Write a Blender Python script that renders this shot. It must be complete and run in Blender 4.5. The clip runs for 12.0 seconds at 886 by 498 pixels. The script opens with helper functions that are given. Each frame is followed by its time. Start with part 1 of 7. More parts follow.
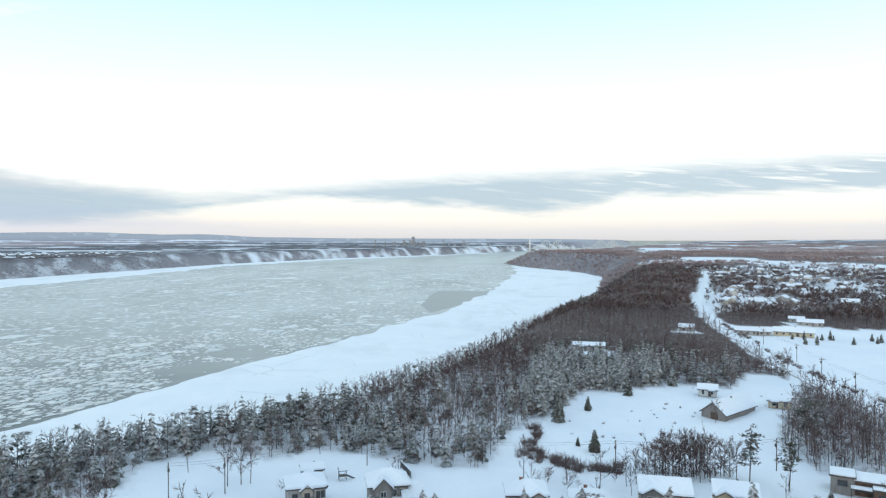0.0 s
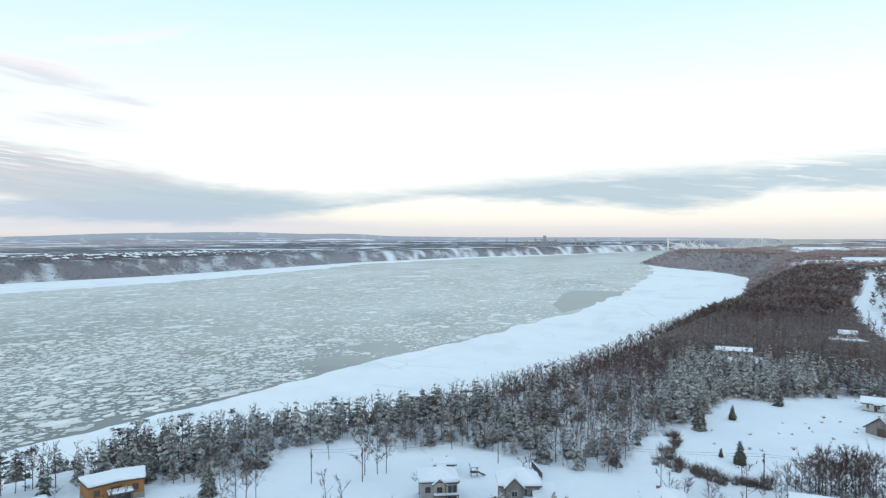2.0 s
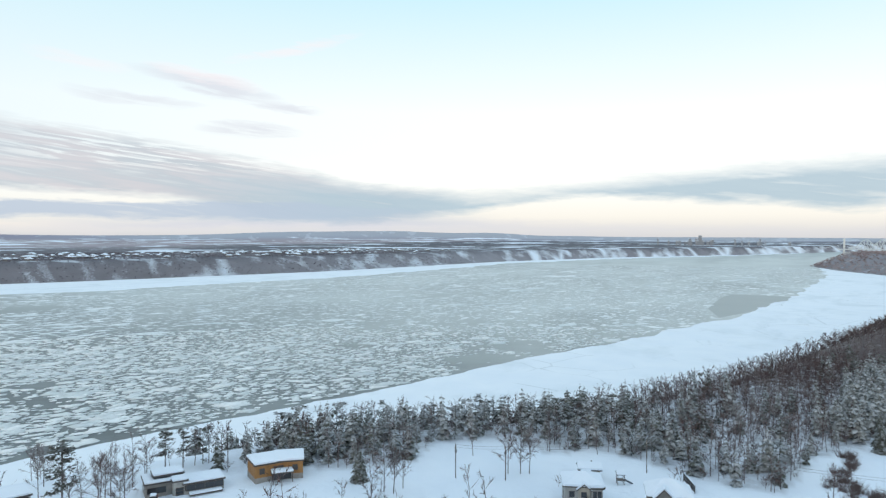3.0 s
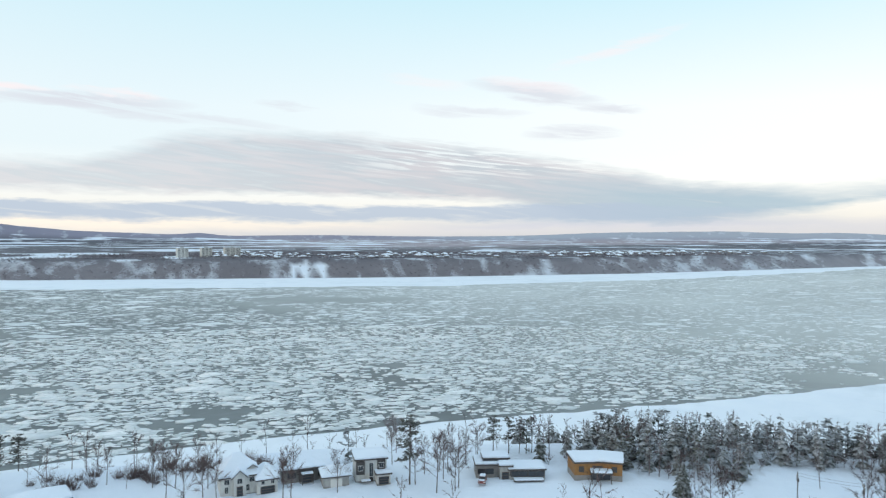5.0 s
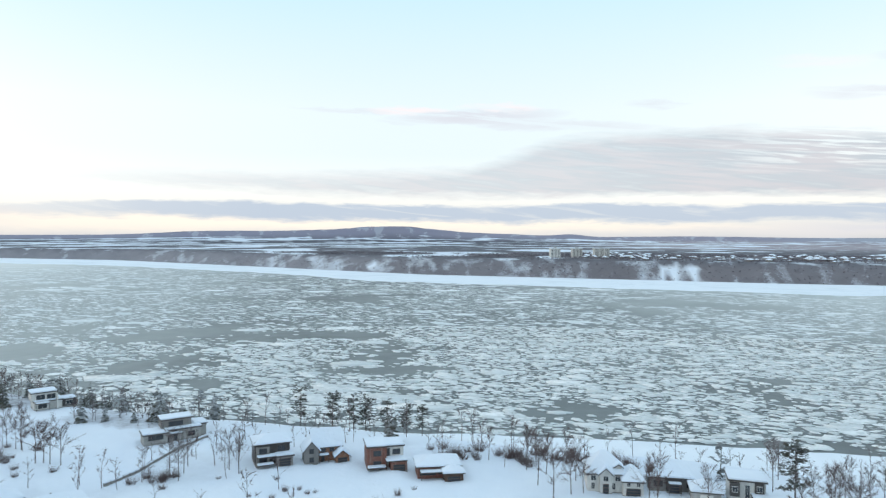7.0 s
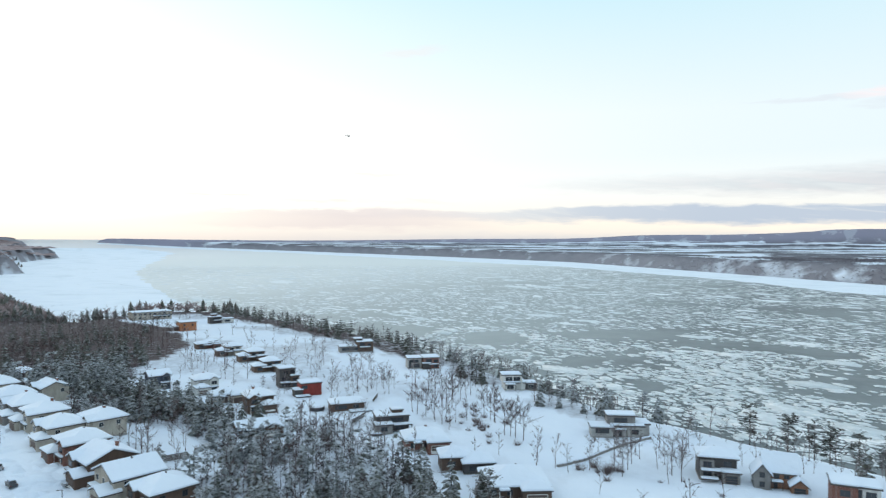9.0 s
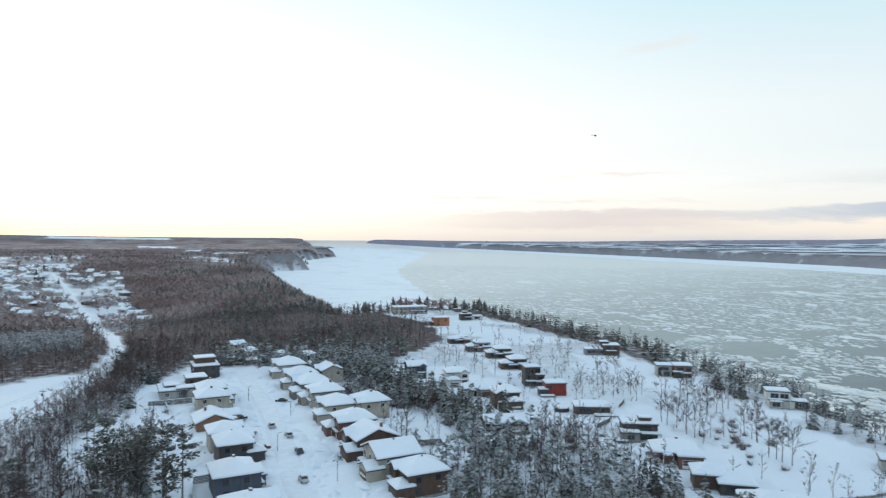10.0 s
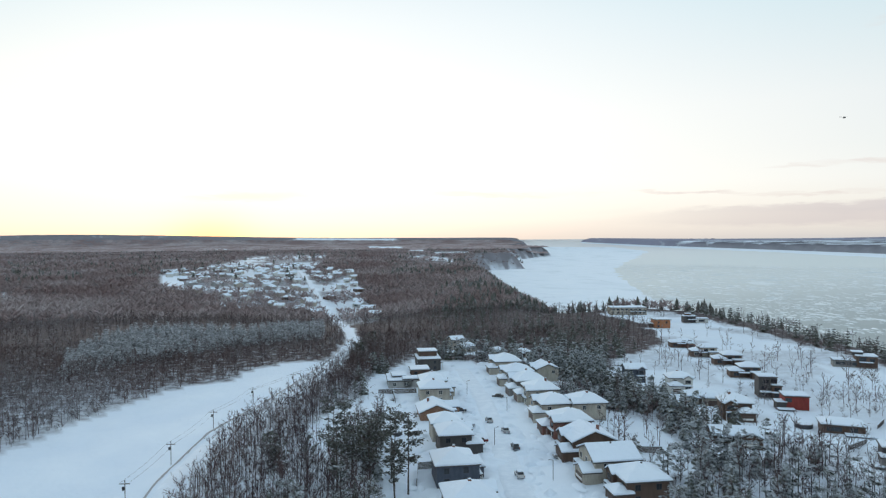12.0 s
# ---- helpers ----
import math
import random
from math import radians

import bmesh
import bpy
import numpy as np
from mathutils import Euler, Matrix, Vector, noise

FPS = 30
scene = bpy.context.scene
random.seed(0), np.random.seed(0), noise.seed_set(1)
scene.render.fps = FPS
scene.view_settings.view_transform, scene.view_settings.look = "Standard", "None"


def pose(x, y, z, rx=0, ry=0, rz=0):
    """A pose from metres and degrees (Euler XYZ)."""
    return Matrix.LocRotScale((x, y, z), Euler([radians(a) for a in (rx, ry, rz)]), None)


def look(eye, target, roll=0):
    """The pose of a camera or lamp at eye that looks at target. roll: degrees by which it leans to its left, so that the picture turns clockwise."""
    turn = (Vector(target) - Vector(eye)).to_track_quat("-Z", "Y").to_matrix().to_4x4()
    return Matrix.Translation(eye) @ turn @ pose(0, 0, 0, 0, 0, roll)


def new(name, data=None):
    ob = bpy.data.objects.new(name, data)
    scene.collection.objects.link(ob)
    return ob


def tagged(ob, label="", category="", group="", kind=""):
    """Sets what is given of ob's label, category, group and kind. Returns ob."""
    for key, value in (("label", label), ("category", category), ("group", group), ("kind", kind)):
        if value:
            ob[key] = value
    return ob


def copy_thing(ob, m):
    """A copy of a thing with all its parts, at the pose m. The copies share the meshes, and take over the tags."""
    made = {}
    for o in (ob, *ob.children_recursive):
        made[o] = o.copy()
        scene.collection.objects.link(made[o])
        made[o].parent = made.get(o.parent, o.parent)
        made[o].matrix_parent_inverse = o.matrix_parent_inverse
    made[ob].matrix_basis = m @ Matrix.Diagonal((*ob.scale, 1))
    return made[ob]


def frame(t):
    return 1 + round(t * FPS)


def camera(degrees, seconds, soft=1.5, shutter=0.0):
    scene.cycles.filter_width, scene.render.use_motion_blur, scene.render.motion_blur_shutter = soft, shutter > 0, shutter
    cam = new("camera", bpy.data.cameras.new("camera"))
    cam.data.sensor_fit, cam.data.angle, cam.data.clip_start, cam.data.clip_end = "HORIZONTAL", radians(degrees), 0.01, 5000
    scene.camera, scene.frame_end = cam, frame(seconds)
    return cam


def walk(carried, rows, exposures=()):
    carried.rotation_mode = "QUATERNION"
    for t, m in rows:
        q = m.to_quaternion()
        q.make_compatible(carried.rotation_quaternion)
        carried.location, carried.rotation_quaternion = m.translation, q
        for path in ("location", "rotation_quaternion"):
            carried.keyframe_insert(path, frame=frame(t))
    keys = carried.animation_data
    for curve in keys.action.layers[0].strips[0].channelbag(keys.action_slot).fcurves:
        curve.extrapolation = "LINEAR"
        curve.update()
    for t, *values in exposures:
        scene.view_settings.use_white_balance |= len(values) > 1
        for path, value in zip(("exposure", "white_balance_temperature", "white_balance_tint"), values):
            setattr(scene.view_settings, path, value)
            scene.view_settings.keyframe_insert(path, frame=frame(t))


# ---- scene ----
cam = camera(66.9, 12.0, soft=1.25, shutter=0.12)
EYE = (0.0, 0.0, 60.0)
# seconds, heading to the left, tilt, lean
PATH = [(0.0, 0.0, -0.89, -0.02), (0.5, 2.27, -0.93, 0.0), (1.0, 4.59, -0.95, 0.03), (1.5, 7.11, -0.97, 0.07), (2.0, 11.18, -0.98, 0.08),
        (2.5, 17.32, -1.03, -0.02), (3.0, 23.52, -1.05, -0.15), (5.0, 50.44, -1.04, -0.12), (5.5, 57.84, -1.05, -0.12), (6.0, 65.37, -1.04, -0.12),
        (6.5, 73.02, -1.05, -0.16), (8.5, 108.22, -0.87, -0.31), (9.0, 117.91, -0.84, -0.28), (9.5, 128.23, -0.85, -0.33),
        (10.0, 138.66, -0.85, -0.28), (10.5, 150.28, -0.86, -0.2), (11.0, 153.83, -0.89, 0.05), (11.5, 155.44, -0.9, 0.25), (12.0, 156.82, -0.93, 0.33)]
walk(cam, [(t, pose(*EYE, 90 + tilt, lean, turn)) for t, turn, tilt, lean in PATH],
     exposures=[(0.0, 0.34), (2.0, 0.30), (3.0, 0.24), (5.5, 0.23), (6.5, 0.29), (9.0, 0.26), (10.5, 0.06), (12.0, -0.03)])

# ---- world and light ----
SUN_AZ = 176.0      # degrees to the left of +y
SUN_EL = 5.0
RIVER = -60.0


class Nodes:
    """Short hand for building node trees."""

    def __init__(self, tree):
        self.tree = tree
        tree.nodes.clear()

    def add(self, kind, inputs=None, **props):
        n = self.tree.nodes.new(kind)
        for k, v in props.items():
            setattr(n, k, v)
        for k, v in (inputs or {}).items():
            if isinstance(v, bpy.types.NodeSocket):
                self.tree.links.new(v, n.inputs[k])
            else:
                n.inputs[k].default_value = v
        return n

    def math(self, op, a, b=0.0, c=0.0, clamp=False):
        return self.add("ShaderNodeMath", {0: a, 1: b, 2: c}, operation=op, use_clamp=clamp).outputs[0]

    def mix(self, fac, a, b, blend="MIX"):
        n = self.add("ShaderNodeMix", data_type="RGBA", blend_type=blend)
        for k, v in ((0, fac), (6, a), (7, b)):
            if isinstance(v, bpy.types.NodeSocket):
                self.tree.links.new(v, n.inputs[k])
            else:
                n.inputs[k].default_value = v if k == 0 else (*v[:3], 1)
        return n.outputs[2]

    def ramp(self, fac, stops, smooth=False):
        n = self.add("ShaderNodeValToRGB", {0: fac})
        r = n.color_ramp
        r.interpolation = "EASE" if smooth else "LINEAR"
        while len(r.elements) < len(stops):
            r.elements.new(0.5)
        for e, (p, c) in zip(r.elements, stops):
            e.position = p
            e.color = (c, c, c, 1) if isinstance(c, (int, float)) else (*c, 1)
        return n.outputs[0]

    def noise(self, vec, scale, detail=4.0, rough=0.55, dist=0.0):
        return self.add("ShaderNodeTexNoise", {"Vector": vec, "Scale": scale, "Detail": detail, "Roughness": rough, "Distortion": dist}).outputs[0]

    def scaled(self, vec, s):
        return self.add("ShaderNodeMapping", {"Vector": vec, "Scale": s}).outputs[0]


world = bpy.data.worlds.new("winter_evening_sky")
scene.world = world
world.use_nodes = True
w = Nodes(world.node_tree)
geo = w.add("ShaderNodeTexCoord").outputs["Generated"]
xyz = w.add("ShaderNodeSeparateXYZ", {0: geo})
dx, dy, dz = xyz.outputs
nishita = w.add("ShaderNodeTexSky", sky_type="NISHITA", sun_disc=False, sun_elevation=radians(SUN_EL), sun_rotation=radians(180 - (SUN_AZ - 180)),
                air_density=1.0, dust_density=1.2, ozone_density=1.5)
sky = w.mix(1.0, nishita.outputs[0], (0.11, 0.11, 0.11), "MULTIPLY")
# thin high veil, white low down and pale blue higher up
el = w.math("MAXIMUM", dz, 0.0)
veil = w.ramp(el, [(0.0, (0.68, 0.68, 0.70)), (0.03, (0.93, 0.90, 0.84)), (0.075, (1.0, 1.0, 0.98)), (0.18, (0.97, 1.0, 1.0)), (0.34, (0.60, 0.86, 0.95)), (0.6, (0.68, 0.84, 0.96))])
sx, sy = -math.sin(radians(SUN_AZ - 14)), math.cos(radians(SUN_AZ - 14))
toward = w.math("ADD", w.math("MULTIPLY", dx, sx), w.math("MULTIPLY", dy, sy))
glow = w.math("POWER", w.math("MAXIMUM", toward, 0.0), 5.0, clamp=True)
warm = w.ramp(el, [(0.0, (1.0, 0.92, 0.84)), (0.03, (1.2, 1.14, 1.05)), (0.08, (1.3, 1.27, 1.2)), (0.3, (1.12, 1.16, 1.18)), (0.6, (0.75, 0.86, 0.97))])
veil = w.mix(glow, veil, warm)
north = w.math("MULTIPLY", w.math("POWER", w.math("MAXIMUM", w.math("ADD", w.math("MULTIPLY", dx, -math.sin(radians(80))), w.math("MULTIPLY", dy, math.cos(radians(80)))), 0.0), 4.0), 0.5)
veil = w.mix(w.math("MULTIPLY", north, w.ramp(el, [(0.05, 0.2), (0.12, 1.0)])), veil, (0.62, 0.82, 0.92))
low_sun = w.math("ADD", w.math("MULTIPLY", dx, -math.sin(radians(SUN_AZ))), w.math("MULTIPLY", dy, math.cos(radians(SUN_AZ))))
low_sun = w.math("MAXIMUM", low_sun, 0.0)
low_sun = w.math("ADD", w.math("MULTIPLY", w.math("POWER", low_sun, 500.0), 0.75), w.math("MULTIPLY", w.math("POWER", low_sun, 45.0), 0.14))
low_sun = w.math("MULTIPLY", low_sun, w.ramp(el, [(0.0, 1.0), (0.03, 0.55), (0.075, 0.0)]))
veil = w.mix(low_sun, veil, (1.6, 0.96, 0.46))
sky = w.mix(0.85, sky, veil)
# cloud layers, laid out by azimuth (to the left of +y) and elevation in degrees
az_deg = w.math("WRAP", w.math("MULTIPLY", w.math("ARCTAN2", w.math("MULTIPLY", dx, -1.0), dy), 180 / math.pi), 270.0, -90.0)
el_deg = w.math("MULTIPLY", w.math("ARCSINE", dz), 180 / math.pi)
chart = w.add("ShaderNodeCombineXYZ", {0: az_deg, 1: el_deg}).outputs[0]
swell = w.math("SUBTRACT", w.noise(w.scaled(chart, (0.11, 0.5, 1)), 1.0, 4, 0.55), 0.5)
ripple = w.math("SUBTRACT", w.noise(w.scaled(chart, (0.45, 2.6, 1)), 1.0, 4, 0.6, 0.4), 0.5)
el_moved = w.math("ADD", el_deg, w.math("ADD", w.math("MULTIPLY", swell, 1.5), w.math("MULTIPLY", ripple, 0.7)))
slanted = w.math("ADD", el_deg, w.math("MULTIPLY", az_deg, -0.11))
torn = w.noise(w.add("ShaderNodeCombineXYZ", {0: w.math("MULTIPLY", az_deg, 0.16), 1: w.math("MULTIPLY", slanted, 1.7)}).outputs[0], 1.0, 4, 0.55, 0.5)
streak = w.noise(w.add("ShaderNodeCombineXYZ", {0: w.math("MULTIPLY", az_deg, 0.22), 1: w.math("MULTIPLY", slanted, 3.6), 2: 7.0}).outputs[0], 1.0, 3, 0.55, 0.5)


def along(stops):
    """A value that follows the azimuth."""
    return w.math("MULTIPLY", w.ramp(w.math("DIVIDE", w.math("ADD", az_deg, 40.0), 240.0), [((az + 40.0) / 240.0, v / 12.0) for az, v in stops]), 12.0)


def layer(top, bottom, soft_top, soft_bottom, density, holes):
    """A cloud layer between two edges; holes: how far streaks of clear sky cut into it."""
    a = w.math("DIVIDE", w.math("SUBTRACT", along(top), el_moved), soft_top, clamp=True)
    b = w.math("DIVIDE", w.math("SUBTRACT", el_moved, along(bottom)), soft_bottom, clamp=True)
    body = w.math("MULTIPLY", w.math("SMOOTH_MIN", a, b, 0.3), along(density), clamp=True)
    return w.math("MULTIPLY", body, holes)


def wisp(az, el, long, thick, slope, strength):
    """A torn scrap of thin cloud."""
    u = w.math("DIVIDE", w.math("SUBTRACT", az_deg, az), long)
    across = w.math("SUBTRACT", w.math("SUBTRACT", el_moved, el), w.math("MULTIPLY", w.math("SUBTRACT", az_deg, az), slope))
    v = w.math("DIVIDE", across, thick)
    r = w.math("ADD", w.math("MULTIPLY", u, u), w.math("MULTIPLY", v, v))
    return w.math("MULTIPLY", w.math("SUBTRACT", 1.0, r, clamp=True), w.math("MULTIPLY", w.ramp(torn, [(0.36, 0.35), (0.55, 1.0)], True), strength))


def overlay(mask, colour):
    global sky
    sky = w.mix(mask, sky, colour)


whole = w.ramp(torn, [(0.30, 0.72), (0.46, 1.0)], True)
ragged = w.ramp(w.math("ADD", w.math("MULTIPLY", torn, 0.6), w.math("MULTIPLY", streak, 0.4)), [(0.36, 0.3), (0.50, 1.0)], True)
edge_zone = w.math("MULTIPLY", w.math("DIVIDE", w.math("SUBTRACT", el_deg, 4.6), 1.5, clamp=True), w.ramp(w.math("DIVIDE", az_deg, 100.0), [(0.30, 0.6), (0.38, 1.0), (0.52, 1.0), (0.60, 0.15), (0.74, 0.1), (0.84, 0.4)]))
combed = w.mix(edge_zone, w.ramp(torn, [(0.25, 0.75), (0.45, 1.0)], True), w.ramp(streak, [(0.36, 0.15), (0.56, 1.0)], True))
# warm light low in the north-west, below and between the bars
warmth = layer([(30, 0.5), (56, 1.2), (70, 1.5), (91, 1.6), (106, 2.0), (125, 2.4), (150, 2.6)], [(-30, -3.0), (190, -3.0)], 0.5, 1.0, [(36, 0.0), (58, 0.5), (91, 0.8), (112, 0.5), (130, 0.25), (145, 0.0)], 1.0)
overlay(warmth, (1.0, 0.88, 0.73))
# thin lilac mist close over the horizon downstream
mist = layer([(-34, 1.6), (0, 1.0), (16, 1.5), (28, 2.0), (40, 2.2), (60, 1.0)], [(-34, -3.0), (190, -3.0)], 1.0, 1.0, [(-40, 0.55), (14, 0.55), (30, 0.85), (44, 0.9), (58, 0.5), (75, 0.0)], 1.0)
overlay(mist, (0.60, 0.61, 0.67))
# scraps high up
for az, el, long, thick, slope, strength in ((42.3, 11.9, 6.8, 0.85, 0.17, 0.8), (48.0, 10.6, 5.5, 0.6, 0.06, 0.6), (36.4, 10.5, 3.2, 0.5, 0.05, 0.7), (39.6, 8.6, 4.5, 0.75, 0.0, 0.7),
                                             (78.6, 10.1, 8.6, 0.8, -0.02, 0.9), (72.0, 9.3, 10.0, 0.55, 0.04, 0.6), (89.5, 10.6, 5.0, 0.3, 0.0, 0.5), (63.5, 10.7, 2.8, 0.35, 0.0, 0.5)):
    overlay(wisp(az, el, long, thick, slope, strength), (0.62, 0.64, 0.70))
for az, el, long, thick, slope, strength in ((84.0, 10.75, 4.0, 0.42, 0.0, 0.8), (76.5, 10.9, 4.0, 0.4, 0.05, 0.7), (36.0, 15.2, 6.0, 0.55, -0.26, 0.5), (52.0, 13.0, 4.0, 0.7, 0.1, 0.35), (43.0, 12.6, 5.0, 0.5, 0.15, 0.5)):
    overlay(wisp(az, el, long, thick, slope, strength), (0.86, 0.76, 0.77))
# the large lilac sheet in the north, combed into streaks along its upper edge
sheet = layer([(22, 3.9), (26, 4.3), (32, 5.0), (40, 6.9), (52, 8.4), (58, 8.9), (66, 9.0), (73, 8.3), (79, 6.3), (84, 5.8), (91, 5.6), (99, 5.5), (106, 5.3), (116, 4.8), (126, 4.4)],
              [(20, 2.0), (30, 1.0), (38, 1.2), (46, 3.0), (60, 3.1), (91, 3.4), (106, 3.8), (126, 4.1)], 1.3, 0.7,
              [(21, 0.0), (27, 0.85), (45, 1.0), (62, 0.9), (74, 0.75), (84, 0.7), (98, 0.5), (112, 0.22), (122, 0.0)], combed)
overlay(w.math("MULTIPLY", sheet, 0.9), w.mix(w.ramp(torn, [(0.4, 0.0), (0.62, 1.0)]), (0.43, 0.48, 0.535), (0.53, 0.52, 0.56)))
# the grey bank in the north-east
bank = layer([(-40, 6.9), (-33, 6.7), (-19, 6.5), (-10, 6.3), (0, 5.8), (9, 5.1), (19, 4.2), (25, 4.3), (33, 5.0), (40, 5.4)],
             [(-40, 2.9), (-33, 3.1), (-23, 3.3), (-15, 3.2), (-12.6, 2.3), (-8, 1.7), (-4, 2.2), (0, 2.5), (4, 2.7), (12.5, 3.0), (16, 2.8), (22, 1.7), (33, 0.9), (40, 0.9)], 1.5, 0.8,
             [(-40, 0.95), (-14, 0.95), (-9, 1.0), (24, 1.0), (34, 0.95), (48, 0.0)], w.mix(w.math("DIVIDE", w.math("ADD", az_deg, 16.0), 8.0, clamp=True), ragged, whole))
overlay(w.math("MULTIPLY", bank, 0.95), w.mix(torn, (0.355, 0.475, 0.56), (0.43, 0.54, 0.605)))
# the long low bar under it in the north-west
bar = layer([(20, 2.2), (36, 2.9), (44, 2.75), (60, 2.75), (91, 3.0), (97, 3.2), (104, 3.0), (119, 2.5), (130, 2.3)],
            [(20, 0.6), (42, 1.3), (57, 1.2), (91, 1.0), (104, 1.3), (119, 1.5), (130, 1.6)], 0.35, 0.5,
            [(18, 0.0), (34, 0.75), (42, 0.95), (96, 1.0), (105, 0.85), (113, 0.45), (122, 0.25), (132, 0.05)], whole)
overlay(w.math("MULTIPLY", bar, 0.92), (0.42, 0.50, 0.61))
# mauve streaks low in the west
west_bar = layer([(112, 2.4), (122, 2.75), (130, 2.7), (137, 2.3), (143, 1.7)], [(112, 0.6), (135, 0.5), (143, 0.8)], 0.3, 0.5, [(112, 0.0), (119, 0.6), (126, 0.75), (133, 0.5), (141, 0.12), (147, 0.0)], 1.0)
overlay(west_bar, (0.68, 0.615, 0.615))
for az, el, long, thick, slope, strength in ((136.5, 3.55, 5.0, 0.22, 0.0, 0.6), (125.0, 5.5, 7.0, 0.25, -0.01, 0.5), (173.0, 3.5, 6.0, 0.6, 0.0, 0.45), (151.0, 3.7, 9.0, 0.25, 0.02, 0.35), (125.0, 3.3, 9.0, 0.25, 0.0, 0.55), (121.0, 15.5, 4.0, 0.5, -0.12, 0.35)):
    overlay(wisp(az, el, long, thick, slope, strength), (0.80, 0.70, 0.66))
bg = w.add("ShaderNodeBackground", {"Color": sky, "Strength": 1.0})
w.tree.links.new(bg.outputs[0], w.add("ShaderNodeOutputWorld").inputs[0])

sun = new("sun", bpy.data.lights.new("sun", "SUN"))
sun.data.energy, sun.data.angle, sun.data.color = 0.5, radians(10), (1.0, 0.82, 0.62)
a, e = radians(SUN_AZ), radians(SUN_EL)
sun.matrix_world = look((math.sin(a) * -500 * math.cos(e), math.cos(a) * 500 * math.cos(e), 500 * math.sin(e)), (0, 0, 0))


# ---- materials ----
def material(name, build, rough=0.7, metal=0.0, spec=0.3):
    """build(n, pos) returns a colour socket or colour, and a height socket or None with its bump distance."""
    m = bpy.data.materials.new(name)
    m.use_nodes = True
    n = Nodes(m.node_tree)
    pos = n.add("ShaderNodeNewGeometry").outputs["Position"]
    got = build(n, pos)
    colour, height, dist = (got if isinstance(got, tuple) and len(got) == 3 and not isinstance(got[0], (int, float)) else (got, None, 0))
    bsdf = n.add("ShaderNodeBsdfPrincipled", {"Roughness": rough, "Metallic": metal, "Specular IOR Level": spec})
    if isinstance(colour, bpy.types.NodeSocket):
        n.tree.links.new(colour, bsdf.inputs["Base Color"])
    else:
        bsdf.inputs["Base Color"].default_value = (*colour, 1)
    if height is not None:
        n.tree.links.new(n.add("ShaderNodeBump", {"Height": height, "Distance": dist, "Strength": 1.0}).outputs[0], bsdf.inputs["Normal"])
    n.tree.links.new(bsdf.outputs[0], n.add("ShaderNodeOutputMaterial").inputs[0])
    return m


def snow_build(n, pos):
    big = n.noise(pos, 0.03, 5, 0.6)
    fine = n.noise(pos, 0.5, 5, 0.65)
    c = n.mix(n.ramp(big, [(0.35, 0.0), (0.7, 1.0)]), (0.69, 0.775, 0.885), (0.77, 0.84, 0.925))
    h = n.math("ADD", n.math("MULTIPLY", big, 3.0), n.math("MULTIPLY", fine, 0.6))
    return c, h, 0.6


def ground_build(n, pos):
    """Snow on open ground, snow with litter and brush where the woods stand, patchwork of fields far off."""
    c, h, d = snow_build(n, pos)
    wood = n.add("ShaderNodeAttribute", attribute_name="woods").outputs["Fac"]
    speck = n.noise(pos, 0.22, 6, 0.7)
    # litter and brush tone, with shade under the canopy put into the colour
    brush = n.mix(n.noise(pos, 0.02, 4), (0.052, 0.037, 0.039), (0.095, 0.072, 0.075))
    # distant woods paled: haze put into the brush colour
    far_haze = n.add("ShaderNodeAttribute", attribute_name="far_haze").outputs["Fac"]
    brush = n.mix(far_haze, brush, n.mix(n.noise(pos, 0.01, 5, 0.65), (0.16, 0.16, 0.185), (0.31, 0.31, 0.345)))
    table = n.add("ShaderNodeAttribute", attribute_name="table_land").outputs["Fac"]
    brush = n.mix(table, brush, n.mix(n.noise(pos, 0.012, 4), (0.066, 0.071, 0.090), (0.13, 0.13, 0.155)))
    # plain, hills and misty skyline: mauve and blue haze put into their colours
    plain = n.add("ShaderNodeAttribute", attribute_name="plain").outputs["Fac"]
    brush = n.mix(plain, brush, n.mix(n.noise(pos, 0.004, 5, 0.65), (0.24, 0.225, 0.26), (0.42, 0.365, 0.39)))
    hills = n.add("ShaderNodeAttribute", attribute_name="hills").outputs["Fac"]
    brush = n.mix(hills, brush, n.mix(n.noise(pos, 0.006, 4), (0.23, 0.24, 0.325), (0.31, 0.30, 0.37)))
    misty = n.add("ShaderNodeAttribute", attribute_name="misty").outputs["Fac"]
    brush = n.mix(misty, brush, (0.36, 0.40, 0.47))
    speck = n.math("ADD", n.math("MULTIPLY", speck, n.math("SUBTRACT", 1.0, far_haze)), n.math("MULTIPLY", n.noise(pos, 0.012, 4, 0.6), far_haze))
    fac = n.math("MULTIPLY", wood, n.ramp(speck, [(0.38, 1.0), (0.62, 0.35)]), clamp=True)
    # slender brush and dead stalks poking through on open ground
    stalk = n.ramp(n.noise(pos, 0.9, 5, 0.75), [(0.66, 0.0), (0.74, 0.55)])
    open_part = n.math("MULTIPLY", stalk, n.ramp(n.noise(pos, 0.025, 3), [(0.5, 0.0), (0.62, 1.0)]))
    c = n.mix(open_part, c, (0.28, 0.26, 0.25))
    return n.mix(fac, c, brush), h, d


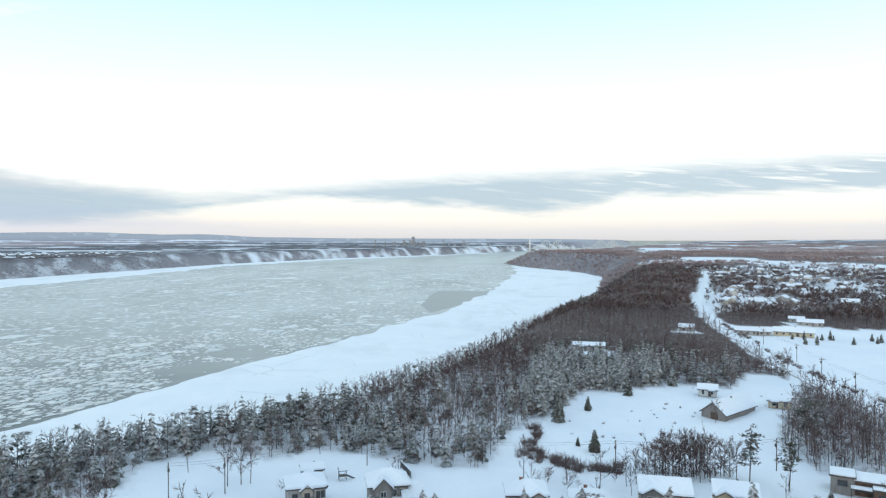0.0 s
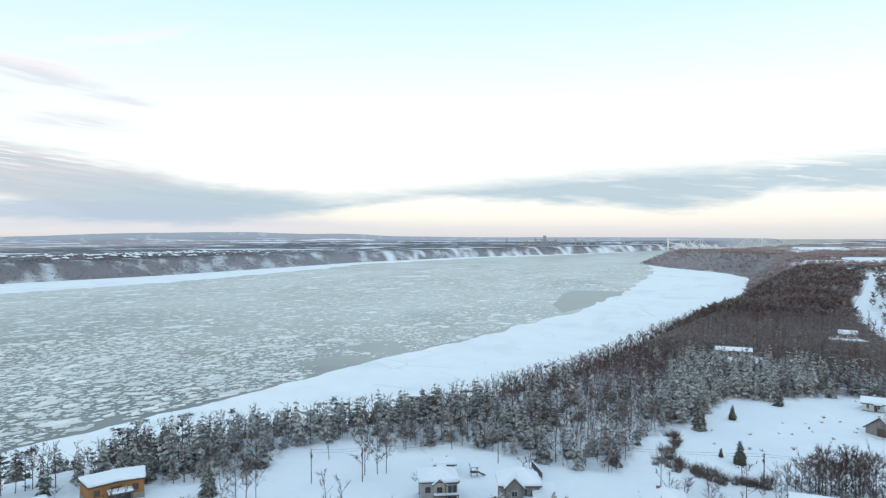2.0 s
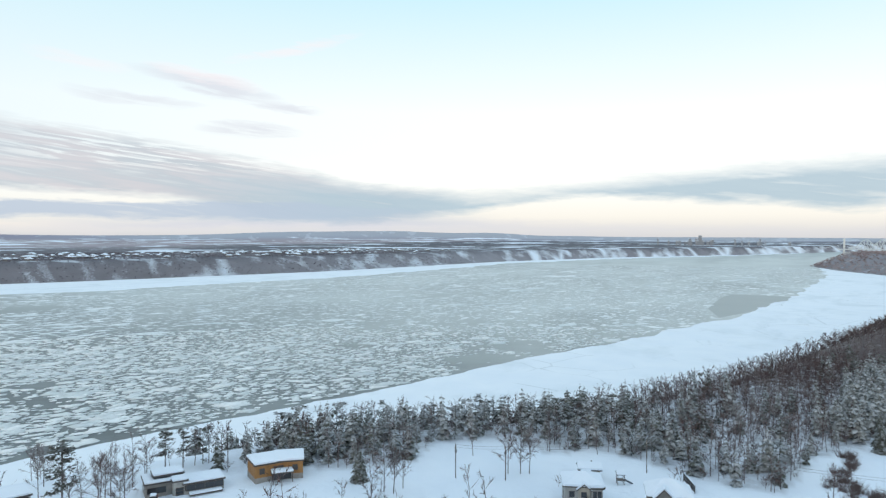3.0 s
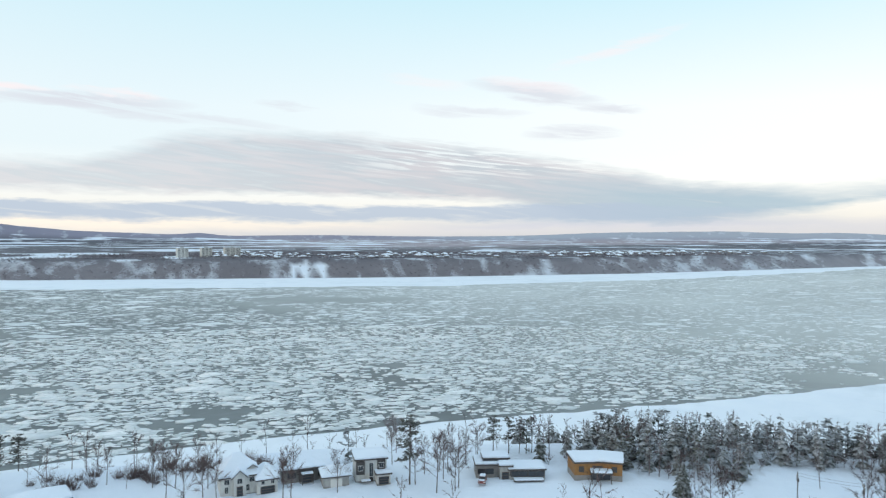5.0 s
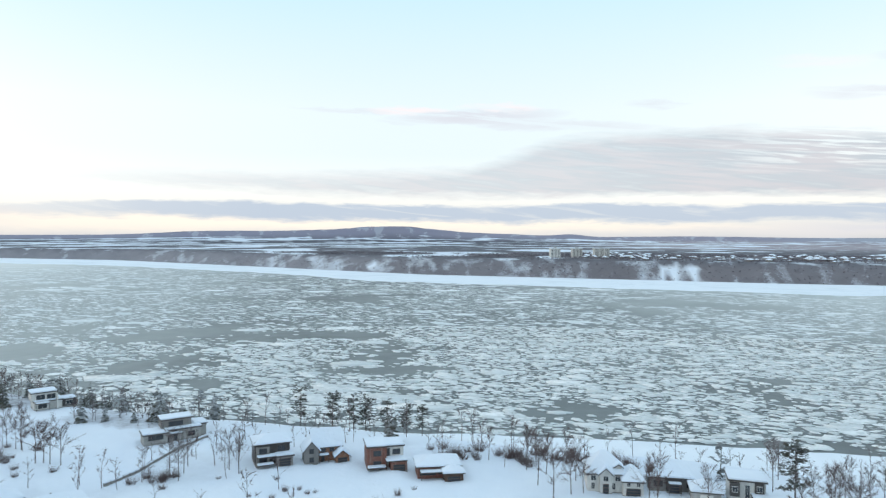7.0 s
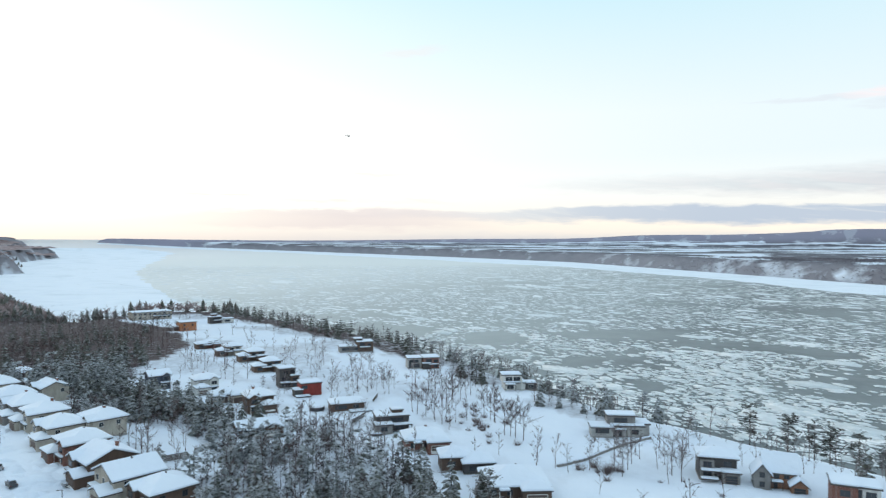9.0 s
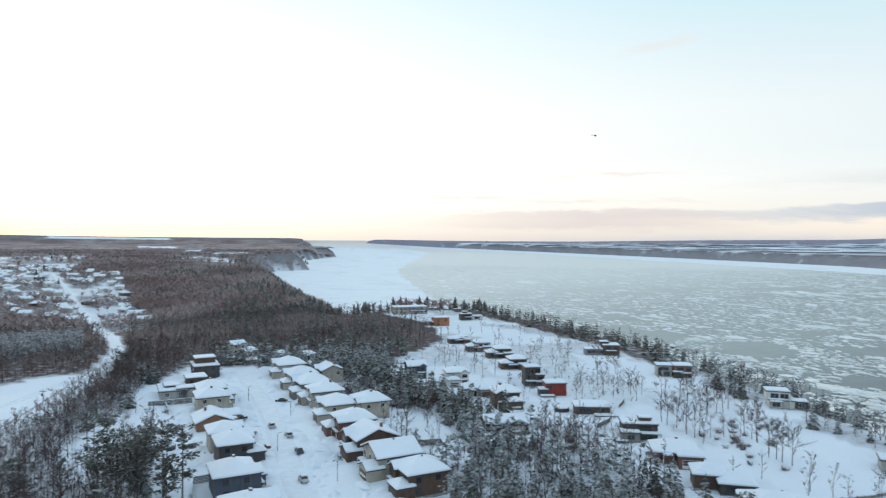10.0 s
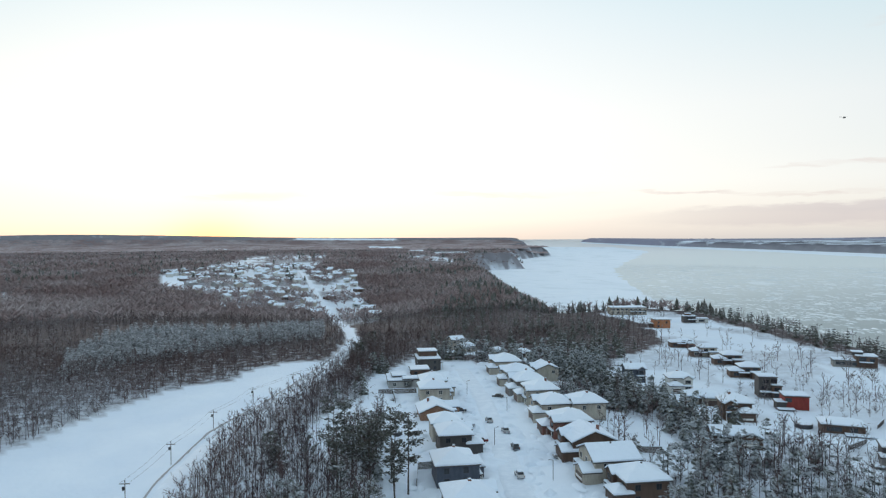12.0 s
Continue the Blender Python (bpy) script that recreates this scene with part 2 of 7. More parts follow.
def ice_build(n, pos):
    """Grey slush and thin ice with frozen-in drift."""
    big = n.noise(n.scaled(pos, (1, 1.6, 1)), 0.004, 4, 0.55, 0.5)
    mid = n.noise(pos, 0.035, 5, 0.65, 0.6)
    fine = n.noise(pos, 0.3, 4, 0.6)
    c = n.mix(n.ramp(mid, [(0.38, 0.0), (0.66, 1.0)]), (0.042, 0.060, 0.070), (0.092, 0.120, 0.134))
    c = n.mix(n.math("MULTIPLY", n.ramp(big, [(0.4, 0.0), (0.62, 1.0)]), 0.4), c, (0.24, 0.28, 0.285))
    # denser brash downstream, paled further by sky reflection and haze put into the colour
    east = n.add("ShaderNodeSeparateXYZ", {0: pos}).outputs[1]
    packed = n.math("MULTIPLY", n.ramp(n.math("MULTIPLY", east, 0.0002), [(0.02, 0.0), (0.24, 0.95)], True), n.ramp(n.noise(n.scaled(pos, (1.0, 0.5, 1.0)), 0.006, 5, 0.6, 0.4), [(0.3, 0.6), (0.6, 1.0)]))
    # upstream the glare of the low bright sky is put into the colour
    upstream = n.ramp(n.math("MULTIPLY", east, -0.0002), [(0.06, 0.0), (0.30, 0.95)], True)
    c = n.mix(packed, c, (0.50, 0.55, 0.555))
    near_glare = n.ramp(n.math("MULTIPLY", east, -0.0002), [(0.01, 0.0), (0.075, 0.85)], True)
    c = n.mix(near_glare, c, n.mix(mid, (0.22, 0.265, 0.275), (0.36, 0.40, 0.41)))
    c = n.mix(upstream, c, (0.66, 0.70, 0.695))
    # far end pinkish white: haze and glare at the horizon put into the colour
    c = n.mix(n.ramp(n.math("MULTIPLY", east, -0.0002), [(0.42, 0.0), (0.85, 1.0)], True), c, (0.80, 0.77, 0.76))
    return c, n.math("ADD", mid, n.math("MULTIPLY", fine, 0.3)), 0.10


def floe_build(n, pos):
    r = n.add("ShaderNodeNewGeometry").outputs["Random Per Island"]
    c = n.mix(r, (0.60, 0.66, 0.69), (0.88, 0.91, 0.93))
    c = n.mix(n.math("MULTIPLY", n.ramp(n.noise(pos, 0.2, 5, 0.65), [(0.36, 1.0), (0.52, 0.0)]), 0.35), c, (0.42, 0.47, 0.48))
    return c, n.noise(pos, 0.4, 4), 0.2


def conifer_build(n, pos):
    g = n.add("ShaderNodeNewGeometry")
    up = n.add("ShaderNodeSeparateXYZ", {0: g.outputs["True Normal"]}).outputs[2]
    clump = n.noise(pos, 1.1, 4, 0.75)
    lie = n.math("ADD", n.math("MULTIPLY", n.math("ABSOLUTE", up), 0.5), clump)
    stand_snow = n.math("MULTIPLY", n.math("SUBTRACT", n.noise(pos, 0.02, 3), 0.5), 0.5)
    lie = n.math("ADD", lie, n.math("ADD", stand_snow, n.math("MULTIPLY", g.outputs["Random Per Island"], 0.12)))
    green = n.mix(n.noise(pos, 0.15, 3), (0.052, 0.060, 0.055), (0.102, 0.100, 0.082))
    return n.mix(n.ramp(lie, [(0.86, 0.0), (1.16, 0.72)]), green, (0.44, 0.48, 0.525)), None, 0


def dark_conifer_build(n, pos):
    """Needles that have shed most of their snow."""
    g = n.add("ShaderNodeNewGeometry")
    lie = n.math("ADD", n.noise(pos, 0.9, 4, 0.75), n.math("MULTIPLY", g.outputs["Random Per Island"], 0.16))
    green = n.mix(n.noise(pos, 0.15, 3), (0.052, 0.058, 0.054), (0.108, 0.103, 0.084))
    return n.mix(n.ramp(lie, [(0.57, 0.0), (0.80, 0.65)]), green, (0.46, 0.50, 0.545)), None, 0


def frosted_conifer_build(n, pos):
    """Needles white with frost right through."""
    g = n.add("ShaderNodeNewGeometry")
    lie = n.math("ADD", n.noise(pos, 0.8, 4, 0.7), n.math("MULTIPLY", g.outputs["Random Per Island"], 0.2))
    return n.mix(n.ramp(lie, [(0.43, 0.0), (0.75, 0.9)]), (0.10, 0.10, 0.104), (0.47, 0.49, 0.525)), None, 0


def laden_conifer_build(n, pos):
    """Boughs weighed down with fresh snow, needles dark between."""
    g = n.add("ShaderNodeNewGeometry")
    lie = n.math("ADD", n.noise(pos, 1.3, 4, 0.75), n.math("MULTIPLY", g.outputs["Random Per Island"], 0.25))
    green = n.mix(n.noise(pos, 0.15, 3), (0.07, 0.078, 0.072), (0.13, 0.125, 0.105))
    return n.mix(n.ramp(lie, [(0.45, 0.0), (0.80, 0.85)]), green, (0.52, 0.55, 0.59)), None, 0


def twig_build(n, pos):
    g = n.add("ShaderNodeNewGeometry")
    crown = n.ramp(n.noise(pos, 0.14, 3, 0.6), [(0.38, 0.0), (0.64, 1.0)])
    c = n.mix(crown, n.mix(g.outputs["Random Per Island"], (0.034, 0.024, 0.026), (0.088, 0.063, 0.065)), n.mix(g.outputs["Random Per Island"], (0.074, 0.054, 0.055), (0.19, 0.140, 0.138)))
    stand_tone = n.ramp(n.noise(pos, 0.011, 3, 0.55), [(0.36, 0.0), (0.62, 1.0)])
    c = n.mix(n.math("MULTIPLY", stand_tone, 0.5), c, n.mix(g.outputs["Random Per Island"], (0.075, 0.048, 0.044), (0.165, 0.108, 0.098)))
    frost = n.ramp(n.noise(pos, 0.014, 3, 0.6), [(0.50, 0.02), (0.64, 0.55)])
    frost = n.math("MULTIPLY", frost, n.ramp(n.noise(pos, 0.6, 3, 0.7), [(0.42, 0.0), (0.6, 1.0)]))
    pale = n.math("MULTIPLY", n.ramp(n.noise(pos, 0.10, 2, 0.5), [(0.54, 0.0), (0.68, 1.0)]), 0.30)
    frost = n.math("MAXIMUM", frost, pale)
    up = n.math("ABSOLUTE", n.add("ShaderNodeSeparateXYZ", {0: g.outputs["True Normal"]}).outputs[2])
    lying = n.math("MULTIPLY", n.ramp(up, [(0.5, 0.0), (0.85, 0.2)]), n.ramp(n.noise(pos, 0.05, 3), [(0.4, 0.25), (0.6, 1.0)]))
    return n.mix(n.math("MAXIMUM", frost, lying), c, (0.52, 0.55, 0.59)), None, 0


def bark_build(n, pos):
    f = n.noise(n.scaled(pos, (4, 4, 0.6)), 2.0, 5, 0.6)
    return n.mix(f, (0.06, 0.05, 0.048), (0.18, 0.155, 0.145)), f, 0.03


def shelf_build(n, pos):
    """Wind-packed snow on ice, scoured here and there, with pressure cracks."""
    c, h, dist = snow_build(n, pos)
    c = n.mix(0.4, c, (0.88, 0.92, 0.95))
    scoured = n.ramp(n.noise(n.scaled(pos, (1.0, 0.6, 1.0)), 0.012, 6, 0.62, 0.6), [(0.52, 0.0), (0.66, 0.4)])
    c = n.mix(scoured, c, (0.56, 0.64, 0.70))
    crack = n.add("ShaderNodeTexVoronoi", {"Vector": pos, "Scale": 0.016, "Randomness": 1.0}, feature="DISTANCE_TO_EDGE").outputs["Distance"]
    line = n.math("MULTIPLY", n.ramp(crack, [(0.0, 1.0), (0.012, 0.0)]), n.ramp(n.noise(pos, 0.01, 3), [(0.5, 0.0), (0.6, 0.6)]))
    return n.mix(line, c, (0.42, 0.48, 0.52)), h, dist


SNOW = material("snow", snow_build, 0.75)
SHELF_ICE = material("snow_on_ice", shelf_build, 0.7)
GROUND = material("snowy_ground", ground_build, 0.8)
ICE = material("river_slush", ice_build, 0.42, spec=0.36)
FLOE = material("ice_floe", floe_build, 0.6)
CONIFER = material("snowy_needles", conifer_build, 0.85, spec=0.1)
DARK_CONIFER = material("dark_needles", dark_conifer_build, 0.85, spec=0.1)
RIMED_CONIFER = material("rimed_needles", frosted_conifer_build, 0.85, spec=0.1)
LADEN_CONIFER = material("snow_laden_needles", laden_conifer_build, 0.85, spec=0.1)
TWIG = material("bare_twigs", twig_build, 0.9, spec=0.1)
# far-shore twigs greyed towards lilac: distance haze put into the colour
HAZED_TWIG = material("hazed_twigs", lambda n, p: n.mix(n.ramp(n.noise(p, 0.006, 4, 0.6), [(0.4, 0.0), (0.62, 1.0)]), (0.15, 0.14, 0.165), n.mix(n.noise(p, 0.03, 3), (0.22, 0.21, 0.24), (0.36, 0.36, 0.40))), 0.9, spec=0.1)
# brown twigs with hoarfrost, plus distance haze put into the colour
HAZED_HOAR = material("hazed_hoar_twigs", lambda n, p: n.mix(n.ramp(n.noise(p, 0.006, 4, 0.6), [(0.4, 0.0), (0.62, 1.0)]), (0.26, 0.195, 0.195), n.mix(n.noise(p, 0.03, 3), (0.33, 0.275, 0.28), (0.50, 0.445, 0.45))), 0.9, spec=0.1)
BARK = material("bark", bark_build, 0.9, spec=0.1)


# ---- mesh helpers ----
def big_mesh(name, verts, faces, mat):
    """A mesh from numpy arrays: verts (n, 3), faces (m, 3) or (m, 4)."""
    me = bpy.data.meshes.new(name)
    k = faces.shape[1]
    me.vertices.add(len(verts))
    me.vertices.foreach_set("co", np.ascontiguousarray(verts, np.float32).ravel())
    me.loops.add(faces.size)
    me.loops.foreach_set("vertex_index", np.ascontiguousarray(faces, np.int32).ravel())
    me.polygons.add(len(faces))
    me.polygons.foreach_set("loop_start", np.arange(0, faces.size, k, dtype=np.int32))
    me.materials.append(mat)
    me.update(calc_edges=True)
    return me


def scatter(verts, faces, places, scales, turns, lean=None):
    """Many copies of one template, joined: places (n, 3), scales (n, 2) across and up, turns in radians."""
    c, s = np.cos(turns)[:, None], np.sin(turns)[:, None]
    x, y, z = verts[:, 0][None], verts[:, 1][None], verts[:, 2][None]
    px = (x * c - y * s) * scales[:, :1] + places[:, 0:1]
    py = (x * s + y * c) * scales[:, :1] + places[:, 1:2]
    pz = z * scales[:, 1:2] + places[:, 2:3]
    v = np.stack([px, py, pz], 2).reshape(-1, 3)
    f = (faces[None] + (np.arange(len(places)) * len(verts))[:, None, None]).reshape(-1, faces.shape[1])
    return v, f


rng = np.random.default_rng(7)


def value_noise(x, y, size, seed=0):
    """Smooth noise from 0 to 1 at that many metres."""
    g = np.random.default_rng(seed).random((64, 64))
    u, v = np.asarray(x) / size, np.asarray(y) / size
    i, j = np.floor(u).astype(int), np.floor(v).astype(int)
    a, b = u - i, v - j
    a, b = a * a * (3 - 2 * a), b * b * (3 - 2 * b)
    p = lambda k, l: g[(i + k) % 64, (j + l) % 64]
    return (p(0, 0) * (1 - a) + p(1, 0) * a) * (1 - b) + (p(0, 1) * (1 - a) + p(1, 1) * a) * b


def fractal(x, y, size, seed=0):
    return (value_noise(x, y, size, seed) + 0.5 * value_noise(x, y, size / 2.1, seed + 1) + 0.25 * value_noise(x, y, size / 4.3, seed + 2)) / 1.75


def inside(x, y, poly):
    hit = np.zeros(np.shape(x), bool)
    for (x0, y0), (x1, y1) in zip(poly, poly[1:] + poly[:1]):
        if y0 == y1:
            continue
        hit ^= ((y0 > y) != (y1 > y)) & (x < (x1 - x0) * (y - y0) / (y1 - y0) + x0)
    return hit


def away(x, y, line, closed=False):
    """Distance from a polyline."""
    d = np.full(np.shape(x), 1e9)
    pts = line + line[:1] if closed else line
    for (x0, y0), (x1, y1) in zip(pts, pts[1:]):
        ex, ey = x1 - x0, y1 - y0
        t = np.clip(((x - x0) * ex + (y - y0) * ey) / (ex * ex + ey * ey), 0, 1)
        d = np.minimum(d, np.hypot(x - x0 - t * ex, y - y0 - t * ey))
    return d


def signed(x, y, poly):
    return np.where(inside(x, y, poly), 1, -1) * away(x, y, poly, True)


# ---- the lie of the land ----
# brink of the south bluff, from downstream to upstream, closed far inland
SOUTH = [(3200, 9000), (1700, 5600), (1000, 4100), (640, 3400), (470, 3180), (500, 2850), (640, 2380), (640, 2050), (420, 1300), (230, 800), (140, 610), (65, 435), (18, 310),
         (-25, 240), (-60, 204), (-98, 178), (-122, 150), (-146, 118), (-165, 88), (-180, 50), (-195, 24), (-208, -6), (-219, -34), (-231, -64),
         (-253, -104), (-288, -152), (-336, -232), (-374, -336), (-392, -420), (-372, -455), (-300, -445), (-272, -460), (-308, -560), (-408, -850), (-530, -1120),
         (-812, -1790), (-1090, -2240), (-1285, -2290), (-1320, -2420), (-1700, -3180), (-1850, -3290), (-2400, -3880), (-2500, -4100), (-2640, -4900), (-5200, -9000), (-16000, -28000),
         (30000, -30000), (30000, 15000), (6000, 12000)]
# foot of the north bluff
NORTH = [(4000, 14000), (1400, 7600), (680, 6150), (120, 5050), (-600, 4000), (-990, 3080), (-1130, 2420), (-1250, 1900), (-1560, 1150), (-1790, 760), (-2080, 240),
         (-2560, -220), (-3450, -1100), (-3950, -2080), (-4950, -4300), (-6300, -7400), (-10000, -14500), (-30000, -30000), (-30000, 30000), (4000, 30000)]
FAR = 3000.0


def drawn_in(x, y, z):
    """Beyond three kilometres the land is drawn in towards the eye, so that all of it lies within five."""
    d = np.maximum(np.hypot(x, y), 1e-6)
    r = np.where(d > FAR, FAR + 1900 * (1 - np.exp(-(d - FAR) / 1900)), d)
    k = r / d
    return np.stack([x * k, y * k, EYE[2] + (z - EYE[2]) * k], -1)


def slope_width(x, y):
    """Breadth of the south bluff's slope: wide downstream, sheer cliffs far upstream."""
    d = np.hypot(x, y)
    return np.where((y < 0) & (x < 0), np.interp(d, [0, 900, 1700, 2300, 5000], [95, 140, 130, 55, 60]), 95 + 0.05 * np.clip(d, 0, 3000))


def smooth(t):
    t = np.clip(t, 0, 1)
    return t * t * (3 - 2 * t)


def height(x, y):
    x, y = np.asarray(x, float), np.asarray(y, float)
    s, n = signed(x, y, SOUTH), signed(x, y, NORTH)
    d = np.hypot(x, y)
    wide = slope_width(x, y)
    low = -64.0 - 0.004 * d
    zs = low + (0 - low) * smooth((s + wide) / wide) + np.clip(s, 0, 30) * 0.0
    zs = zs + np.where(s > 0, 1.6 * (fractal(x, y, 70, 3) - 0.5) * smooth(s / 30) + 9 * (fractal(x, y, 900, 9) - 0.5) * smooth((d - 700) / 900), 0)
    zs = zs - 18 * smooth((d - 380) / 220) * smooth(s / 200) * np.exp(-((bearing(x, y) - 160) / 17) ** 2) * np.exp(-((d - 680) / 280) ** 2)
    zn = low + (-9 - low) * smooth(n / 140) + np.clip(n - 150, 0, None) * 0.0
    zn = zn + np.where(n > 100, 16 * (fractal(x, y, 1300, 5) - 0.45) * smooth((n - 100) / 600), 0)
    zs = zs + (1.1 * (fractal(x, y, 13, 15) - 0.5) * (d < 700) + 1.3 * (fractal(x, y, 6.5, 16) - 0.5) * smooth((330 - d) / 120)) * smooth(s / 12)
    # hills on the skyline; these and the lifted far land fit the camera's view
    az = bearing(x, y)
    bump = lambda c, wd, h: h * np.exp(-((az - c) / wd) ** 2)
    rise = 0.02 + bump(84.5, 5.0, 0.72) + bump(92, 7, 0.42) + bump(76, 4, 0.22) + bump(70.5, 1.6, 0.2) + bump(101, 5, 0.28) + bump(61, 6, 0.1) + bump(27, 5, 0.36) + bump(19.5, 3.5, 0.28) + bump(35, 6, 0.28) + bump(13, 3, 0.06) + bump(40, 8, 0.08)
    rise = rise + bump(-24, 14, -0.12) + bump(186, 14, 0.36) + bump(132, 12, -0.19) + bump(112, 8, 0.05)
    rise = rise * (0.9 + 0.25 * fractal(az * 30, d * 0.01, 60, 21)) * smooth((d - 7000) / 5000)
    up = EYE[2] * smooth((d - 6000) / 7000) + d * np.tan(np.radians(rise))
    land = np.maximum(s, n) > 0
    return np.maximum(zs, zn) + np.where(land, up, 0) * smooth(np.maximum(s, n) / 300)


# ---- house plots: place, heading, width, depth, storeys, roof, cladding, garage ----
STREET_EAST = [
    (-102, -124, 75, 10.0, 10.0, 2, "hip", "brown", 1),
    (-104, -138, 75, 11.4, 11.4, 2, "gablex", "beige", 1),
    (-109, -154, 75, 10.9, 11.9, 2, "gable", "brown", 1),
    (-115, -172, 75, 11.0, 10.4, 2, "hip", "redbrown", 1),
    (-131, -186, 75, 11.0, 9.9, 2, "hip", "beige", 0),
    (-121, -191, 75, 11.0, 9.9, 2, "hip", "beige", 1),
    (-128, -210, 75, 11.0, 10.5, 2, "hip", "beige", 1),
    (-132, -226, 75, 11.8, 11.2, 2, "hip", "grey", 1),
    (-137, -243, 75, 11.0, 11.0, 2, "hip", "beige", 1),
    (-151, -244, 75, 10.1, 9.1, 2, "gable", "beige", 0),
    (-144, -266, 75, 12.5, 11.2, 2, "hip", "beige", 1),
]
STREET_WEST = [
    (-60, -127, -105, 11.3, 10.1, 2, "hip", "darkgrey", 1),
    (-67, -151, -105, 10.5, 9.4, 2, "hip", "slate", 1),
    (-76, -171, -105, 9.8, 8.7, 2, "hip", "darkgrey", 1),
    (-79, -184, -105, 8.9, 8.4, 2, "hip", "beige", 0),
    (-86, -209, -105, 11.3, 10.7, 1, "gable", "brick", 1),
    (-93, -228, -105, 10.5, 9.3, 2, "hip", "beige", 1),
    (-98, -240, -105, 10.5, 9.4, 2, "hip", "beige", 1),
    (-91, -259, -105, 13.7, 9.5, 1, "flat", "lightgrey", 0),
    (-101, -262, -105, 8.2, 7.4, 2, "flat", "brown", 0),
    (-114, -285, -105, 13.0, 10.3, 2, "flat", "darkgrey", 0),
]
BEYOND_STREET = [
    (-149, -331, 176, 6.7, 6.7, 2, "gable", "beige", 0),
    (-152, -322, 175, 7.2, 6.5, 1, "hip", "beige", 0),
    (-161, -305, 172, 4.6, 4.6, 1, "hip", "beige", 0),
    (-170, -295, 170, 6.2, 6.2, 1, "hip", "beige", 0),
]
POINT = [
    (-338, -425, 157, 27.2, 12.2, 2, "flat", "beige", 0),
    (-184, -227, 156, 8.0, 7.2, 2, "gable", "slate", 0),
    (-188, -205, 153, 8.8, 7.0, 2, "hip", "white", 1),
    (-180, -185, 151, 10.1, 7.1, 1, "hip", "beige", 1),
    (-176, -166, 148, 8.9, 8.0, 2, "hip", "brown", 1),
    (-155, -147, 148, 12.3, 7.4, 1, "gable", "brown", 1),
]
SHELF_WEST = [
    (-168, -95, 129, 11.5, 9.2, 1, "hip", "redbrown", 1),
    (-150, -60, 122, 14.8, 11.9, 1, "hip", "brown", 1),
]
EAST_ROW = [
    (-33, 168, 17, 4.8, 3.6, 1, "gable", "beige", 0),
    (18, 145, -1, 8.2, 7.4, 2, "hip", "lightgrey", 0),
    (32, 145, -6, 8.0, 7.2, 1, "hip", "brown", 0),
    (48, 145, -12, 10.1, 8.6, 2, "gable", "grey", 1),
    (63, 144, -18, 8.4, 7.6, 2, "gable", "cream", 1),
]
FARM = [
    (98, 229, -50, 8.4, 21.0, 1, "gablex", "barn", 0),
    (101, 255, -22, 6.4, 5.8, 1, "gable", "white", 0),
    (78, 358, -12, 16.2, 5.7, 1, "gable", "lightgrey", 0),
    (119, 236, -27, 7.2, 5.6, 1, "gable", "cream", 0),
    (194, 417, -25, 18.9, 7.6, 1, "gable", "lightgrey", 0),
    (216, 412, -28, 22.0, 9.6, 1, "gable", "cream", 0),
    (254, 463, -29, 15.6, 7.8, 1, "gable", "lightgrey", 0),
    (254, 481, -28, 9.7, 5.8, 1, "gable", "lightgrey", 0),
    (159, 437, -20, 8.8, 7.1, 1, "gable", "lightgrey", 0),
]
# houses drawn one by one further down: place, heading, width, depth
VILLA_PLOTS = {"dark_tiers": (-184, -18, 104, 10.5, 8.5), "brick_gable": (-184, -5, 99, 11.0, 9.0), "brick_flat": (-177, 12, 94, 11.0, 8.4), "low_hip": (-169, 25, 89, 12.0, 9.0),
               "white_mansion": (-153, 65.5, 75, 13.5, 9.0), "low_grey": (-152, 79.5, 71, 11.0, 8.0), "stone_garage": (-142.5, 83.5, 68, 6.6, 6.2), "black_white": (-140, 92, 65, 8.4, 7.0),
               "long_grey": (-120, 120.5, 53, 18.0, 9.5), "honey_wood": (-105, 137, 45, 13.6, 8.0), "grey_upper": (-208, -49, 113, 17.0, 10.0), "white_cube": (-252, -101, 122, 14.5, 9.0),
               "twin_pavilion": (-273, -155, 130, 15.0, 10.0), "brown_pavilion": (-293, -207, 135, 18.0, 10.0), "tiered_flat": (-179, -113, 133, 12.5, 8.0), "terrace_gable": (-191, -139, 136, 13.0, 9.0),
               "two_part_hip": (-158, -77, 126, 12.5, 9.0), "three_storey": (-211, -183, 146, 8.4, 7.4), "red_box": (-203, -166, 144, 9.0, 7.0), "orange_box": (-305, -349, 154, 11.0, 10.0),
               "white_low": (-346, -362, 151, 18.0, 9.5), "stacked_brown": (-232, -213, 148, 14.0, 9.0), "stacked_beige": (-246, -236, 149, 12.0, 9.0), "stacked_tan": (-252, -257, 151, 12.0, 8.4), "stacked_dark": (-263, -284, 152, 14.0, 8.5),
               "grey_front_gable": (-12, 149, 11, 11.0, 8.6), "grey_plain": (-31, 150, 18, 9.0, 8.2), "brown_flat": (99, 157, -30, 12.0, 8.0)}
PLOTS = [STREET_EAST, STREET_WEST, BEYOND_STREET, POINT, SHELF_WEST, EAST_ROW, FARM, list(VILLA_PLOTS.values())]

# ---- open ground and woods on the plateau ----
STREET = [(-30, -60), (-46, -146), (-67, -205), (-76, -266), (-116, -312), (-152, -280), (-143, -226), (-126, -175), (-100, -122), (-70, -60)]
